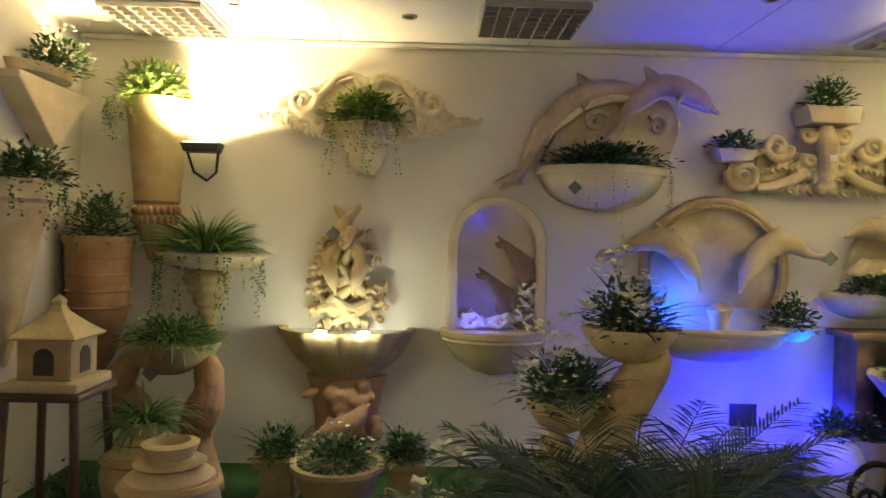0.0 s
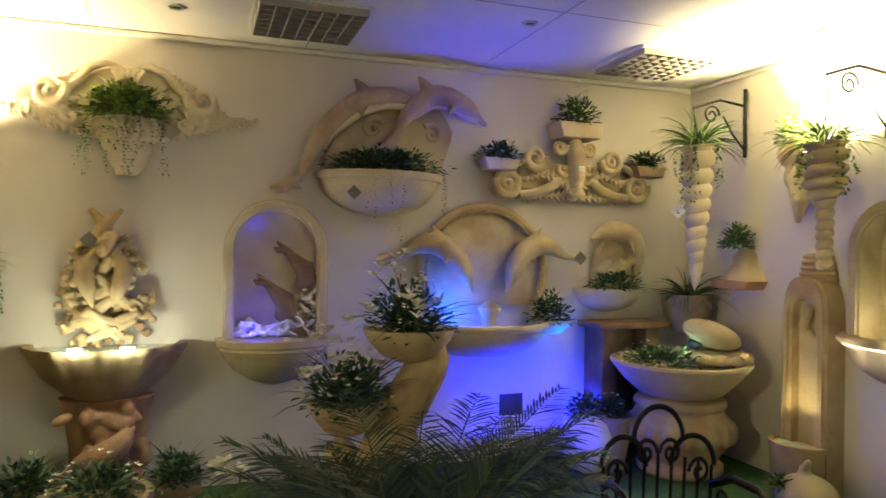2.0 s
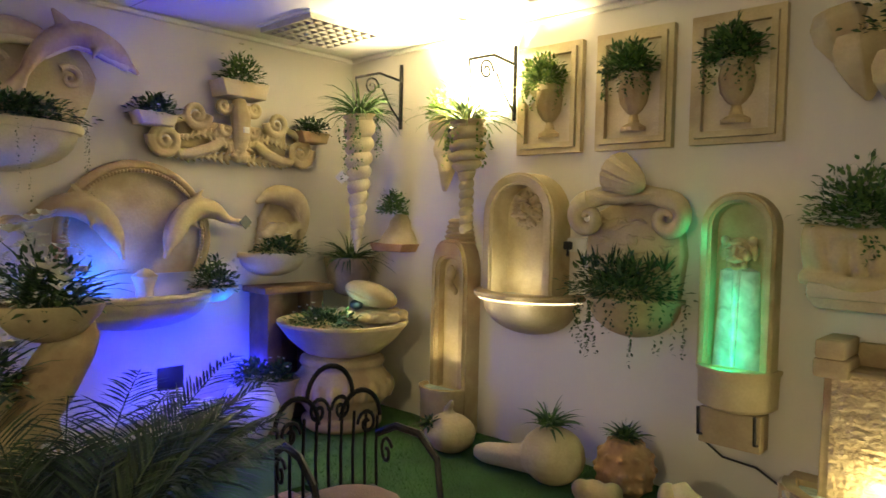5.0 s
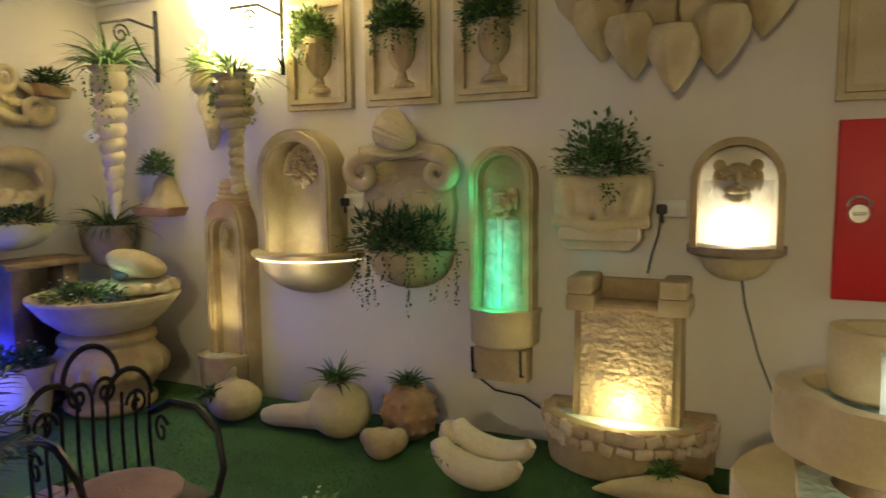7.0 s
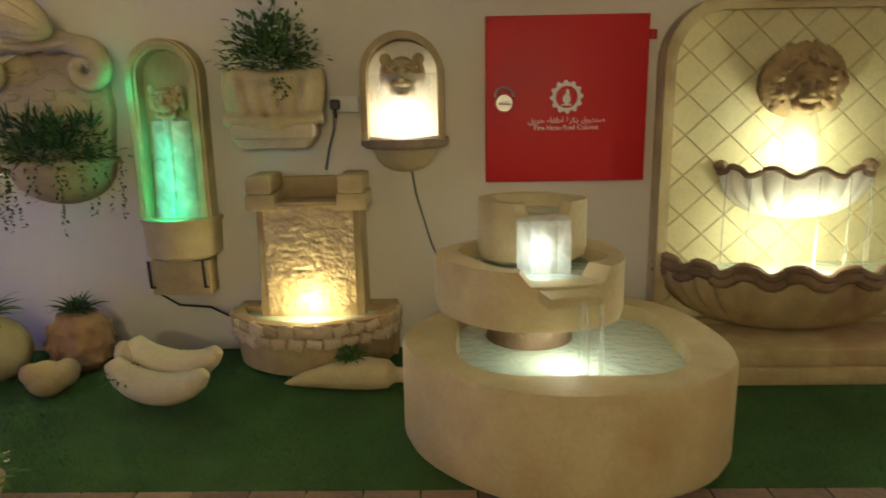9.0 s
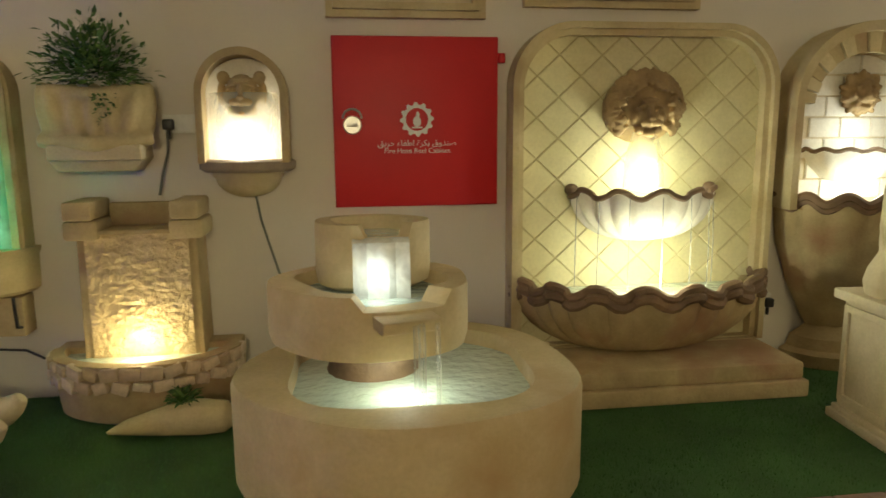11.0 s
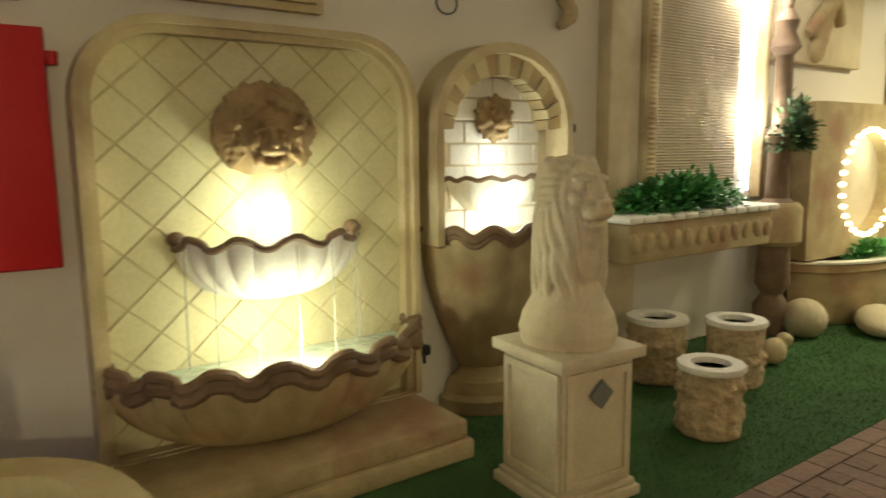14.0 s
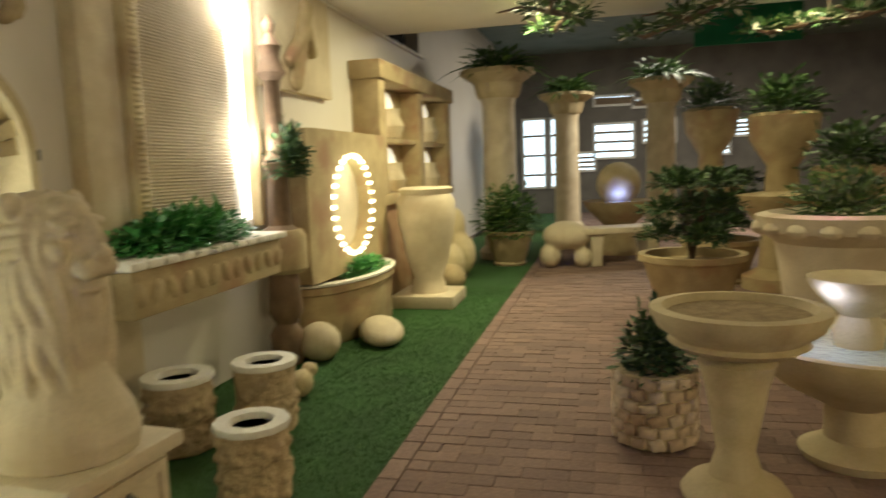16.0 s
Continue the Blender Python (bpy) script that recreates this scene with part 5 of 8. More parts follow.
# leaping dolphins over a half bowl
t = thing("wall_planter", on_a(-2.5, 0), "tan wall planter with two leaping dolphins over a bowl", "planter")
for path, fin_at, r_ in (([(-0.6, -0.08, 1.86), (-0.53, -0.08, 1.92), (-0.47, -0.08, 2.04), (-0.36, -0.09, 2.24), (-0.18, -0.1, 2.4), (0.0, -0.11, 2.455), (0.17, -0.12, 2.44), (0.26, -0.12, 2.4)], (-0.16, 2.45), 0.075),
                        ([(0.02, -0.13, 2.1), (0.08, -0.14, 2.22), (0.16, -0.15, 2.36), (0.29, -0.16, 2.46), (0.42, -0.16, 2.465), (0.53, -0.16, 2.42), (0.61, -0.16, 2.37), (0.7, -0.16, 2.31)], (0.25, 2.49), 0.082)):
    bm = bmesh.new()
    dolphin(bm, path, r_, 0.03)
    fx, fz = fin_at
    tube(bm, [(fx + 0.05, path[4][1], fz), (fx + 0.005, path[4][1], fz + 0.06), (fx - 0.035, path[4][1], fz + 0.11)], [0.055, 0.035, 0.008], 8)
    (x0, y0, z0), (x1, y1, z1) = path[0], path[1]
    for sgn in (-1, 1):
        tube(bm, [(x1, y1, z1), (x0 + 0.03 * sgn, y0 - 0.01, z0 - 0.005 * sgn), (x0 + 0.1 * sgn - 0.02, y0 - 0.02, z0 - 0.02)], [0.03, 0.035, 0.008], 8)
    part("dolphin", bm, dolphin_tan, t, "mottled brown dolphin", voxel=0.009)
    bm = bmesh.new()
    belly = [(x + 0.018, y - 0.012, z - 0.042) for x, y, z in path[2:7]]
    tube(bm, belly, [0.012, 0.03, 0.042, 0.04, 0.02], 10)
    part("belly", bm, pale, t, "paler belly")
bm = bmesh.new()
prism(bm, [(-0.4, 1.95), (0.4, 1.95), (0.43, 2.05), (0.46, 2.2), (0.5, 2.26), (0.46, 2.34), (0.4, 2.42), (0.2, 2.42), (-0.1, 2.38), (-0.3, 2.22), (-0.38, 2.05)], -0.06, 0, 0.02)
volute(bm, -0.06, 2.26, 0.08, 1.2, 0.4, 0.026, -0.07)
volute(bm, 0.34, 2.24, 0.07, -1.2, 2.4, 0.024, -0.07)
part("back_panel", bm, cream, t, "carved wave back")
half_bowl(t, "bowl", 0.41, 0.28, 1.965, 0.72, pale, lip=0.05)
bm = bmesh.new()
prism(bm, [(-0.045, 0), (0, -0.045), (0.045, 0), (0, 0.045)], -0.004, 0)
tagged(part("price_card", bm, label_card), "grey diamond card on the dolphin bowl", "card").matrix_world = on_a(-2.72, 1.82, 0.245)
g = Leaves(52)
g.bush((0, -0.16, 1.98), (0.4, 0.18, 0.17), 850, 0.055, 0.022)
g.vines((0.1, -0.02, 1.97), (0.34, 0.3), 8, 0.5, 0.016)
g.done("leafy_plant", leaf_dark, on_a(-2.5, 0), "dark green low plant with trailing stems in bowl", "plant")

# niche with whale tails
t = thing("wall_fountain", on_a(-3.17, 0), "cream arched niche fountain with two dark whale tails", "fountain")
niche_body(t, 0.63, 0.9, 1.77, 0.07, 0.13, pale)
for dx, dz in ((0.03, 1.02), (0.15, 1.22)):
    bm = bmesh.new()
    tube(bm, [(dx - 0.01, -0.08, dz), (dx + 0.035, -0.1, dz + 0.05), (dx + 0.02, -0.105, dz + 0.12), (dx - 0.06, -0.1, dz + 0.2), (dx - 0.1, -0.1, dz + 0.24), (dx - 0.15, -0.1, dz + 0.29)], [0.035, 0.068, 0.066, 0.034, 0.024, 0.006], 14)
    tube(bm, [(dx - 0.08, -0.1, dz + 0.23), (dx - 0.15, -0.12, dz + 0.235), (dx - 0.17, -0.12, dz + 0.25)], [0.022, 0.02, 0.005], 8)
    for v in bm.verts:
        v.co.y = -0.09 + (v.co.y + 0.09) * 0.7
    part("whale_tail", bm, brown, t, "dark brown tail")
bm = bmesh.new()
gr = random.Random(9)
for k in range(210):
    x = gr.uniform(-0.25, 0.25)
    top = 1.0 + (0.34 * min(1, (x - 0.1) / 0.1) if x > 0.1 else 0.03 * math.sin(x * 30))
    ell(bm, (x, gr.uniform(-0.12, -0.04), gr.uniform(0.93, top)), (gr.uniform(0.012, 0.034), 0.016, gr.uniform(0.008, 0.016)), (0, gr.uniform(-50, 50), 0), 7)
part("foam", bm, whitish, t, "white carved sea foam", voxel=0.0055)
bm = bmesh.new()
lathe(bm, [(0.03, 0.61), (0.14, 0.64), (0.25, 0.71), (0.31, 0.79), (0.33, 0.83), (0.345, 0.84), (0.335, 0.855), (0.35, 0.865), (0.355, 0.905), (0.33, 0.915), (0.28, 0.915), (0.27, 0.86), (0.001, 0.85)], 40, 180, 360, 1, 0.8)
part("basin", bm, cream, t)
half_water(t, 0.28, 0.89, 0.78)

# carved fountain with spotlights
t = thing("carved_fountain", on_a(-4.12, 0), "cream carved fish fountain over a fluted half basin", "fountain")
bm = bmesh.new()
gr = random.Random(4)
for k in range(260):
    z = gr.uniform(0.9, 1.48)
    w = 0.25 - 0.11 * max(0, (z - 1.2) / 0.4)
    ell(bm, (gr.uniform(-w, w), gr.uniform(-0.15, -0.03), z), (gr.uniform(0.012, 0.03), gr.uniform(0.015, 0.03), gr.uniform(0.012, 0.03)), (gr.uniform(0, 90), gr.uniform(0, 90), 0), 7)
for k in range(14):
    sgn, z0_ = (-1, 1)[k % 2], 0.98 + 0.037 * k
    w = 0.2 - 0.012 * k
    pts = [(sgn * w * math.cos(0.55 * q) * (1 - 0.08 * q) + gr.uniform(-0.01, 0.01), -0.1 - 0.035 * q, z0_ + 0.07 * math.sin(0.9 * q + k)) for q in range(5)]
    tube(bm, pts, [0.012, 0.03, 0.04, 0.034, 0.012], 8)
    tube(bm, [pts[0], (pts[0][0] + 0.05 * sgn, pts[0][1], pts[0][2] + 0.05)], [0.018, 0.005], 6)
for sx in (-1, 1):
    dolphin(bm, [(0.02 + 0.08 * sx, -0.12, 1.5), (0.05 * sx, -0.17, 1.43), (0.1 * sx, -0.23, 1.34), (0.08 * sx, -0.26, 1.24), (0.05 * sx, -0.27, 1.13)], 0.05, 0.04, (sx, 0, 0))
tube(bm, [(-0.03, -0.12, 1.5), (-0.02, -0.12, 1.6), (-0.09, -0.12, 1.68)], [0.06, 0.04, 0.015], 8)
tube(bm, [(-0.03, -0.12, 1.5), (0.0, -0.12, 1.6), (0.08, -0.12, 1.68)], [0.06, 0.04, 0.015], 8)
part("carving", bm, tan, t, "leaping fish over rocks", voxel=0.005)
bm = bmesh.new()
lathe(bm, [(0.1, 0.56), (0.2, 0.6), (0.33, 0.72), (0.41, 0.85), (0.43, 0.88), (0.43, 0.905), (0.39, 0.905), (0.36, 0.84), (0.001, 0.83)], 60, 180, 360, 1, 0.95, (0, 0, 0), 22, 0.035)
part("basin", bm, tan, t)
bm = bmesh.new()
lathe(bm, [(0.38, 0.885), (0.001, 0.886)], 40, 180, 360, 1, 0.93)
part("water", bm, water, t)
for k in (-1, 1):
    bm = bmesh.new()
    lathe(bm, [(0.03, 0.885), (0.035, 0.91), (0.001, 0.912)], 14, 0, 360, 1, 1, (0.13 * k, -0.3, 0))
    part("spotlight", bm, glowing("spot_glow", (1, 0.93, 0.74), 14), t, "small glowing underwater spotlight")
bm = bmesh.new()
lathe(bm, [(0.24, 0), (0.25, 0.05), (0.2, 0.1), (0.19, 0.3), (0.22, 0.5), (0.25, 0.6)], 30, 0, 360, 1.05, 0.78)
for k in range(34):
    ell(bm, (gr.uniform(-0.22, 0.22), -0.12 - gr.uniform(0.03, 0.09), gr.uniform(0.1, 0.55)), (gr.uniform(0.03, 0.06), 0.04, gr.uniform(0.03, 0.07)), (0, gr.uniform(0, 90), 0), 8)
dolphin(bm, [(-0.22, -0.2, 0.18), (-0.1, -0.24, 0.26), (0.05, -0.27, 0.33), (0.17, -0.25, 0.46)], 0.075, 0.06)
part("pedestal", bm, terracotta, t, "reddish carved fish column", voxel=0.011)


# ---- pots before the fountain ----
def pot(name, m, prof, mat, label, seg=30, flute=0, amp=0.0, category="pot", group=""):
    bm = bmesh.new()
    lathe(bm, prof, seg, 0, 360, 1, 1, (0, 0, 0), flute, amp)
    ob = tagged(part(name, bm, mat), label, category, group)
    ob.matrix_world = m
    return ob


def bowl_prof(r, h, foot=0.5):
    return [(r * foot, 0), (r * foot * 1.05, h * 0.06), (r * foot * 0.95, h * 0.12), (r * 0.8, h * 0.45), (r * 0.95, h * 0.85), (r * 1.05, h * 0.9), (r * 1.05, h), (r * 0.9, h), (r * 0.85, h * 0.85), (0.001, h * 0.82)]


def flowers(m, r, h, n, mat, label, seed, blossoms=20, size=0.018, blade=0):
    g = Leaves(seed)
    g.bush((0, 0, 0), (r, r, h), n, 0.055, 0.022)
    if blade:
        g.blades((0, 0, 0), (r, r), blade, h * 1.2, 0.016, 1.2, 0.25)
    ob = g.done("flowering_plant", mat, m, label, "plant")
    if blossoms:
        g = Leaves(seed + 500)
        g.blossoms((0, 0, 0.02), (r, r, h), blossoms, size)
        g.done("blossom", petal, None, "", "", ob)
    return ob


pot("garden_pot", pose(0.8, -4.07, 0), bowl_prof(0.24, 0.28, 0.6), tan, "tan round stone pot before the carved fountain")
flowers(pose(0.8, -4.07, 0.26), 0.22, 0.2, 500, leaf_dark, "dark green plant with tiny flowers in a round pot", 61)
for yy, sd in ((-4.42, 62), (-3.72, 63)):
    t = thing("square_planter", pose(0.62, yy, 0), "small tan square stone planter with stepped foot", "planter", "square planters")
    bm = bmesh.new()
    box(bm, -0.11, 0.11, -0.11, 0.11, 0, 0.05, 0.01)
    box(bm, -0.09, 0.09, -0.09, 0.09, 0.05, 0.2, 0.01)
    box(bm, -0.12, 0.12, -0.12, 0.12, 0.2, 0.25, 0.012)
    part("body", bm, tan, t)
    flowers(pose(0.62, yy, 0.25), 0.15, 0.2, 300, leaf_dark, "dark spiky plant in a square planter", sd, 0, 0.01, 40)

# ---- blue fountain ----
t = thing("dolphin_fountain", on_a(-1.77, 0), "round-backed dolphin wall fountain glowing deep blue", "fountain")
bm = bmesh.new()
circ = [(0.45 * math.cos(radians(-30 + 240 * k / 40)), 1.31 + 0.45 * math.sin(radians(-30 + 240 * k / 40))) for k in range(41)]
prism(bm, circ, -0.05, 0)
part("back_disc", bm, cream, t)
bm = bmesh.new()
tube(bm, [(0.46 * math.cos(radians(-28 + 236 * k / 60)), -0.07, 1.31 + 0.46 * math.sin(radians(-28 + 236 * k / 60))) for k in range(61)], 0.03, 10)
for k in range(80):
    a = radians(-28 + 236 * k / 79)
    ell(bm, (0.425 * math.cos(a), -0.09, 1.31 + 0.425 * math.sin(a)), 0.014, (0, 0, 0), 6)
part("rope_rim", bm, tan, t)
for sx in (-1, 1):
    bm = bmesh.new()
    dolphin(bm, [(0.7 * sx, -0.1, 1.42), (0.6 * sx, -0.1, 1.44), (0.48 * sx, -0.12, 1.5), (0.35 * sx, -0.14, 1.5), (0.24 * sx, -0.16, 1.42), (0.17 * sx, -0.17, 1.3), (0.13 * sx, -0.18, 1.18)], 0.08, 0.08)
    part("dolphin", bm, cream, t, voxel=0.011)
bm = bmesh.new()
lathe(bm, [(0.06, 0.93), (0.05, 1.0), (0.08, 1.08), (0.03, 1.12), (0.001, 1.13)], 18, 0, 360, 1, 0.9, (0, -0.18, 0))
part("jet_stone", bm, cream, t)
half_bowl(t, "basin", 0.48, 0.22, 0.95, 0.85, pale, lip=0.05)
bm = bmesh.new()
tube(bm, [(0.495 * math.cos(math.pi + math.pi * k / 40), 0.42 * math.sin(math.pi + math.pi * k / 40), 0.955) for k in range(41)], 0.026, 8)
part("rim", bm, pale, t)
bm = bmesh.new()
tube(bm, [(0.49 * math.cos(math.pi + math.pi * k / 40), 0.418 * math.sin(math.pi + math.pi * k / 40), 0.922) for k in range(14, 41)], 0.008, 6)
part("light_strip", bm, glowing("cyan_strip", (0.0, 0.35, 1), 5), t, "glowing cyan light strip")
half_water(t, 0.42, 0.925, 0.85)
bm = bmesh.new()
lathe(bm, [(0.03, 0.89), (0.08, 0.9), (0.14, 0.95), (0.16, 0.99), (0.001, 0.985)], 20, 0, 360, 1, 0.8, (0.46, -0.18, 0), 9, 0.08)
part("shell_cup", bm, pale, t)
flowers(on_a(-1.31, 0.99, 0.2), 0.16, 0.24, 320, leaf_dark, "dark leafy plant in the fountain's shell cup", 64, 12)
bm = bmesh.new()
box(bm, -2.2, -1.22, -0.1, -0.001, 0.14, 0.2, 0.01)
tagged(part("ledge", bm, whitish), "white stone ledge low on the wall", "ledge").matrix_world = on_a(0, 0)
bm = bmesh.new()
box(bm, -1.61, -1.43, -0.012, 0.0, 0.3, 0.45, 0.003)
tagged(part("wall_vent", bm, black_plastic), "small dark square opening cover in wall", "vent").matrix_world = on_a(0, 0)
pot("blue_lit_pot", pose(0.4, -1.14, 0), [(0.1, 0), (0.16, 0.1), (0.19, 0.22), (0.16, 0.33), (0.12, 0.36), (0.13, 0.38), (0.1, 0.38), (0.001, 0.33)], whitish, "rounded white pot standing in blue light")
flowers(pose(0.4, -1.14, 0.38), 0.14, 0.17, 260, leaf_dark, "dark plant in a rounded white pot", 65, 0)

# ---- scroll ornament with three cups ----
t = thing("wall_planter", on_a(-1.08, 0), "cream scrollwork wall planter with three cups", "planter")
for k in (-1, 1):
    bm = bmesh.new()
    volute(bm, 0.52 * k, 1.94, 0.105, -1.7 * k, math.pi * (0.5 - 0.42 * k), 0.034)
    tube(bm, [(0.44 * k, -0.09, 1.86), (0.34 * k, -0.09, 1.87), (0.22 * k, -0.1, 1.91), (0.12 * k, -0.1, 1.97)], [0.03, 0.036, 0.038, 0.03], 8)
    volute(bm, 0.31 * k, 2.13, 0.095, 1.6 * k, math.pi * (0.5 + 0.5 * k), 0.03)
    tube(bm, [(0.4 * k, -0.08, 2.1), (0.5 * k, -0.08, 2.06), (0.58 * k, -0.08, 2.0), (0.62 * k, -0.08, 1.94)], [0.024, 0.03, 0.03, 0.02], 8)
    volute(bm, 0.12 * k, 2.21, 0.06, 1.5 * k, math.pi * (0.5 + 0.4 * k), 0.022, -0.1, 18)
    volute(bm, 0.1 * k, 2.05, 0.05, -1.3 * k, math.pi * (0.5 - 0.3 * k), 0.02, -0.11, 16)
    acanthus(bm, [(0.04 * k, 1.93), (0.14 * k, 2.0), (0.26 * k, 2.01), (0.38 * k, 1.97), (0.46 * k, 1.98)], 0.055, -0.08)
    acanthus(bm, [(0.08 * k, 1.86), (0.22 * k, 1.86), (0.36 * k, 1.83), (0.48 * k, 1.84)], 0.045, -0.06)
    box(bm, min(0.05 * k, 0.42 * k), max(0.05 * k, 0.42 * k), -0.05, 0, 1.9, 2.1, 0.015)
    part("scroll", bm, cream, t, "carved scroll and leaves", voxel=0.0065)
bm = bmesh.new()
ell(bm, (0, -0.11, 1.87), (0.065, 0.06, 0.045))
for k in range(6):
    a = TAU * k / 6
    ell(bm, (0.05 * math.cos(a), -0.13, 1.87 + 0.035 * math.sin(a)), (0.022, 0.025, 0.018), (0, 0, 0), 8)
tube(bm, [(0, -0.1, 1.9), (0, -0.13, 2.0), (0, -0.12, 2.14), (0, -0.09, 2.26)], [0.04, 0.06, 0.07, 0.05], 12)
acanthus(bm, [(0, 1.95), (0, 2.05), (0, 2.15), (0, 2.23)], 0.06, -0.14)
part("boss", bm, cream, t, voxel=0.007)
bm = bmesh.new()
box(bm, -0.02, 0.02, -0.2, -0.185, 2.03, 2.07, 0.003)
part("tag", bm, white_plastic, t, "small pale price tag")
bm = bmesh.new()
prism(bm, [(-0.15, 2.27), (0.15, 2.27), (0.18, 2.38), (-0.18, 2.38)], -0.2, -0.002, 0.01)
part("box_cup", bm, pale, t)
for k in (-1, 1):
    bm = bmesh.new()
    prism(bm, [(0.6 * k - 0.1, 2.02), (0.6 * k + 0.1, 2.02), (0.6 * k + 0.13, 2.1), (0.6 * k - 0.13, 2.1)], -0.18, -0.03, 0.01)
    part("side_cup", bm, pale if k < 0 else tan, t)
    flowers(on_a(-1.08 + 0.6 * k, 2.1, 0.1), 0.14, 0.14, 220, leaf_dark, "small dark plant in a side cup", 66 + k, 8)
flowers(on_a(-1.08, 2.38, 0.1), 0.17, 0.24, 330, leaf_green, "green upright plant in the top cup", 70, 10)

# ---- small dolphin planter ----
t = thing("wall_planter", on_a(-0.75, 0), "small pale wall bowl with a leaping dolphin back", "planter")
bm = bmesh.new()
prism(bm, [(-0.16, 1.18), (0.22, 1.18), (0.24, 1.5), (0.17, 1.63), (-0.02, 1.62), (-0.12, 1.45)], -0.05, 0, 0.02)
dolphin(bm, [(0.2, -0.08, 1.25), (0.22, -0.09, 1.42), (0.14, -0.1, 1.58), (-0.04, -0.11, 1.62), (-0.2, -0.11, 1.56)], 0.085, 0.06)
for k in range(9):
    ell(bm, (-0.1 + 0.03 * k, -0.09, 1.33 + 0.03 * (k % 3)), (0.05, 0.04, 0.035))
part("dolphin_back", bm, cream, t, voxel=0.01)
half_bowl(t, "bowl", 0.27, 0.18, 1.2, 0.8, pale, lip=0.04)
flowers(on_a(-0.75, 1.21, 0.1), 0.22, 0.14, 380, leaf_dark, "dark low plant with pale flowers in dolphin bowl", 71, 16, 0.014)

# ---- side pedestal, hanging pot ----
t = thing("side_pedestal", on_a(-0.69, 0), "dark brown stone pedestal with a flat top", "pedestal")
bm = bmesh.new()
box(bm, -0.3, 0.3, -0.3, -0.001, 0.92, 0.965, 0.01)
part("top", bm, brown, t)
bm = bmesh.new()
box(bm, -0.24, -0.12, -0.25, -0.001, 0.02, 0.92, 0.01)
box(bm, 0.12, 0.24, -0.25, -0.001, 0.02, 0.92, 0.01)
box(bm, -0.12, 0.12, -0.1, -0.001, 0.02, 0.92, 0.01)
box(bm, -0.28, 0.28, -0.28, -0.001, 0.0, 0.05, 0.01)
part("body", bm, brown, t)
flowers(pose(0.45, -0.98, 0.36), 0.1, 0.16, 200, leaf_dark, "dark plant in a small pot by the pedestal", 72, 8)
pot("garden_pot", pose(0.45, -0.98, 0), [(0.08, 0), (0.1, 0.1), (0.14, 0.33), (0.15, 0.37), (0.12, 0.37), (0.001, 0.34)], tan, "small tan pot beside the dark pedestal")
pot("hanging_pot", pose(0.26, -0.22, 0.86), [(0.03, 0), (0.1, 0.03), (0.16, 0.14), (0.18, 0.28), (0.19, 0.3), (0.16, 0.3), (0.001, 0.27)], slate, "grey-brown ribbed pot fixed in the corner", 30, 14, 0.05)
g = Leaves(73)
g.blades((0, 0, 0), (0.14, 0.14), 120, 0.34, 0.014, 1.0, 0.35)
g.done("grass_plant", leaf_dark, pose(0.26, -0.22, 1.14), "dark arching plant in the corner pot", "plant")

# ---- clam bowl ----
cx, cy = 0.62, -0.56
t = thing("clam_fountain", pose(cx, cy, 0) @ Matrix.Diagonal((0.88, 0.88, 1.0, 1)), "wide cream stone bowl fountain on a carved urn", "fountain")
bm = bmesh.new()
lathe(bm, [(0.28, 0), (0.32, 0.03), (0.32, 0.07), (0.26, 0.09), (0.3, 0.14), (0.38, 0.25), (0.39, 0.34), (0.33, 0.41), (0.3, 0.42), (0.34, 0.46), (0.33, 0.5), (0.22, 0.52)], 36)
for k in range(22):
    a = TAU * k / 22
    ell(bm, (0.375 * math.cos(a), 0.375 * math.sin(a), 0.29), (0.05, 0.05, 0.07), (0, 0, 0), 8)
part("urn", bm, tan, t, "carved urn base", voxel=0.014)
bm = bmesh.new()
lathe(bm, [(0.2, 0.5), (0.3, 0.53), (0.42, 0.62), (0.5, 0.71), (0.52, 0.73), (0.52, 0.75), (0.47, 0.75), (0.4, 0.66), (0.001, 0.63)], 48)
part("bowl", bm, cream, t)
bm = bmesh.new()
ell(bm, (0.08, 0.22, 0.92), (0.24, 0.2, 0.09), (-14, 6, 0), 20)
ell(bm, (0.08, 0.16, 0.9), (0.17, 0.15, 0.05), (-14, 12, 0), 20)
part("clam_lid", bm, cream, t, "half-open clam shell")
bm = bmesh.new()
ell(bm, (0.1, 0.22, 0.77), (0.3, 0.24, 0.05), (0, 0, 0), 20)
for k in range(9):
    a = -2.6 + 0.5 * k
    ell(bm, (0.1 + 0.28 * math.cos(a), 0.22 + 0.22 * math.sin(a), 0.78), (0.05, 0.05, 0.04))
part("clam_base", bm, cream, t, voxel=0.012)
# A black lump stands for the shade inside the half-open clam.
bm = bmesh.new()
ell(bm, (0.1, 0.05, 0.86), (0.06, 0.02, 0.035), (0, 0, 20))
part("clam_mouth_shade", bm, black_plastic, t, "black lump for the shade between the shells")
flowers(pose(cx + 0.05, cy - 0.2, 0.74), 0.25, 0.13, 420, leaf_dark, "dark low flowering plant in the clam bowl", 74, 14, 0.016)

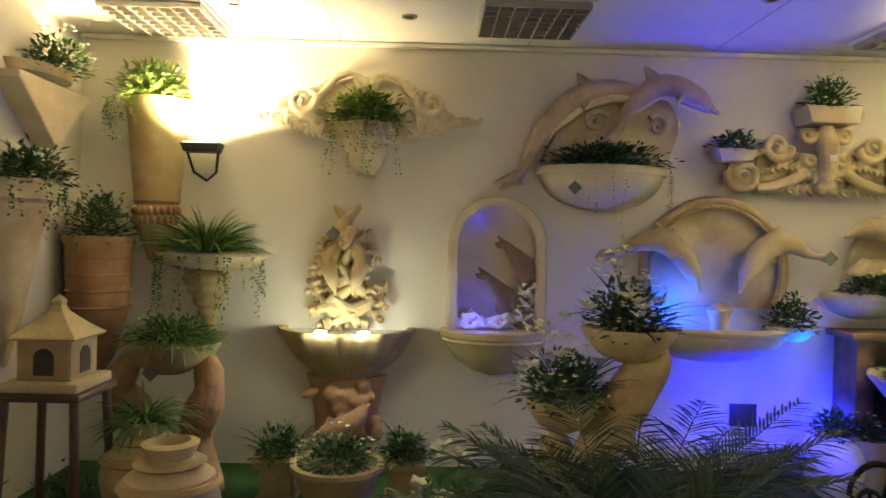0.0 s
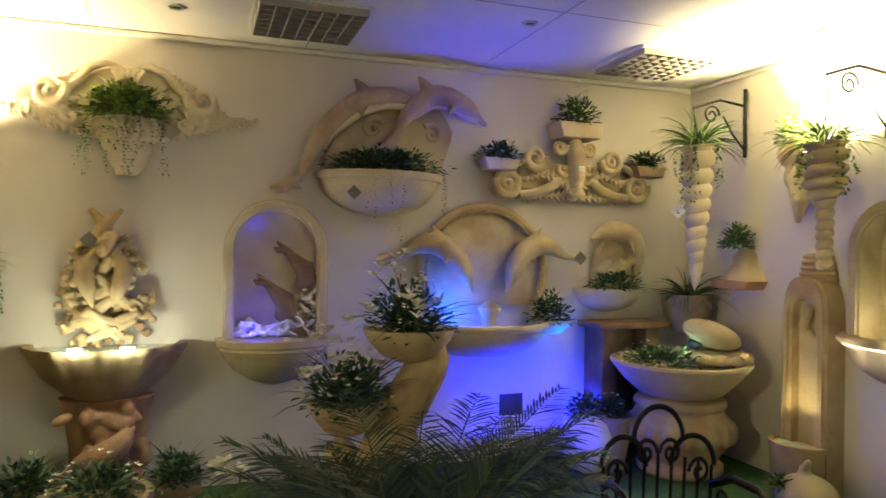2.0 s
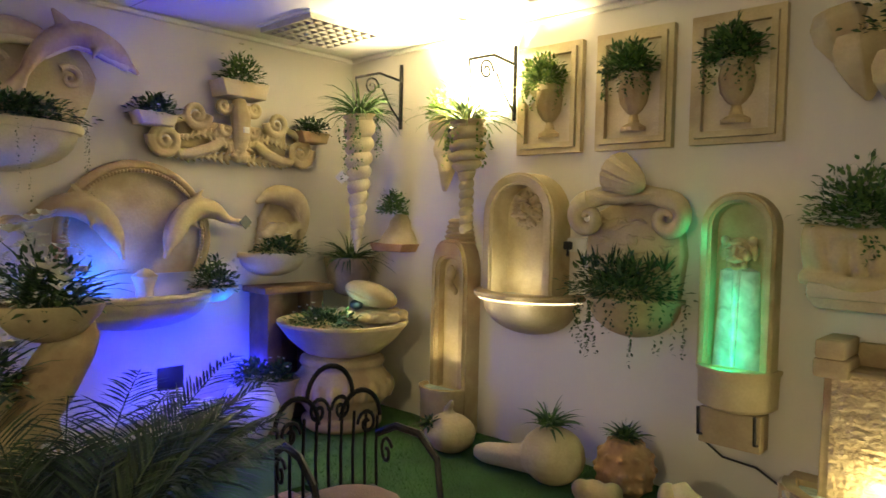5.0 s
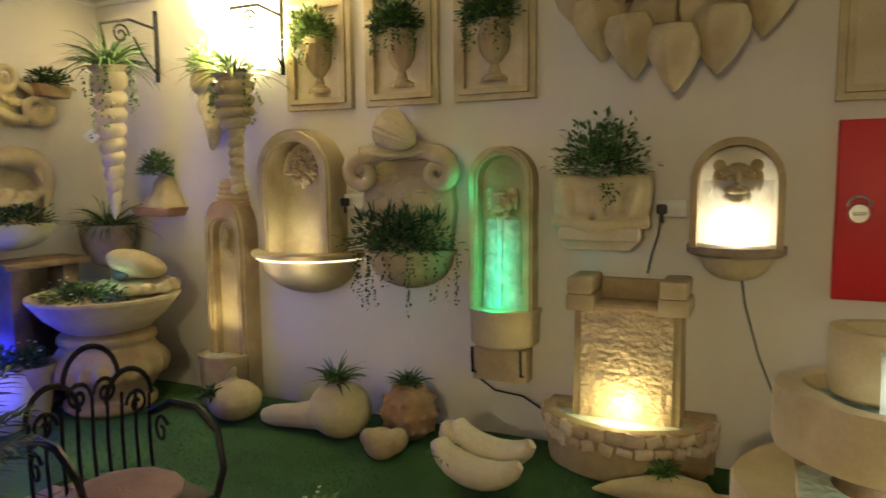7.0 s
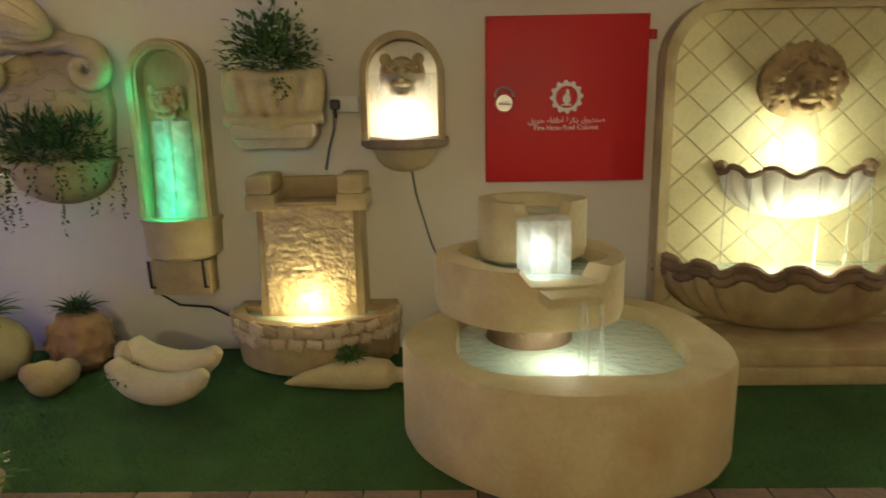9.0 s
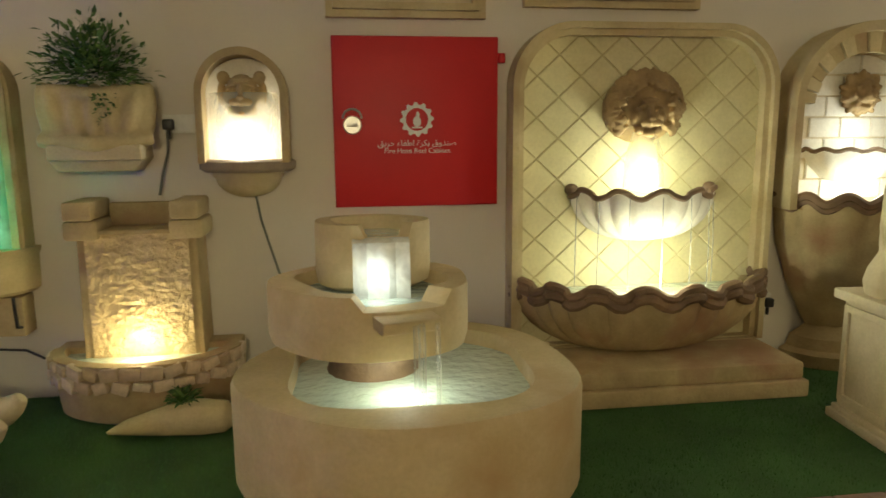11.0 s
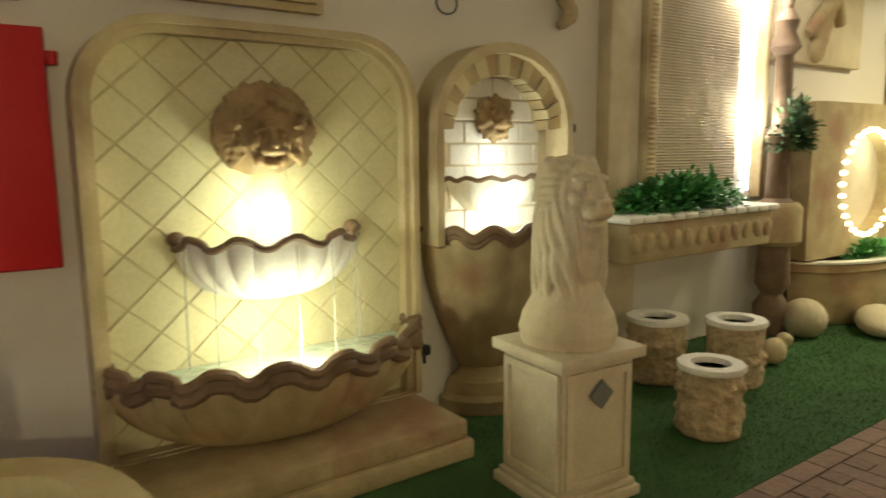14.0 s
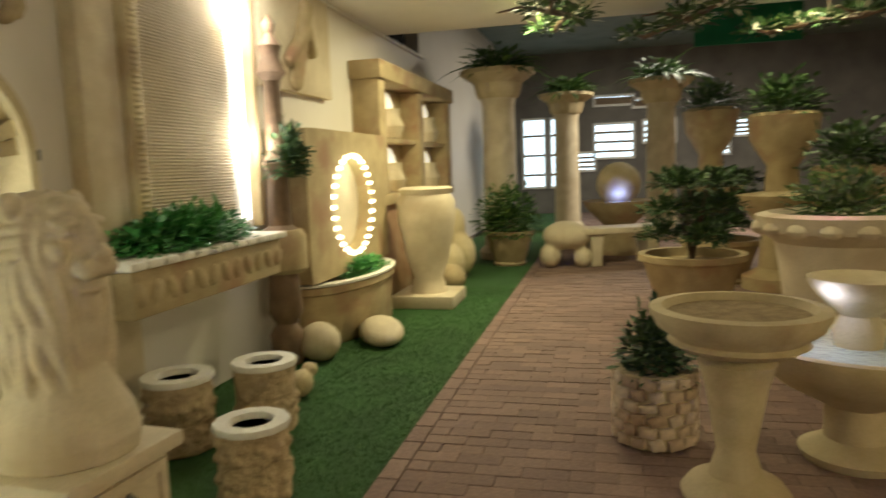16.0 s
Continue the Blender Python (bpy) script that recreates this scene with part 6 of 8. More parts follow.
# ---- foreground: dolphin stand with lilies, palm, iron chair ----
t = thing("dolphin_stand", pose(1.5, -2.75, 0, 0, 0, 90), "tan stone dolphin stand carrying two flower bowls", "planter")
bm = bmesh.new()
dolphin(bm, [(-0.25, 0, 0.1), (-0.2, 0, 0.35), (-0.1, 0, 0.6), (0.03, 0, 0.82), (0.13, 0, 0.98), (0.18, 0, 1.08)], 0.11, 0.14, (0.8, 0, -0.5))
part("dolphin", bm, tan, t, voxel=0.014)
bm = bmesh.new()
dolphin(bm, [(-0.1, 0.1, 0.05), (-0.2, 0.1, 0.3), (-0.26, 0.08, 0.5), (-0.28, 0.05, 0.66)], 0.1, 0.1, (-0.8, 0, 0.3))
part("dolphin", bm, tan, t, voxel=0.014)
bm = bmesh.new()
lathe(bm, [(0.3, 0.0), (0.28, 0.06), (0.2, 0.1), (0.14, 0.2)], 20, 0, 360, 1, 1, (-0.15, 0.04, 0))
part("stand_foot", bm, tan, t)
for bx_, bz_, r_ in ((0.02, 0.97, 0.2), (-0.26, 0.66, 0.17)):
    bm = bmesh.new()
    lathe(bm, [(0.05, 0), (0.12, 0.03), (0.18, 0.1), (0.2, 0.15), (0.18, 0.15), (0.001, 0.12)], 26, 0, 360, r_ / 0.2, r_ / 0.2, (bx_, 0, bz_), 10, 0.05)
    part("bowl", bm, cream, t)
for yy, zz, sd in ((-2.73, 1.1, 81), (-3.01, 0.8, 82)):
    ob = flowers(pose(1.5, yy, zz), 0.2, 0.26, 520, leaf_dark, "white lilies and tiny flowers over dark leaves", sd, 110, 0.016, 50)
    g = Leaves(sd + 900)
    g.blossoms((0, 0, 0.08), (0.2, 0.2, 0.28), 16, 0.05)
    g.done("lily", petal, None, "large white lily blossoms", "", ob)


def frond(g, base, direction, length, rise):
    d = Vector(direction).normalized()
    d.z = rise
    d.normalize()
    p = Vector(base)
    n = 30
    for i in range(n):
        f = i / n
        d = (d + Vector((0, 0, -0.04))).normalized()
        q = p + d * length / n
        g.leaf(p, d, length / n * 1.2, 0.008, 0.0)
        side = d.cross(Vector((0, 0, 1))).normalized()
        ll = 0.24 * math.sin(math.pi * min(1, 0.15 + f * 0.85)) + 0.04
        for s in (-1, 1):
            for e_ in range(2):
                g.leaf(p.lerp(q, e_ / 2), side * s + d * 0.8 + Vector((0, 0, g.rng.uniform(-0.1, 0.25))), ll * g.rng.uniform(0.8, 1.1), 0.009, 0.14, 3)
        p = q


t = thing("palm_plant", pose(2.45, -3.0, 0), "potted areca palm with feathery dark green fronds", "plant")
bm = bmesh.new()
lathe(bm, [(0.13, 0), (0.15, 0.02), (0.19, 0.28), (0.21, 0.3), (0.21, 0.33), (0.18, 0.33), (0.001, 0.29)], 26)
part("pot", bm, tan, t)
g = Leaves(90)
for k in range(58):
    a = TAU * k / 58 + g.rng.uniform(-0.2, 0.2)
    frond(g, (0.03 * math.cos(a), 0.03 * math.sin(a), 0.3), (math.cos(a), math.sin(a), 0), g.rng.uniform(0.55, 0.95), g.rng.uniform(0.6, 3.0))
g.done("fronds", leaf_palm, None, "", "", t)
pot("garden_pot", pose(2.15, -3.5, 0), [(0.1, 0), (0.13, 0.05), (0.17, 0.4), (0.18, 0.46), (0.15, 0.46), (0.001, 0.42)], cream, "cream tall pot holding white callas")
ob = flowers(pose(2.15, -3.5, 0.46), 0.16, 0.26, 300, leaf_green, "white calla lilies with green leaves in pot", 91, 0, 0.02, 30)
g = Leaves(92)
g.blossoms((0, 0, 0.08), (0.15, 0.15, 0.24), 8, 0.05)
g.done("lily", petal, None, "large white lily blossoms", "", ob)

t = thing("iron_chair", pose(2.22, -1.93, 0, 0, 0, -12), "black wrought iron chair with scrolled back and armrests", "chair")
bm = bmesh.new()


def loop(y, z, r):
    return [(0, y + r * math.cos(a), z + r * math.sin(a)) for a in [math.pi * k / 12 for k in range(13)]]


for y, z, r in ((0, 0.74, 0.1), (-0.14, 0.66, 0.09), (0.14, 0.66, 0.09)):
    tube(bm, loop(y, z, r), 0.009, 7)
for y, k in ((-0.05, 1), (0.05, -1), (-0.17, 1), (0.17, -1)):
    tube(bm, [(0, q[0], q[2]) for q in spiral(y, 0.7 if abs(y) < 0.1 else 0.64, 0.045, 0.008, 1.4 * k, math.pi * (k < 0), 22)], 0.007, 6)
part("scrollwork", bm, iron, t)
for k in range(9):
    y = -0.22 + 0.055 * k
    bm = bmesh.new()
    tube(bm, [(0, y, 0.42), (-0.01, y, 0.55), (0, y, 0.66 + 0.05 * (1 - abs(k - 4) / 4))], 0.007, 6)
    part("back_rod", bm, iron, t)
bm = bmesh.new()
box(bm, -0.02, 0.42, -0.22, 0.22, 0.41, 0.43, 0.008)
part("seat", bm, iron, t)
bm = bmesh.new()
ell(bm, (0.2, 0, 0.45), (0.2, 0.2, 0.03))
part("cushion", bm, grained("pink_cloth", (0.35, 0.22, 0.22), (0.45, 0.3, 0.28), 8, 120, 0.4, 0.9), t, "dusty pink seat cushion")
for k in (-1, 1):
    bm = bmesh.new()
    tube(bm, [(0, 0.22 * k, 0.6), (0.12, 0.24 * k, 0.645), (0.28, 0.25 * k, 0.65), (0.4, 0.25 * k, 0.6), (0.44, 0.24 * k, 0.5), (0.42, 0.22 * k, 0.42)], 0.013, 7)
    tube(bm, spiral(0.06, 0.55, 0.05, 0.01, 1.2, 0.5, 18, 0.23 * k), 0.007, 6)
    part("armrest", bm, iron, t)
for x in (0.0, 0.4):
    for k in (-1, 1):
        bm = bmesh.new()
        tube(bm, [(x, 0.21 * k, 0.42), (x + 0.01, 0.22 * k, 0.2), (x + (0.04 if x else -0.05), 0.23 * k, 0.005)], 0.011, 7)
        part("leg", bm, iron, t)
t.matrix_world = pose(2.5, -2.14, 0, 0, 0, -12) @ Matrix.Diagonal((0.88, 0.88, 1.13, 1))
flowers(pose(2.95, -1.55, 0.12), 0.14, 0.16, 200, leaf_green, "small flowering plant standing on the turf", 93, 22, 0.012)
pot("garden_pot", pose(2.95, -1.55, 0), [(0.08, 0), (0.12, 0.12), (0.1, 0.12), (0.001, 0.1)], tan, "low tan pot on the turf")

# ---- the left end ----
t = thing("wall_planter", on_a(-5.0, 0), "pale half-round wall shelf planter on carved bracket", "planter")
half_bowl(t, "bowl", 0.34, 0.12, 1.36, 0.8, pale)
bm = bmesh.new()
for k in range(5):
    ell(bm, (0, -0.1 + 0.015 * k, 1.2 - 0.07 * k), (0.16 - 0.028 * k, 0.12 - 0.015 * k, 0.06))
part("bracket", bm, tan, t, voxel=0.012)
g = Leaves(101)
g.blades((0, -0.14, 1.37), (0.3, 0.2), 320, 0.32, 0.016, 1.1, 0.3)
g.vines((0, -0.03, 1.36), (0.34, 0.27), 34, 0.45)
g.done("grass_plant", leaf_green, on_a(-5.0, 0), "dense grassy plant spilling over the wall shelf", "plant")
t = thing("cone_planter", on_a(-5.36, 0), "tall tan tapered wall planter with carved foot band", "planter")
bm = bmesh.new()
lathe(bm, [(0.05, 1.3), (0.1, 1.45), (0.14, 1.52), (0.13, 1.66), (0.15, 1.68), (0.145, 1.72), (0.19, 2.2), (0.21, 2.3), (0.22, 2.33), (0.19, 2.33), (0.001, 2.28)], 30, 180, 360, 1, 0.8)
part("cone", bm, tan, t)
bm = bmesh.new()
for r in range(2):
    for k in range(11):
        a = math.pi + math.pi * (k + 0.5 * r) / 11
        ell(bm, (0.14 * math.cos(a), 0.115 * math.sin(a), 1.56 + 0.06 * r), (0.022, 0.02, 0.03), (0, 0, 0), 7)
part("leaf_band", bm, terracotta, t)
g = Leaves(102)
g.bush((0, -0.1, 2.34), (0.23, 0.18, 0.26), 500, 0.08, 0.022)
g.vines((-0.08, -0.05, 2.33), (0.22, 0.18), 22, 0.3, 0.026, 150, 270)
g.done("trailing_plant", leaf_lime_lit, on_a(-5.36, 0), "floodlit lime green plant trailing from tall planter", "plant")
t = thing("corner_planter", pose(0.2, -5.63, 0), "dark terracotta egg-shaped wall planter in the corner", "planter")
bm = bmesh.new()
lathe(bm, [(0.04, 0.62), (0.1, 0.72), (0.16, 0.95), (0.19, 1.2), (0.195, 1.4), (0.21, 1.42), (0.21, 1.45), (0.17, 1.45), (0.001, 1.4)], 30)
part("body", bm, terracotta, t)
bm = bmesh.new()
for z in (1.02, 1.12, 1.22, 1.32):
    lathe(bm, [(0.18, z - 0.01), (0.2, z), (0.18, z + 0.01)], 30)
part("rings", bm, terracotta, t)
flowers(pose(0.2, -5.63, 1.44), 0.2, 0.36, 520, leaf_dark, "dark broad-leaved plant in the corner planter", 103, 0)
t = thing("wall_planter", on_c(0.55, 0), "pale triangular wall planter with a clay dish", "planter")
bm = bmesh.new()
prism(bm, [(-0.36, 2.26), (0.0, 1.94), (0.36, 2.26), (0.36, 2.3), (-0.36, 2.3)], -0.14, -0.001, 0.01)
part("body", bm, pale, t)
bm = bmesh.new()
lathe(bm, [(0.12, 2.3), (0.25, 2.33), (0.28, 2.38), (0.25, 2.38), (0.001, 2.34)], 28, 180, 360, 1, 0.7)
part("dish", bm, cream, t)
flowers(on_c(0.55, 2.37, 0.12), 0.2, 0.26, 400, leaf_green, "green plant with pale blooms in triangular planter", 104, 26, 0.018)
t = thing("cone_planter", on_c(0.78, 0), "tall cream cone wall planter with a clay dish", "planter")
bm = bmesh.new()
lathe(bm, [(0.02, 0.75), (0.1, 1.0), (0.22, 1.5), (0.26, 1.62), (0.3, 1.64), (0.3, 1.74), (0.26, 1.74), (0.001, 1.7)], 30, 180, 360, 1, 0.75)
part("cone", bm, cream, t)
g = Leaves(105)
g.bush((0, -0.12, 1.74), (0.33, 0.2, 0.24), 600, 0.06, 0.022)
g.vines((0, -0.04, 1.74), (0.3, 0.22), 22, 0.32)
g.done("trailing_plant", leaf_dark, on_c(0.78, 0), "dark green plant trailing from tall cone planter", "plant")

t = thing("mermaid_planter", pose(0.5, -5.07, 0), "terracotta sculpted stand with a planted bowl", "planter")
bm = bmesh.new()
for sx, ph in ((-1, 0), (1, 1.4)):
    tube(bm, [(0.05 + 0.05 * math.sin(k * 0.9 + ph), sx * (0.2 + 0.05 * math.cos(k * 0.8)), 0.02 + 0.075 * k) for k in range(11)], [0.1, 0.1, 0.095, 0.09, 0.09, 0.1, 0.11, 0.1, 0.08, 0.085, 0.06], 12)
for k in range(5):
    ell(bm, (0.1, -0.15 + 0.075 * k, 0.12 + 0.1 * (k % 2)), (0.1, 0.08, 0.12))
part("stand", bm, terracotta, t, voxel=0.014)
bm = bmesh.new()
lathe(bm, [(0.08, 0.68), (0.2, 0.74), (0.27, 0.83), (0.28, 0.86), (0.25, 0.86), (0.001, 0.82)], 30)
part("bowl", bm, tan, t)
bm = bmesh.new()
prism(bm, [(-0.05, 0), (0, -0.05), (0.05, 0), (0, 0.05)], -0.004, 0)
tagged(part("price_card", bm, label_card), "grey diamond card on the terracotta stand", "card").matrix_world = on_a(-5.1, 0.72, 0.72)
g = Leaves(106)
g.blades((0, 0, 0.86), (0.26, 0.26), 260, 0.26, 0.016, 1.0, 0.35)
g.bush((0, 0, 0.86), (0.3, 0.3, 0.2), 500, 0.05, 0.02)
g.done("grass_plant", leaf_green, pose(0.5, -5.07, 0), "bushy fern-like plant in the terracotta bowl", "plant")

jar_prof = [(0.1, 0), (0.14, 0.03), (0.21, 0.18), (0.23, 0.28), (0.2, 0.38), (0.12, 0.43), (0.1, 0.45), (0.12, 0.48), (0.13, 0.5), (0.09, 0.51), (0.08, 0.46), (0.001, 0.45)]
for jx, jy, k, nm in ((1.5, -4.7, 1.16, 0), (1.08, -4.98, 1.1, 1)):
    t = thing("stone_jar", pose(jx, jy, 0), "round-bellied cream stone jar with banded neck", "jar", "stone jars")
    bm = bmesh.new()
    lathe(bm, [(r * k * 0.8, z * k) for r, z in jar_prof], 34)
    part("body", bm, cream, t)
    bm = bmesh.new()
    lathe(bm, [(0.168 * k, 0.34 * k), (0.188 * k, 0.35 * k), (0.172 * k, 0.37 * k)], 34)
    lathe(bm, [(0.12 * k, 0.42 * k), (0.132 * k, 0.43 * k), (0.112 * k, 0.44 * k)], 34)
    part("band", bm, tan, t)
g = Leaves(107)
g.blades((0, 0, 0), (0.09, 0.09), 150, 0.3, 0.016, 1.0, 0.36)
g.done("grass_plant", leaf_green, pose(1.08, -4.98, 0.54), "arching grassy plant in a stone jar", "plant")

t = thing("stone_lantern", pose(1.3, -5.29, 0.07), "pale stone lantern house with a peaked roof", "lantern")
bm = bmesh.new()
lathe(bm, [(0.2, 0.925), (0.21, 0.935), (0.12, 0.99), (0.05, 1.04), (0.03, 1.07), (0.035, 1.09), (0.001, 1.12)], 4, 45, 405)
part("roof", bm, cream, t, smooth=False)
bm = bmesh.new()
box(bm, -0.12, 0.12, -0.12, 0.12, 0.745, 0.925, 0.008)
part("chamber", bm, tan, t)
# Dark plates on the solid chamber paint the shade of arched openings.
for a in range(4):
    bm = bmesh.new()
    prism(bm, arch(0.09, 0.77, 0.89, 10), -0.124, -0.121)
    bmesh.ops.transform(bm, matrix=pose(0, 0, 0, 0, 0, 90 * a), verts=bm.verts)
    part("opening", bm, dark_gap, t, "dark arched plate for the shade of an opening")
bm = bmesh.new()
box(bm, -0.17, 0.17, -0.17, 0.17, 0.7, 0.745, 0.01)
part("base", bm, cream, t)
t = thing("wooden_stool", pose(1.3, -5.29, 0), "dark wooden stool under the stone lantern", "stool")
bm = bmesh.new()
box(bm, -0.19, 0.19, -0.19, 0.19, 0.735, 0.77, 0.008)
part("seat", bm, wood, t)
for sx in (-1, 1):
    for sy in (-1, 1):
        bm = bmesh.new()
        tube(bm, [(0.15 * sx, 0.15 * sy, 0.74), (0.18 * sx, 0.18 * sy, 0.003)], 0.02, 8)
        part("leg", bm, wood, t)
flowers(pose(1.0, -5.4, 0), 0.25, 0.35, 420, leaf_dark, "dark leafy plant low in the corner", 108, 14)
flowers(pose(1.75, -5.5, 0.3), 0.2, 0.3, 360, leaf_dark, "dark leafy plant in a clay pot", 109, 0)
pot("clay_pot", pose(1.75, -5.5, 0), bowl_prof(0.18, 0.32, 0.6), terracotta, "plain terracotta pot near the stool")

# ---- the far end of the walk ----
t = thing("water_wall", on_b(9.16, 0), "tall ribbed water wall lit white behind a planter", "fountain")
ribbed = grained("ribbed_stone", (0.55, 0.47, 0.33), (0.66, 0.57, 0.42), 5, 60, 0.4, 0.35)
bm = bmesh.new()
box(bm, -0.5, 0.68, -0.03, -0.001, 0.95, 2.72)
part("back_panel", bm, whitish, t)
bm = bmesh.new()
rows_ = 95
pr = []
for k in range(rows_):
    z = 0.98 + 1.7 * k / rows_
    pr += [(z, 0.045), (z + 0.009, 0.06)]
va = [[bm.verts.new((x, -y, z)) for x in (-0.46, 0.44)] for z, y in pr]
for a, b in zip(va, va[1:]):
    bm.faces.new((a[0], a[1], b[1], b[0]))
part("ribbed_face", bm, ribbed, t, "wet horizontally ribbed face", smooth=False)
bm = bmesh.new()
box(bm, 0.56, 0.62, -0.05, -0.032, 1.0, 2.68)
part("light_strip", bm, glowing("white_strip", (1, 0.98, 0.9), 7), t, "glowing white light strip")
for x0, x1, mt in ((-0.62, -0.5, cream), (-0.88, -0.62, pale), (0.68, 0.74, tan)):
    bm = bmesh.new()
    box(bm, x0, x1 - 0.002, -0.14 if mt is cream else -0.1, -0.001, 0.0 if mt is pale else 0.95, 2.72, 0.01)
    if mt is cream:
        for k in range(60):
            ell(bm, ((x0 + x1) / 2, -0.14, 0.98 + 0.029 * k), (0.04, 0.012, 0.011), (0, 0, 0), 7)
    part("pilaster", bm, mt, t)
bm = bmesh.new()
box(bm, -1.02, 0.36, -0.38, -0.001, 0.68, 0.9, 0.015)
for k in range(12):
    ell(bm, (-0.98 + 0.118 * k, -0.38, 0.79), (0.045, 0.016, 0.06), (0, 30 if k % 2 else -30, 0), 8)
part("planter_box", bm, tan, t, "carved tan planter trough")
bm = bmesh.new()
for k in range(12):
    box(bm, -1.07 + 0.122 * k, -0.955 + 0.122 * k, -0.42, -0.001, 0.9, 0.94, 0.014)
part("sill", bm, whitish, t, "pale pebbled sill")
g = Leaves(201)
g.bush((-0.2, -0.22, 0.94), (0.64, 0.18, 0.24), 1900, 0.07, 0.035)
g.done("leafy_plant", leaf_bright, on_b(9.0, 0), "bright green leafy plants along the water wall", "plant")
lamp("strip_lamp", (9.72, -0.2, 1.5), 11, (1, 0.97, 0.88), 0.1)
lamp("strip_lamp", (9.66, -0.2, 2.3), 18, (1, 0.97, 0.88), 0.1)
t = thing("wall_ornament", on_b(7.95, 0), "carved ochre stone garland high on the wall", "ornament")
bm = bmesh.new()
gr = random.Random(21)
for k in range(26):
    ell(bm, (0.05 * math.sin(k * 0.7), -0.06, 1.95 + 0.027 * k), (0.05, 0.045, 0.03), (0, gr.uniform(-40, 40), 0), 8)
part("garland", bm, tan, t, voxel=0.012)

t = thing("totem_column", pose(9.86, -0.22, 0), "dark carved wooden totem column with climbing leaves", "column")
bm = bmesh.new()
prof = [(0.1, 0.0), (0.12, 0.2), (0.07, 0.28), (0.12, 0.36), (0.1, 0.62), (0.14, 0.66), (0.14, 0.9), (0.08, 0.95), (0.07, 1.3), (0.1, 1.36), (0.06, 1.42), (0.055, 1.9), (0.1, 1.95), (0.06, 2.05), (0.08, 2.12), (0.03, 2.2), (0.045, 2.26), (0.001, 2.33)]
lathe(bm, prof, 20)
part("shaft", bm, brown, t)
bm = bmesh.new()
lathe(bm, [(0.145, 0.63), (0.17, 0.66), (0.17, 0.88), (0.14, 0.92)], 20)
part("drum", bm, tan, t)
g = Leaves(202)
g.bush((9.88, -0.3, 1.3), (0.16, 0.14, 0.4), 500, 0.07, 0.035)
g.done("climbing_plant", leaf_dark, pose(0, 0, 0), "dark climbing leaves round the totem column", "plant")

t = thing("relief_panel", on_b(10.65, 0), "tan stone panel with a worn carved figure", "relief")
bm = bmesh.new()
box(bm, -0.62, 0.62, -0.07, -0.001, 1.9, 2.7, 0.015)
part("slab", bm, pale, t)
bm = bmesh.new()
for k in range(7):
    ell(bm, (-0.12 + 0.04 * k, -0.09, 2.0 + 0.09 * k), (0.09, 0.05, 0.1), (0, 20, 0))
tube(bm, [(-0.25, -0.08, 2.1), (-0.1, -0.1, 2.25), (0.1, -0.1, 2.4), (0.22, -0.08, 2.2)], 0.05, 8)
part("carving", bm, tan, t, voxel=0.016)

t = thing("oval_fountain", on_b(10.98, 0), "brown stone fountain with oval niche ringed by lights", "fountain")
bm = bmesh.new()
n = 40
oo = [(0.88 * (1 if math.cos(TAU * k / n) > 0 else -1) * min(1, abs(math.cos(TAU * k / n)) * 1.4), 1.05 + 0.56 * (1 if math.sin(TAU * k / n) > 0 else -1) * min(1, abs(math.sin(TAU * k / n)) * 1.4)) for k in range(n)]
ii = [(0.44 * math.cos(TAU * k / n), 1.02 + 0.4 * math.sin(TAU * k / n)) for k in range(n)]
ring(bm, oo, ii, -0.32, -0.001)
part("slab", bm, tan, t, smooth=False)
bm = bmesh.new()
prism(bm, [(x * 1.05, 1.02 + (z - 1.02) * 1.05) for x, z in ii], -0.2, -0.18)
part("oval_back", bm, ribbed, t)
glow = glowing("bead_glow", (1, 0.9, 0.6), 6)
bm = bmesh.new()
ell(bm, (0, 0, 0), (0.03, 0.025, 0.018), (0, 0, 0), 8)
bead = part("light_bead", bm, glow, t)
for k in range(30):
    a = TAU * k / 30
    o = bead if k == 0 else bead.copy()
    if k:
        scene.collection.objects.link(o)
    o.location = (0.44 * math.cos(a), -0.33, 1.02 + 0.4 * math.sin(a))
bm = bmesh.new()
lathe(bm, [(0.42, 0), (0.44, 0.03), (0.44, 0.38), (0.47, 0.4), (0.47, 0.45), (0.4, 0.45), (0.001, 0.42)], 30, 180, 360, 1.75, 0.9, (0, -0.15, 0))
part("basin", bm, tan, t, "carved half-round basin")
bm = bmesh.new()
lathe(bm, [(0.46, 0.452), (0.48, 0.46), (0.48, 0.475), (0.4, 0.475)], 30, 180, 360, 1.75, 0.9, (0, -0.15, 0))
part("rim", bm, whitish, t)
g = Leaves(203)
g.bush((0.05, -0.38, 0.46), (0.45, 0.14, 0.14), 700, 0.06, 0.025)
g.done("leafy_plant", leaf_bright, on_b(10.98, 0), "bright green plants in the oval fountain basin", "plant")
lamp("oval_lamp", (11.1, -0.36, 1.28), 2.6, WHITE, 0.04)
lamp("oval_lamp", (10.98, -0.55, 0.75), 1.6, WARM, 0.04)

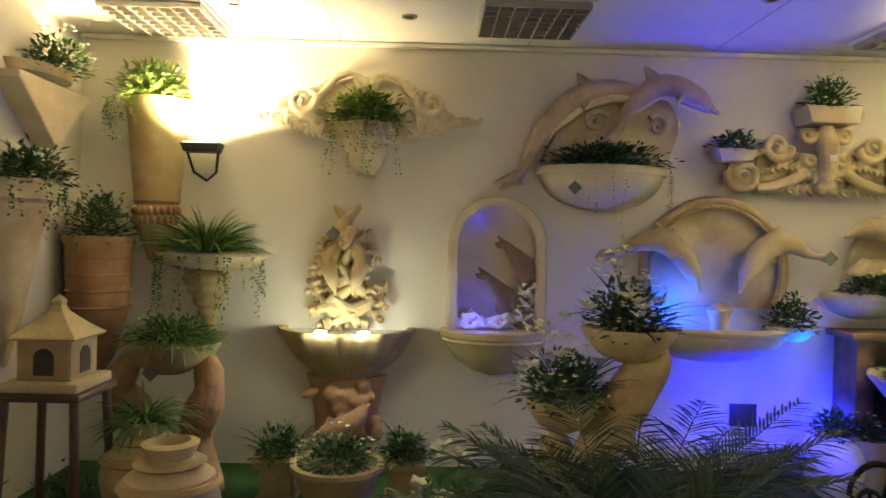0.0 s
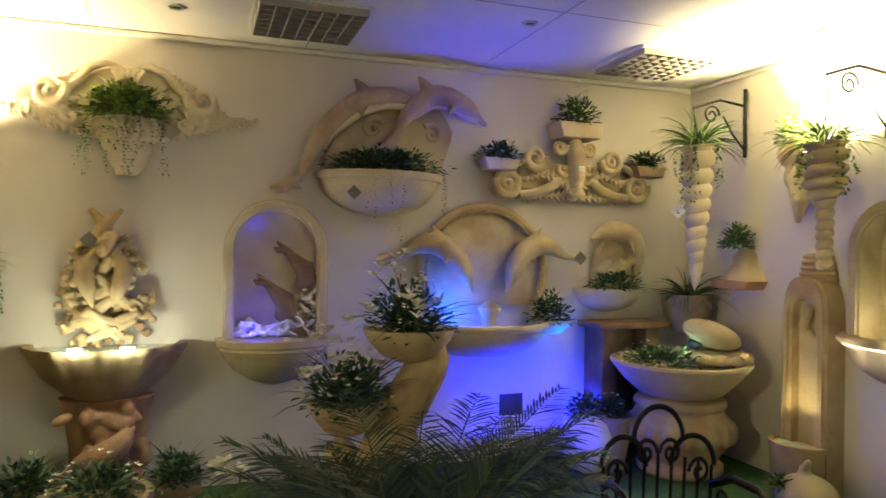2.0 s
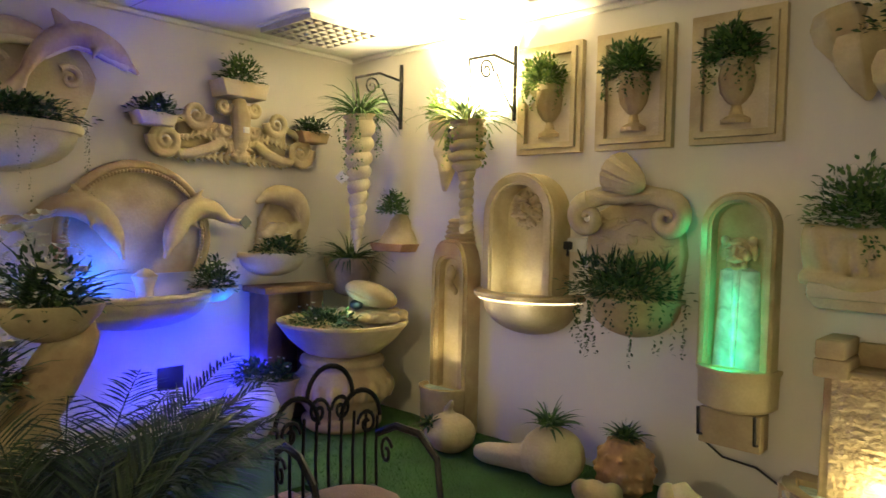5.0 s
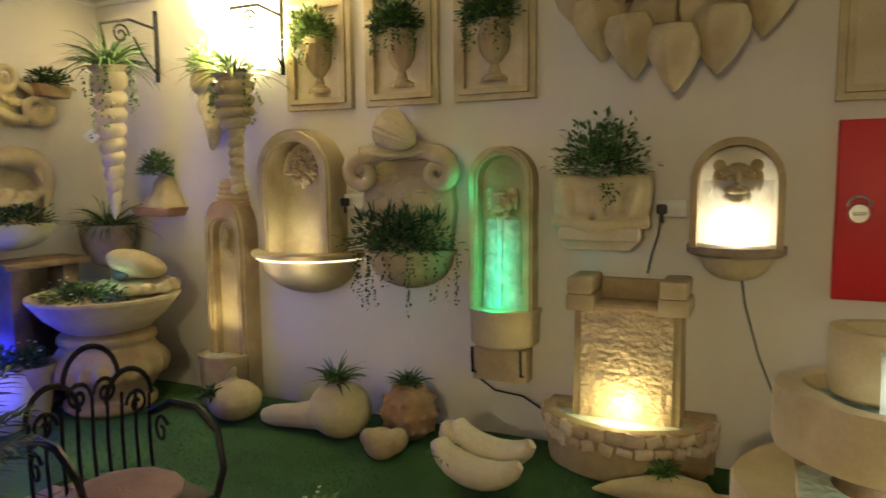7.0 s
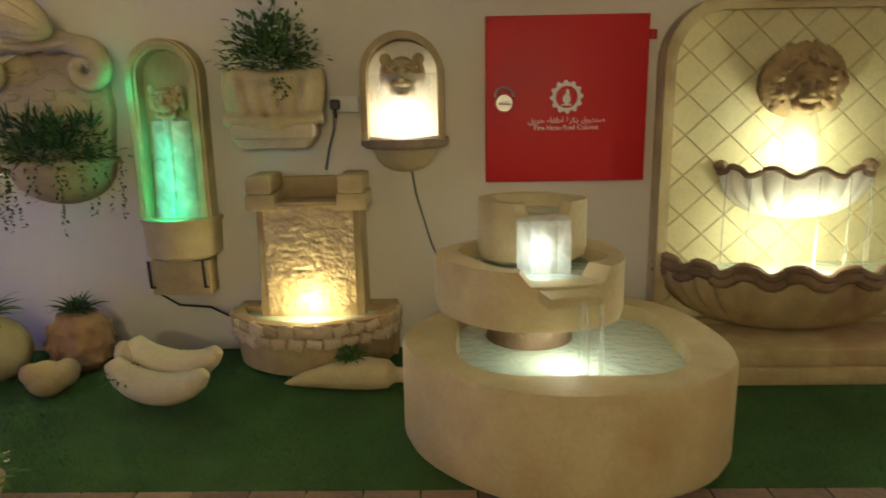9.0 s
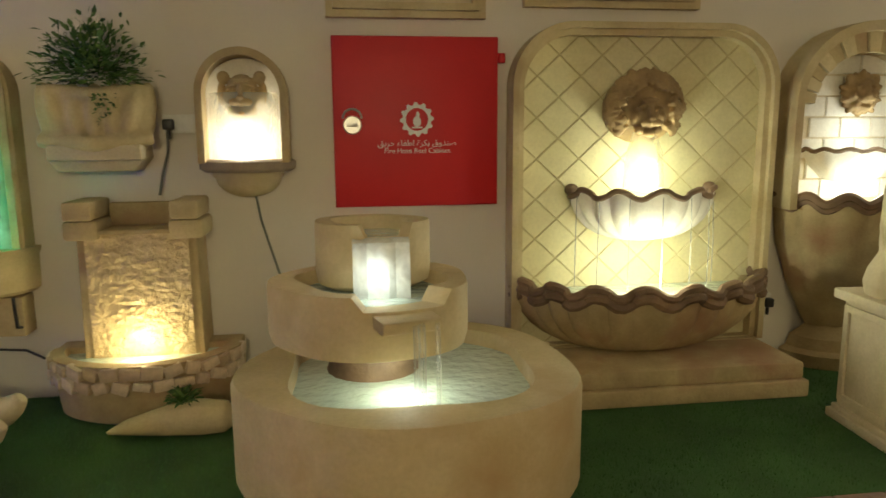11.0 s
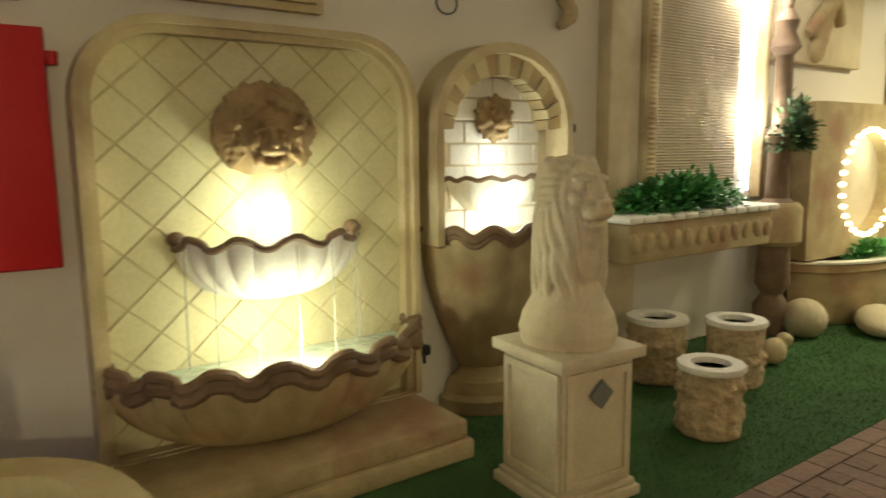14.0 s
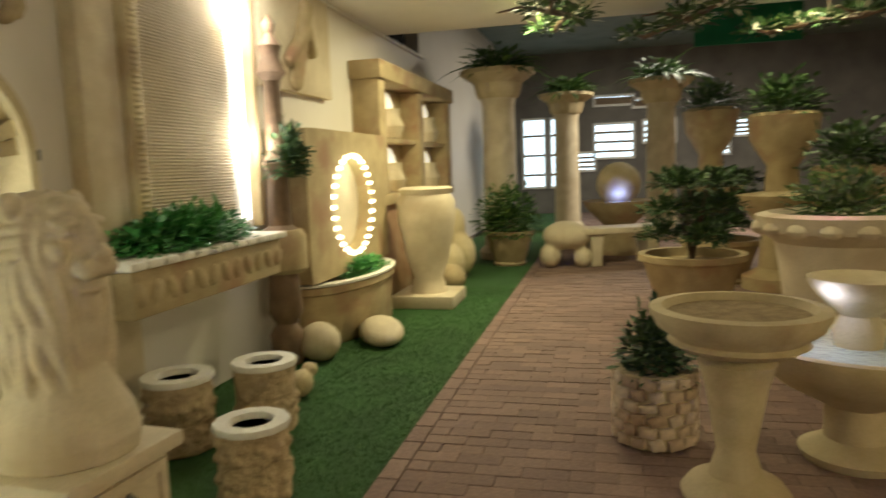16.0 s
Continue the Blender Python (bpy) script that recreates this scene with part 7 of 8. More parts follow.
# stools with bark texture
bark = grained("bark_stone", (0.38, 0.28, 0.16), (0.6, 0.46, 0.28), 16, 50, 0.9, 0.8, 0.02)
for sx_, sy_, k in ((8.42, -0.36, 1.0), (8.73, -0.65, 0.98), (8.0, -0.98, 0.9)):
    t = thing("stump_stool", pose(sx_, sy_, 0), "rough bark-textured stone stool with hollow white top", "stool", "stump stools")
    bm = bmesh.new()
    gr = random.Random(int(sx_ * 100))
    lathe(bm, [(0.155 * k, 0), (0.16 * k, 0.02), (0.15 * k, 0.18), (0.155 * k, 0.34 * k), (0.1 * k, 0.34 * k), (0.09 * k, 0.3 * k), (0.001, 0.29 * k)], 40)
    for v in bm.verts:
        if math.hypot(v.co.x, v.co.y) > 0.13 * k:
            f = 1 + gr.uniform(-0.04, 0.05)
            v.co.x, v.co.y = v.co.x * f, v.co.y * f
    for q in range(46):
        a, z = gr.uniform(0, TAU), gr.uniform(0.02, 0.3 * k)
        ell(bm, (0.15 * k * math.cos(a), 0.15 * k * math.sin(a), z), (0.026, 0.026, 0.02), (0, 0, 0), 6)
    part("trunk", bm, bark, t, voxel=0.009)
    bm = bmesh.new()
    lathe(bm, [(0.168 * k, 0.335 * k), (0.172 * k, 0.35 * k), (0.168 * k, 0.365 * k), (0.1 * k, 0.365 * k), (0.095 * k, 0.335 * k)], 12)
    part("top_ring", bm, whitish, t, "whitish cut top ring")
ground_thing("garden_stone", pose(9.98, -0.4, 0), [((0, 0, 0.12), (0.17, 0.15, 0.14), (0, 0, 20)), ((0.06, 0.05, 0.1), (0.14, 0.12, 0.1), (0, 10, 0))], pale, "rounded pale stone ball on the turf", "stone", 0.014)
ground_thing("garden_stone", pose(10.5, -0.68, 0), [((0, 0, 0.08), (0.29, 0.17, 0.085), (0, -6, 25)), ((0.1, 0.02, 0.08), (0.15, 0.12, 0.08), (0, 0, 0))], pale, "flat pale boulder lying on the turf", "stone", 0.014)
ground_thing("frog_figure", pose(9.2, -0.62, 0), [((0, 0, 0.08), (0.09, 0.07, 0.08), (0, 0, 0)), ((0.08, -0.02, 0.14), (0.05, 0.05, 0.045), (0, 0, 0)), ((-0.03, 0.06, 0.05), (0.06, 0.04, 0.05), (0, 0, 0))], cream, "small carved stone figure near the stools", "ornament", 0.01)

# tall urn on a square base and neighbours
t = thing("stone_urn", pose(11.95, -0.68, 0), "tall cream stone urn on a square base", "urn")
bm = bmesh.new()
lathe(bm, [(0.18, 0.12), (0.16, 0.2), (0.14, 0.26), (0.2, 0.45), (0.27, 0.8), (0.28, 0.98), (0.24, 1.05), (0.26, 1.1), (0.22, 1.12), (0.17, 1.08), (0.001, 1.05)], 32)
part("body", bm, pale, t)
bm = bmesh.new()
box(bm, -0.3, 0.3, -0.3, 0.3, 0, 0.12, 0.012)
part("base", bm, pale, t)
for px_, k in ((13.0, 1.0), (13.5, 1.15)):
    ground_thing("pear_jar", pose(px_, -0.6, 0), [((0, 0, 0.24 * k), (0.22 * k, 0.22 * k, 0.25 * k), (0, 0, 0)), ((0, 0, 0.52 * k), (0.12 * k, 0.12 * k, 0.2 * k), (0, 0, 0))], cream, "smooth pear-shaped cream jar on turf", "jar", 0.02)
ground_thing("stone_ball", pose(12.6, -0.75, 0), [((0, 0, 0.14), (0.17, 0.16, 0.15), (0, 0, 0))], tan, "small rounded tan stone by the urn", "stone", 0.018)
pot("garden_pot", pose(14.55, -1.1, 0), bowl_prof(0.32, 0.45, 0.65), tan, "wide tan pot at the turf's end")
g = Leaves(204)
g.bush((0, 0, 0), (0.5, 0.45, 0.75), 1100, 0.11, 0.04)
g.done("shrub", leaf_green, pose(14.55, -1.1, 0.45), "bushy green shrub in a wide tan pot", "plant")

# lit display cabinet of the wall's end
t = thing("display_niche", on_b(13.4, 0), "stone display cabinet with four lit arched niches", "cabinet")
for nm, b_ in (("shelf", (-1.5, 1.5, -0.3, -0.001, 0.95, 1.05)), ("cornice", (-1.55, 1.55, -0.32, -0.001, 2.15, 2.32)), ("back", (-1.5, 1.5, -0.05, -0.001, 1.052, 2.148)), ("base", (-1.45, 1.45, -0.24, -0.001, 0.0, 0.948)), ("rail", (-1.3, 1.3, -0.24, -0.052, 1.56, 1.61))):
    bm = bmesh.new()
    box(bm, *b_, 0.01)
    part(nm, bm, tan if nm != "base" else terracotta, t)
for x in (-1.5, -0.1, 1.3):
    bm = bmesh.new()
    box(bm, x, x + 0.2, -0.28, -0.052, 1.052, 2.148, 0.01)
    part("pier", bm, tan, t)
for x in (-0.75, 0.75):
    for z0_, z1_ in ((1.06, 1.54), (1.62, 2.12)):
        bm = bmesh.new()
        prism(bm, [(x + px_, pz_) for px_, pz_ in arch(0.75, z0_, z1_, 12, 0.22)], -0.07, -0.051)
        # The back itself emits, standing in for light inside the niche.
        part("niche_back", bm, glowing("niche_glow", (1, 0.92, 0.7), 0.9), t, "niche back that glows in place of a lamp")
        bm = bmesh.new()
        lathe(bm, [(0.08, z0_), (0.12, z0_ + 0.12), (0.07, z0_ + 0.24), (0.08, z0_ + 0.3)], 16, 0, 360, 1, 1, (x, -0.17, 0))
        part("vase", bm, pale, t)

# bench and ball
t = thing("stone_bench", pose(14.6, -2.5, 0, 0, 0, -65), "curved pale stone bench on scrolled feet", "bench")
bm = bmesh.new()
box(bm, -0.6, 0.6, -0.2, 0.2, 0.4, 0.48, 0.02)
part("seat", bm, pale, t)
for k in (-1, 1):
    bm = bmesh.new()
    prism(bm, [(0.38 * k - 0.08, 0), (0.38 * k + 0.08, 0), (0.38 * k + 0.05, 0.2), (0.38 * k + 0.1 , 0.4), (0.38 * k - 0.1, 0.4), (0.38 * k - 0.04, 0.2)], -0.16, 0.16, 0.015)
    part("foot", bm, pale, t)
ground_thing("lion_figure", pose(14.3, -1.85, 0), [((0, 0, 0.4), (0.2, 0.3, 0.18), (0, 0, 0)), ((0, 0.2, 0.15), (0.16, 0.14, 0.16), (0, 0, 0)), ((0, -0.2, 0.12), (0.12, 0.12, 0.13), (0, 0, 0))], pale, "pale reclining stone animal by the bench", "ornament", 0.025)
t = thing("ball_fountain", pose(15.6, -2.5, 0), "stone ball fountain with blue-lit rim", "fountain")
bm = bmesh.new()
lathe(bm, [(0.3, 0), (0.25, 0.1), (0.2, 0.4), (0.45, 0.65), (0.5, 0.75), (0.42, 0.75), (0.001, 0.68)], 30)
part("bowl", bm, tan, t)
bm = bmesh.new()
ell(bm, (0, 0, 0.98), 0.3, (0, 0, 0), 24)
part("ball", bm, cream, t)
lamp("ball_lamp", (15.2, -2.5, 0.82), 5, (0.2, 0.3, 1), 0.05)

# bird bath, spouting bowl and planters on the paving
t = thing("bird_bath", pose(8.3, -2.83, 0), "cream stone bird bath on a baluster stem", "bird bath")
bm = bmesh.new()
lathe(bm, [(0.19, 0), (0.2, 0.03), (0.17, 0.07), (0.1, 0.1), (0.09, 0.13), (0.07, 0.2), (0.11, 0.45), (0.14, 0.55), (0.1, 0.58)], 30)
part("stem", bm, cream, t)
bm = bmesh.new()
lathe(bm, [(0.1, 0.57), (0.2, 0.6), (0.25, 0.63), (0.23, 0.645), (0.29, 0.69), (0.31, 0.73), (0.315, 0.76), (0.27, 0.765), (0.25, 0.73), (0.001, 0.7)], 36)
part("bowl", bm, cream, t)
bm = bmesh.new()
lathe(bm, [(0.255, 0.735), (0.001, 0.736)], 30)
part("soil", bm, grained("dry_moss", (0.22, 0.15, 0.07), (0.36, 0.26, 0.13), 20, 80, 0.8, 0.9), t, "dry brown filling")
t_b = [o for o in scene.objects if o.name == "bird_bath"][0]
t_b.scale = (1, 1, 0.98)
t = thing("rustic_planter", pose(8.86, -2.57, 0), "round planter clad in pale rough stones", "planter")
bm = bmesh.new()
lathe(bm, [(0.17, 0), (0.18, 0.02), (0.175, 0.34), (0.15, 0.34), (0.001, 0.3)], 26)
part("core", bm, cream, t)
bm = bmesh.new()
box(bm, -0.037, 0.037, -0.016, 0.016, -0.025, 0.025, 0.008)
smesh = part("stone", bm, stone_mat, t).data
bpy.data.objects.remove([o for o in t.children if o.name.startswith("stone")][0])
for r in range(6):
    for k in range(14):
        a = TAU * (k + 0.5 * (r % 2)) / 14
        o = new("stone", smesh)
        o.parent, o.location = t, (0.178 * math.cos(a), 0.178 * math.sin(a), 0.035 + 0.055 * r)
        o.rotation_euler = (0, random.uniform(-0.3, 0.3), a + math.pi / 2)
        o.scale = (random.uniform(0.8, 1.15), 1, random.uniform(0.8, 1.15))
g = Leaves(205)
g.bush((0, 0, 0), (0.17, 0.17, 0.36), 520, 0.07, 0.03)
g.done("shrub", leaf_dark, pose(8.86, -2.57, 0.34), "dark green leafy shrub in rustic planter", "plant")
t = thing("bowl_fountain", pose(8.75, -3.38, -0.0), "two-bowl stone fountain with bluish water", "fountain")
bm = bmesh.new()
lathe(bm, [(0.2, 0), (0.22, 0.05), (0.12, 0.12), (0.12, 0.3), (0.3, 0.42), (0.44, 0.56), (0.46, 0.62), (0.46, 0.65), (0.41, 0.65), (0.36, 0.56), (0.001, 0.53)], 40)
part("lower_bowl", bm, cream, t)
bm = bmesh.new()
lathe(bm, [(0.42, 0.615), (0.001, 0.616)], 36)
part("water", bm, water, t)
bm = bmesh.new()
lathe(bm, [(0.08, 0.52), (0.1, 0.7), (0.07, 0.78), (0.16, 0.88), (0.2, 0.95), (0.2, 0.98), (0.001, 0.93)], 30)
part("upper_bowl", bm, cream, t)
t.scale = (1, 1, 0.8)
lamp("bowl_lamp", (8.6, -3.2, 0.72), 1.4, (0.55, 0.6, 1), 0.05)
t = thing("garland_pot", pose(10.6, -3.85, 0), "big pale stone pot with carved garland rim", "pot")
bm = bmesh.new()
lathe(bm, [(0.26, 0), (0.3, 0.05), (0.36, 0.5), (0.4, 0.72), (0.5, 0.8), (0.52, 0.9), (0.45, 0.92), (0.38, 0.85), (0.001, 0.8)], 40)
for k in range(16):
    a = TAU * k / 16
    ell(bm, (0.48 * math.cos(a), 0.48 * math.sin(a), 0.82), (0.07, 0.07, 0.05), (0, 0, 0), 8)
part("body", bm, pale, t)
g = Leaves(206)
g.bush((0, 0, 0), (0.35, 0.35, 0.45), 800, 0.09, 0.035)
g.done("shrub", leaf_green, pose(10.6, -3.85, 0.86), "green shrub in the garland pot", "plant")
lamp("pink_lamp", (10.25, -3.7, 1.1), 1.2, (1, 0.3, 0.8), 0.04)
for px_, py_, r_, h_, sd in ((11.75, -3.05, 0.42, 0.5, 207), (13.3, -3.5, 0.4, 0.45, 208)):
    pot("tree_tub", pose(px_, py_, 0), bowl_prof(r_, h_, 0.7), tan, "wide tan tub planted with a leafy shrub", 34, 0, 0, "pot", "planted tubs")
    t = thing("shrub", pose(px_, py_, h_ * 0.8), "loose green shrub with slim stems in tub", "plant", "tub shrubs")
    for k in range(5):
        bm = bmesh.new()
        a = TAU * k / 5
        tube(bm, [(0, 0, 0), (0.06 * math.cos(a), 0.06 * math.sin(a), 0.3), (0.2 * math.cos(a), 0.2 * math.sin(a), 0.75)], [0.014, 0.011, 0.005], 6)
        part("stem", bm, wood, t)
    g = Leaves(sd)
    for k in range(9):
        a = TAU * k / 9
        g.bush((0.26 * math.cos(a) * (r_ / 0.45), 0.26 * math.sin(a) * (r_ / 0.45), 0.45 + 0.25 * math.sin(k * 2.1)), (0.2, 0.2, 0.18), 150, 0.1, 0.04)
    g.done("leaves", leaf_dark, None, "", "", t)

# columns, carved capitals and shop windows beyond
for px_, py_ in ((15.2, -0.9), (17.5, -3.2), (19.0, -1.6)):
    t = thing("stone_column", pose(px_, py_, 0), "round pale stone column with carved capital", "column", "stone columns")
    bm = bmesh.new()
    lathe(bm, [(0.3, 0), (0.32, 0.1), (0.24, 0.18), (0.22, 2.1), (0.24, 2.2)], 28)
    part("shaft", bm, pale, t)
    bm = bmesh.new()
    lathe(bm, [(0.24, 2.2), (0.27, 2.25), (0.3, 2.4), (0.46, 2.52), (0.46, 2.58), (0.2, 2.6)], 28, 0, 360, 1, 1, (0, 0, 0), 16, 0.12)
    part("capital", bm, cream, t)
    g = Leaves(int(px_ * 7))
    g.blades((0, 0, 2.58), (0.35, 0.35), 60, 0.75, 0.06, 0.7, 0.3)
    g.bush((0, 0, 2.6), (0.5, 0.5, 0.35), 260, 0.13, 0.05)
    g.done("leafy_plant", leaf_green, pose(px_, py_, 0), "broad leaves spilling over the column top", "plant")
for px_, py_, h_ in ((12.9, -4.0, 1.7), (11.8, -4.3, 1.2), (14.8, -3.6, 1.9)):
    t = thing("tiered_urn", pose(px_, py_, 0), "stacked stone urns on a pedestal", "urn", "stacked urns")
    bm = bmesh.new()
    lathe(bm, [(0.35, 0), (0.35, 0.12), (0.2, 0.2), (0.18, h_ * 0.35), (0.4, h_ * 0.5), (0.42, h_ * 0.54), (0.16, h_ * 0.56), (0.14, h_ * 0.7), (0.3, h_ * 0.85), (0.33, h_ * 0.98), (0.28, h_), (0.001, h_ * 0.95)], 30)
    part("body", bm, tan, t)
    g = Leaves(int(px_ * 9))
    g.bush((0, 0, h_), (0.4, 0.4, 0.45), 420, 0.11, 0.045)
    g.done("leafy_plant", leaf_dark, pose(px_, py_, 0), "dark leafy plant in stacked urns", "plant")
# dry branches with pale leaves under the ceiling
for hx, hy, hz, hn in ((11.6, -2.0, 2.52, 0), (12.3, -3.0, 2.5, 1), (12.6, -4.3, 2.48, 2), (11.2, -4.0, 2.55, 3)):
    t = thing("hanging_branch", pose(hx, hy, hz, 0, 0, 25 * hn), "dry brown branch hung with dark and pale leaves", "plant", "hanging branches")
    bm = bmesh.new()
    tube(bm, [(-0.7, 0, 0.05), (-0.3, 0.08, -0.03), (0.1, -0.04, 0.02), (0.5, 0.1, -0.04), (0.8, 0.02, 0.06)], [0.02, 0.028, 0.026, 0.02, 0.008], 8)
    tube(bm, [(-0.3, 0.08, -0.03), (-0.2, 0.3, 0.04), (-0.25, 0.5, 0.0)], [0.02, 0.014, 0.006], 7)
    tube(bm, [(0.0, 0, 0.0), (0.02, 0, 0.22)], 0.005, 6)
    part("branch", bm, wood, t)
    for nm, mt, sd, cnt in (("leaves", leaf_dark, 300, 260), ("pale_leaves", petal, 320, 40)):
        g = Leaves(sd + hn)
        for q in range(5):
            g.bush((-0.6 + 0.3 * q, 0.12 * math.sin(q * 2.0), -0.02), (0.26, 0.24, 0.14), cnt // 5, 0.13, 0.05)
        g.done(nm, mt, None, "", "", t)
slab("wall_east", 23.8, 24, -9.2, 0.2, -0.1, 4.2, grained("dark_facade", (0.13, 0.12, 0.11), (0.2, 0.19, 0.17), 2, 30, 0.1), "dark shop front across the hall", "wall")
slab("wall_far", 15.2, 24, 0.2, 0.4, -0.1, 4.2, wall_paint, "plain wall of the hall beyond", "wall")
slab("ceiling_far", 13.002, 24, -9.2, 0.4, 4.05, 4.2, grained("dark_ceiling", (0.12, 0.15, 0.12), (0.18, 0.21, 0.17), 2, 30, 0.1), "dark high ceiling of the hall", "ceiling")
shop = glowing("shop_glow", (0.66, 0.86, 1), 2.2)
# Unseen fill panel, added high up to lighten the hall beyond.
panel_lamp("added_hall_fill", (18.5, -4.0, 3.9), 260, 1.2, (1, 0.92, 0.75))
for k, (yy, zz, ww, hh) in enumerate(((-0.5, 1.55, 0.5, 1.7), (-1.2, 1.55, 0.5, 1.7), (-2.5, 1.8, 0.9, 0.8), (-3.6, 2.0, 0.7, 0.5), (-2.5, 2.8, 0.9, 0.18), (-4.9, 1.7, 0.6, 0.6), (-1.8, 1.3, 0.4, 0.4), (-3.4, 2.7, 0.8, 0.15), (-5.8, 2.0, 0.8, 0.35))):
    t = thing("shop_window", pose(23.78, yy, 0), "brightly lit bluish shop window across the hall", "window", "shop windows")
    bm = bmesh.new()
    box(bm, -0.02, -0.002, -ww / 2, ww / 2, zz - hh / 2, zz + hh / 2)
    part("pane", bm, shop, t)
    for q in range(3):
        bm = bmesh.new()
        zq = zz - hh / 2 + hh * (q + 0.6) / 3.4
        box(bm, -0.04, -0.021, -ww / 2, ww / 2, zq - 0.03, zq + 0.03)
        part("shelf", bm, slate, t)
    bm = bmesh.new()
    for s in (-1, 1):
        box(bm, -0.05, -0.001, s * (ww / 2 + 0.03) - 0.03, s * (ww / 2 + 0.03) + 0.03, zz - hh / 2 - 0.06, zz + hh / 2 + 0.06)
        box(bm, -0.05, -0.001, -ww / 2, ww / 2, zz + s * (hh / 2 + 0.03) - 0.03, zz + s * (hh / 2 + 0.03) + 0.03)
    part("frame", bm, white_plastic, t)
bm = bmesh.new()
box(bm, -0.05, 0.0, -0.7, 0.7, 2.85, 4.06)
tagged(part("shop_sign", bm, grained("green_cloth", (0.0, 0.12, 0.04), (0.0, 0.16, 0.06), 3, 40, 0.1)), "large green hanging banner high up", "sign").matrix_world = pose(16.2, -4.25, 0)

# ---- ceiling fittings ----
dark_grid = grained("louvre_metal", (0.35, 0.33, 0.29), (0.45, 0.42, 0.37), 8, 60, 0.1, 0.4)


def louvre(x, y, rz=0):
    t = thing("louvre_light", pose(x, y, H, 0, 0, rz), "square recessed louvre ceiling light, unlit", "ceiling light", "louvre lights")
    bm = bmesh.new()
    o = [(-0.3, -0.3), (0.3, -0.3), (0.3, 0.3), (-0.3, 0.3)]
    ring(bm, o, [(a * 0.92, b * 0.92) for a, b in o], -0.016, -0.001)
    bmesh.ops.transform(bm, matrix=Matrix.Rotation(math.pi / 2, 4, "X"), verts=bm.verts)
    for v in bm.verts:
        v.co.z = -abs(v.co.z)
    part("frame", bm, white_plastic, t, smooth=False)
    bm = bmesh.new()
    box(bm, -0.276, 0.276, -0.276, 0.276, -0.004, -0.002)
    part("reflector", bm, slate, t)
    for k in range(8):
        for q in range(2):
            bm = bmesh.new()
            c = -0.276 + 0.552 * k / 7
            box(bm, c - 0.003, c + 0.003, -0.276, 0.276, -0.05, -0.005)
            if q:
                bmesh.ops.transform(bm, matrix=Matrix.Rotation(math.pi / 2, 4, "Z"), verts=bm.verts)
            part("slat", bm, dark_grid, t, smooth=False)


for lx, ly in ((0.63, -3.07), (0.6, -0.78), (2.38, -0.74), (0.45, -5.15), (2.4, -3.07)):
    louvre(lx, ly)
for k, (dx_, dy_) in enumerate(((0.55, -3.75), (1.0, -1.9), (1.5, -0.35), (0.7, -4.7))):
    t = thing("downlight", pose(dx_, dy_, H), "small round chrome recessed ceiling downlight", "ceiling light", "downlights")
    bm = bmesh.new()
    lathe(bm, [(0.045, -0.001), (0.045, -0.008), (0.03, -0.01), (0.028, -0.002), (0.001, -0.002)], 20)
    part("trim", bm, metal_grey, t)
    bm = bmesh.new()
    lathe(bm, [(0.026, -0.004), (0.001, -0.005)], 16)
    part("bulb", bm, black_plastic, t)
bm = bmesh.new()
for k in range(5):
    box(bm, -0.002, 5.0, -0.6 - 1.2 * k - 0.004, -0.6 - 1.2 * k, H - 0.002, H - 0.0005)
    box(bm, 1.2 * k + 0.02, 1.2 * k + 0.024, -5.8, -0.01, H - 0.0025, H - 0.001)
tagged(part("ceiling_joints", bm, slate, smooth=False), "thin dark joints between ceiling boards", "trim", kind="structure")
bm = bmesh.new()
box(bm, 0.0, 0.035, -5.85, 0.0, H - 0.035, H - 0.001, 0.01)
box(bm, 0.036, 14.6, -0.035, 0.0, H - 0.035, H - 0.001, 0.01)
tagged(part("ceiling_trim", bm, ceiling_paint), "thin painted cove along the ceiling", "trim", kind="structure")

# ---- paving ----
paver = varied("paver", ((0.2, 0.125, 0.095), (0.24, 0.152, 0.115), (0.285, 0.185, 0.14)), 0.85, False, 0.5)
paver_far = varied("paver_far", ((0.2, 0.125, 0.095), (0.24, 0.152, 0.115), (0.285, 0.185, 0.14)), 0.85, True, 0.5)
bm = bmesh.new()
box(bm, -0.0494, 0.0494, -0.0994, 0.0994, -0.03, 0.0, 0.003)
pm = bpy.data.meshes.new("paving_brick")
bm.to_mesh(pm)
bm.free()
pm.materials.append(paver)
pav = thing("paving", pose(0, 0, 0), "reddish brown interlocking brick paving", "paving", kind="structure")
placed = 0
vs, fs = [], []
edge_y = -1.40
for i in range(13, 240):
    x = 0.1 + 0.1 * i
    for j in range(0, 38):
        y = edge_y - 0.2 - 0.2 * j - (0.1 if i % 2 else 0.0)
        near = 6.8 <= x <= 9.6 and y > -2.55
        if near and placed < 300:
            o = new("paving_brick", pm)
            o.parent, o.location = pav, (x, y, random.uniform(-0.003, 0.002))
            placed += 1
        else:
            b = len(vs)
            z = random.uniform(-0.003, 0.002)
            for zz in (z - 0.03, z):
                e = 0.0482 if zz == z else 0.0495
                vs += [(x - e, y - e - 0.05, zz), (x + e, y - e - 0.05, zz), (x + e, y + e + 0.05, zz), (x - e, y + e + 0.05, zz)]
            fs += [(b + 4, b + 5, b + 6, b + 7)] + [(b + q, b + (q + 1) % 4, b + 4 + (q + 1) % 4, b + 4 + q) for q in range(4)]
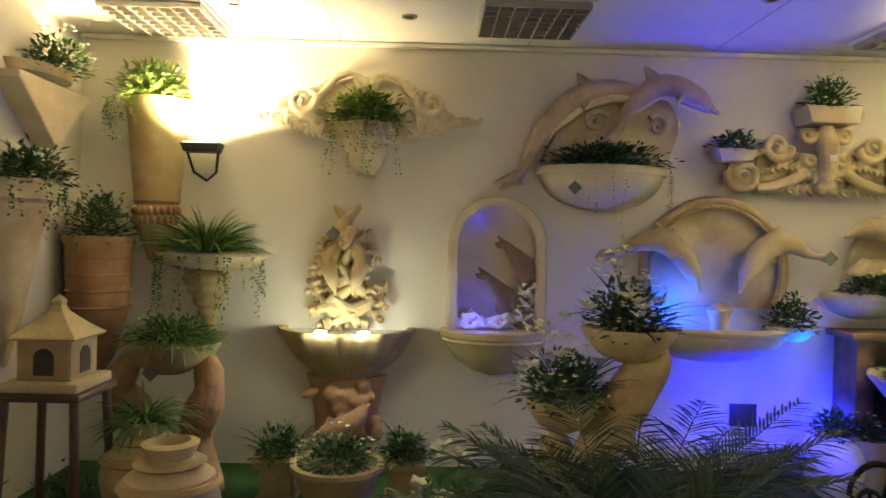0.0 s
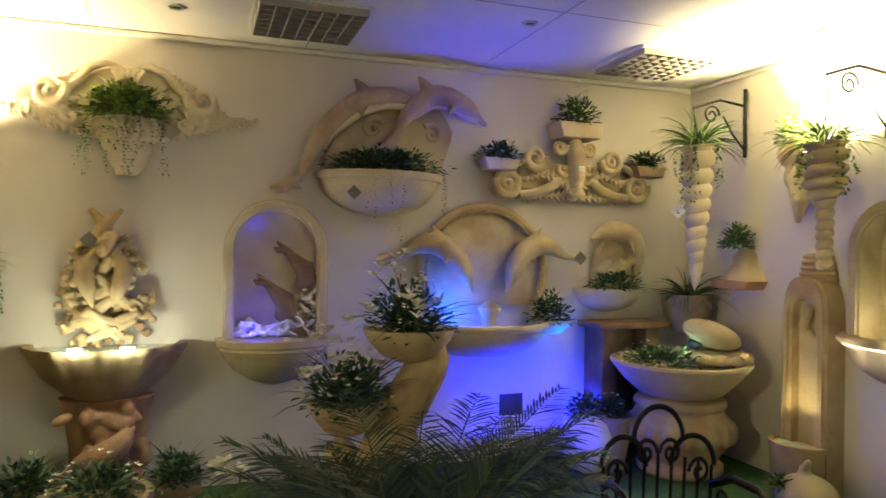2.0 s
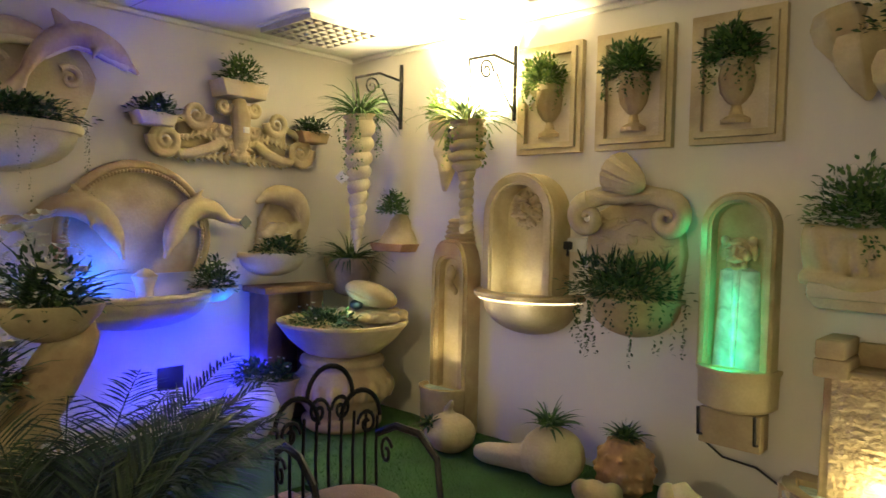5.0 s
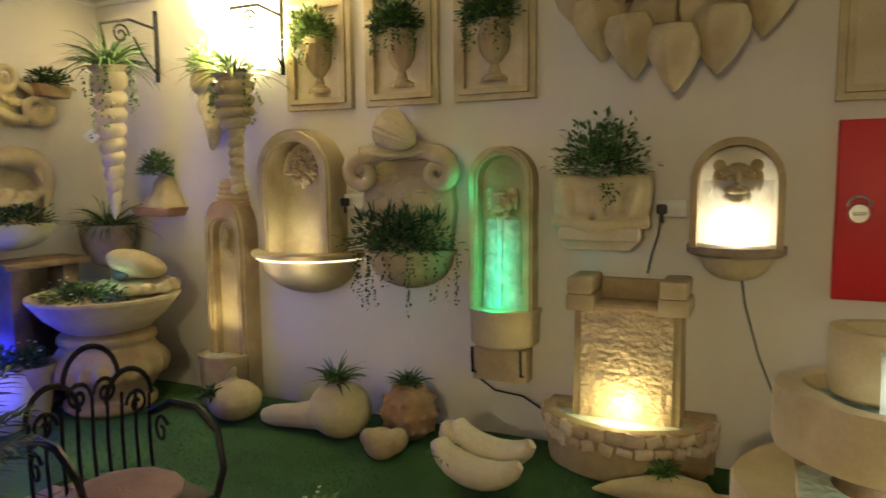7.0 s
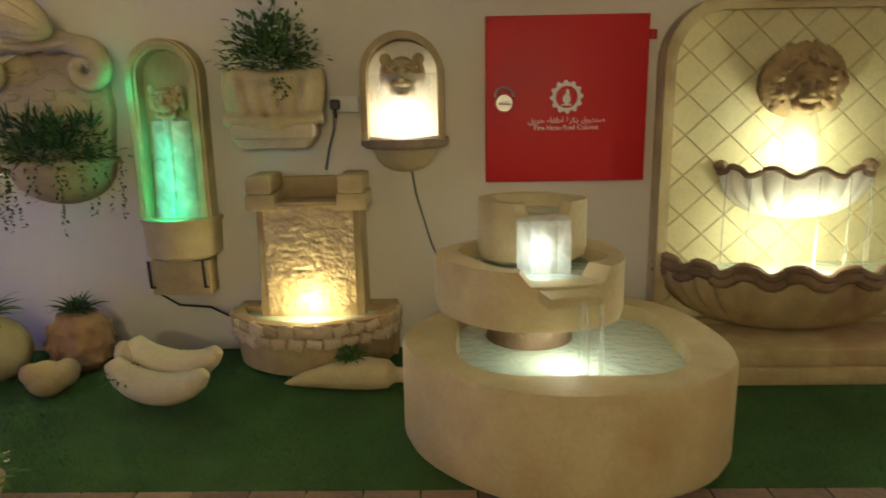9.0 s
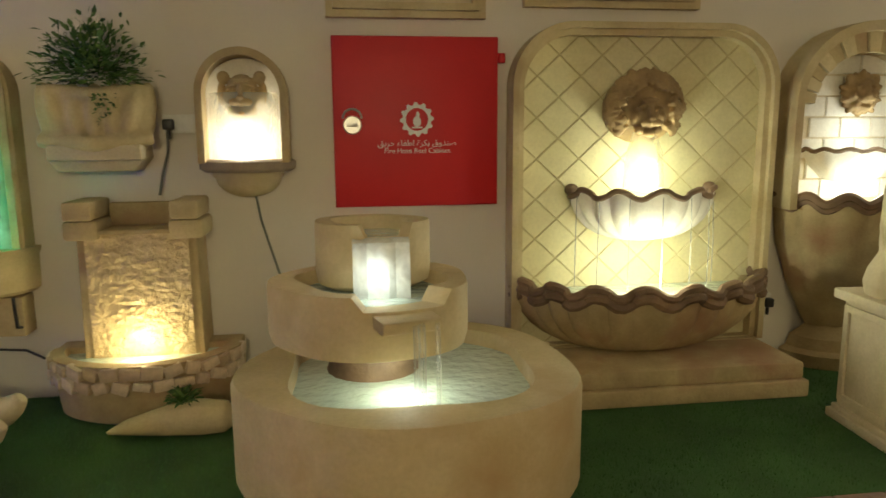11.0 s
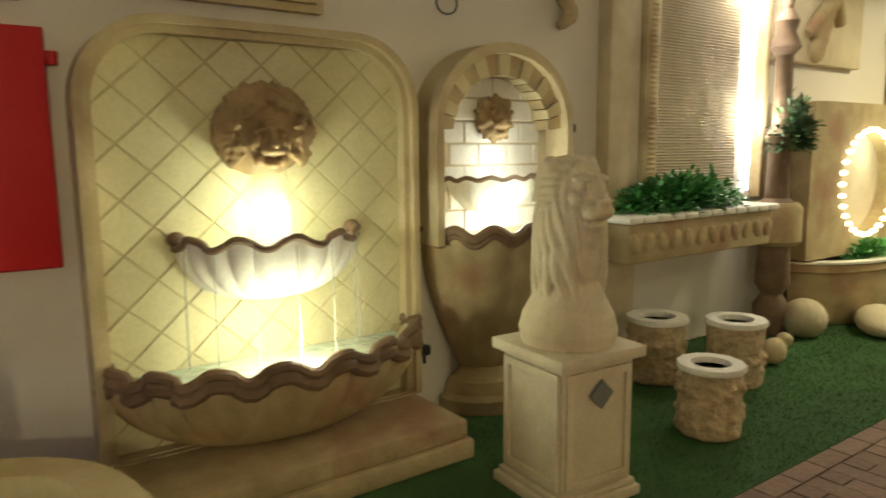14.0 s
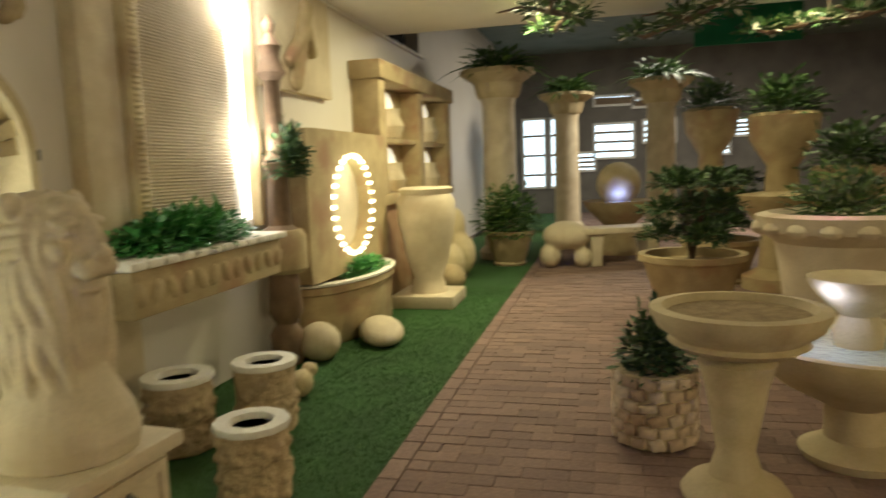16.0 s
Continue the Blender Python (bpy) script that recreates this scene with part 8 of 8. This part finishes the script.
for i in range(13, 240):
    x = 0.1 + 0.1 * i
    quads = [(x, edge_y - 0.15, 0.046, 0.046)] if i % 2 else [(x + 0.05, edge_y - 0.05, 0.096, 0.046)]
    for cx_, cy_, ex, ey in quads:
        b = len(vs)
        for zz in (-0.03, 0.0):
            vs += [(cx_ - ex, cy_ - ey, zz), (cx_ + ex, cy_ - ey, zz), (cx_ + ex, cy_ + ey, zz), (cx_ - ex, cy_ + ey, zz)]
        fs += [(b + 4, b + 5, b + 6, b + 7)] + [(b + q, b + (q + 1) % 4, b + 4 + (q + 1) % 4, b + 4 + q) for q in range(4)]
data = bpy.data.meshes.new("paving_bricks")
data.from_pydata(vs, [], fs)
data.materials.append(paver_far)
far = tagged(new("paving_bricks", data), "reddish brown brick paving", "", "", "stuff")
far.parent = pav
# turf blades
gr = random.Random(77)
vs, fs = [], []
for _ in range(60000):
    x = 0.3 + 12.5 * gr.random() ** 0.9
    y = -1.40 * gr.random()
    b, a = len(vs), gr.uniform(0, TAU)
    h = gr.uniform(0.008, 0.018)
    w = 0.002
    vs += [(x - w * math.cos(a), y - w * math.sin(a), 0), (x + w * math.cos(a), y + w * math.sin(a), 0), (x + gr.uniform(-0.008, 0.008), y + gr.uniform(-0.008, 0.008), h)]
    fs.append((b, b + 1, b + 2))
data = bpy.data.meshes.new("turf_blades")
data.from_pydata(vs, [], fs)
data.materials.append(varied("turf_blade", ((0.024, 0.09, 0.014), (0.038, 0.125, 0.022), (0.058, 0.16, 0.03)), 0.7))
tagged(new("turf_blades", data), "short artificial grass blades", "turf", "", "stuff")


# ---- price cards hung on the pieces ----
def price_card(m, size, mat, label):
    bm = bmesh.new()
    prism(bm, [(-size, 0), (0, -size), (size, 0), (0, size)], -0.004, 0)
    ob = tagged(part("price_card", bm, mat, smooth=False), label, "card", "price cards")
    ob.matrix_world = m


price_card(on_a(-4.2, 1.5, 0.2), 0.05, label_card, "grey diamond card hung on carved fish fountain")
price_card(on_a(-1.08, 1.42, 0.19), 0.05, label_card, "grey diamond card hung on dolphin tail")
price_card(pose(0.56, -0.54, 1.75, 0, 0, 45), 0.05, white_plastic, "pale diamond card hung on twisted horn")
price_card(on_b(1.86, 2.22, 0.11), 0.04, white_plastic, "pale diamond card among relief leaves")
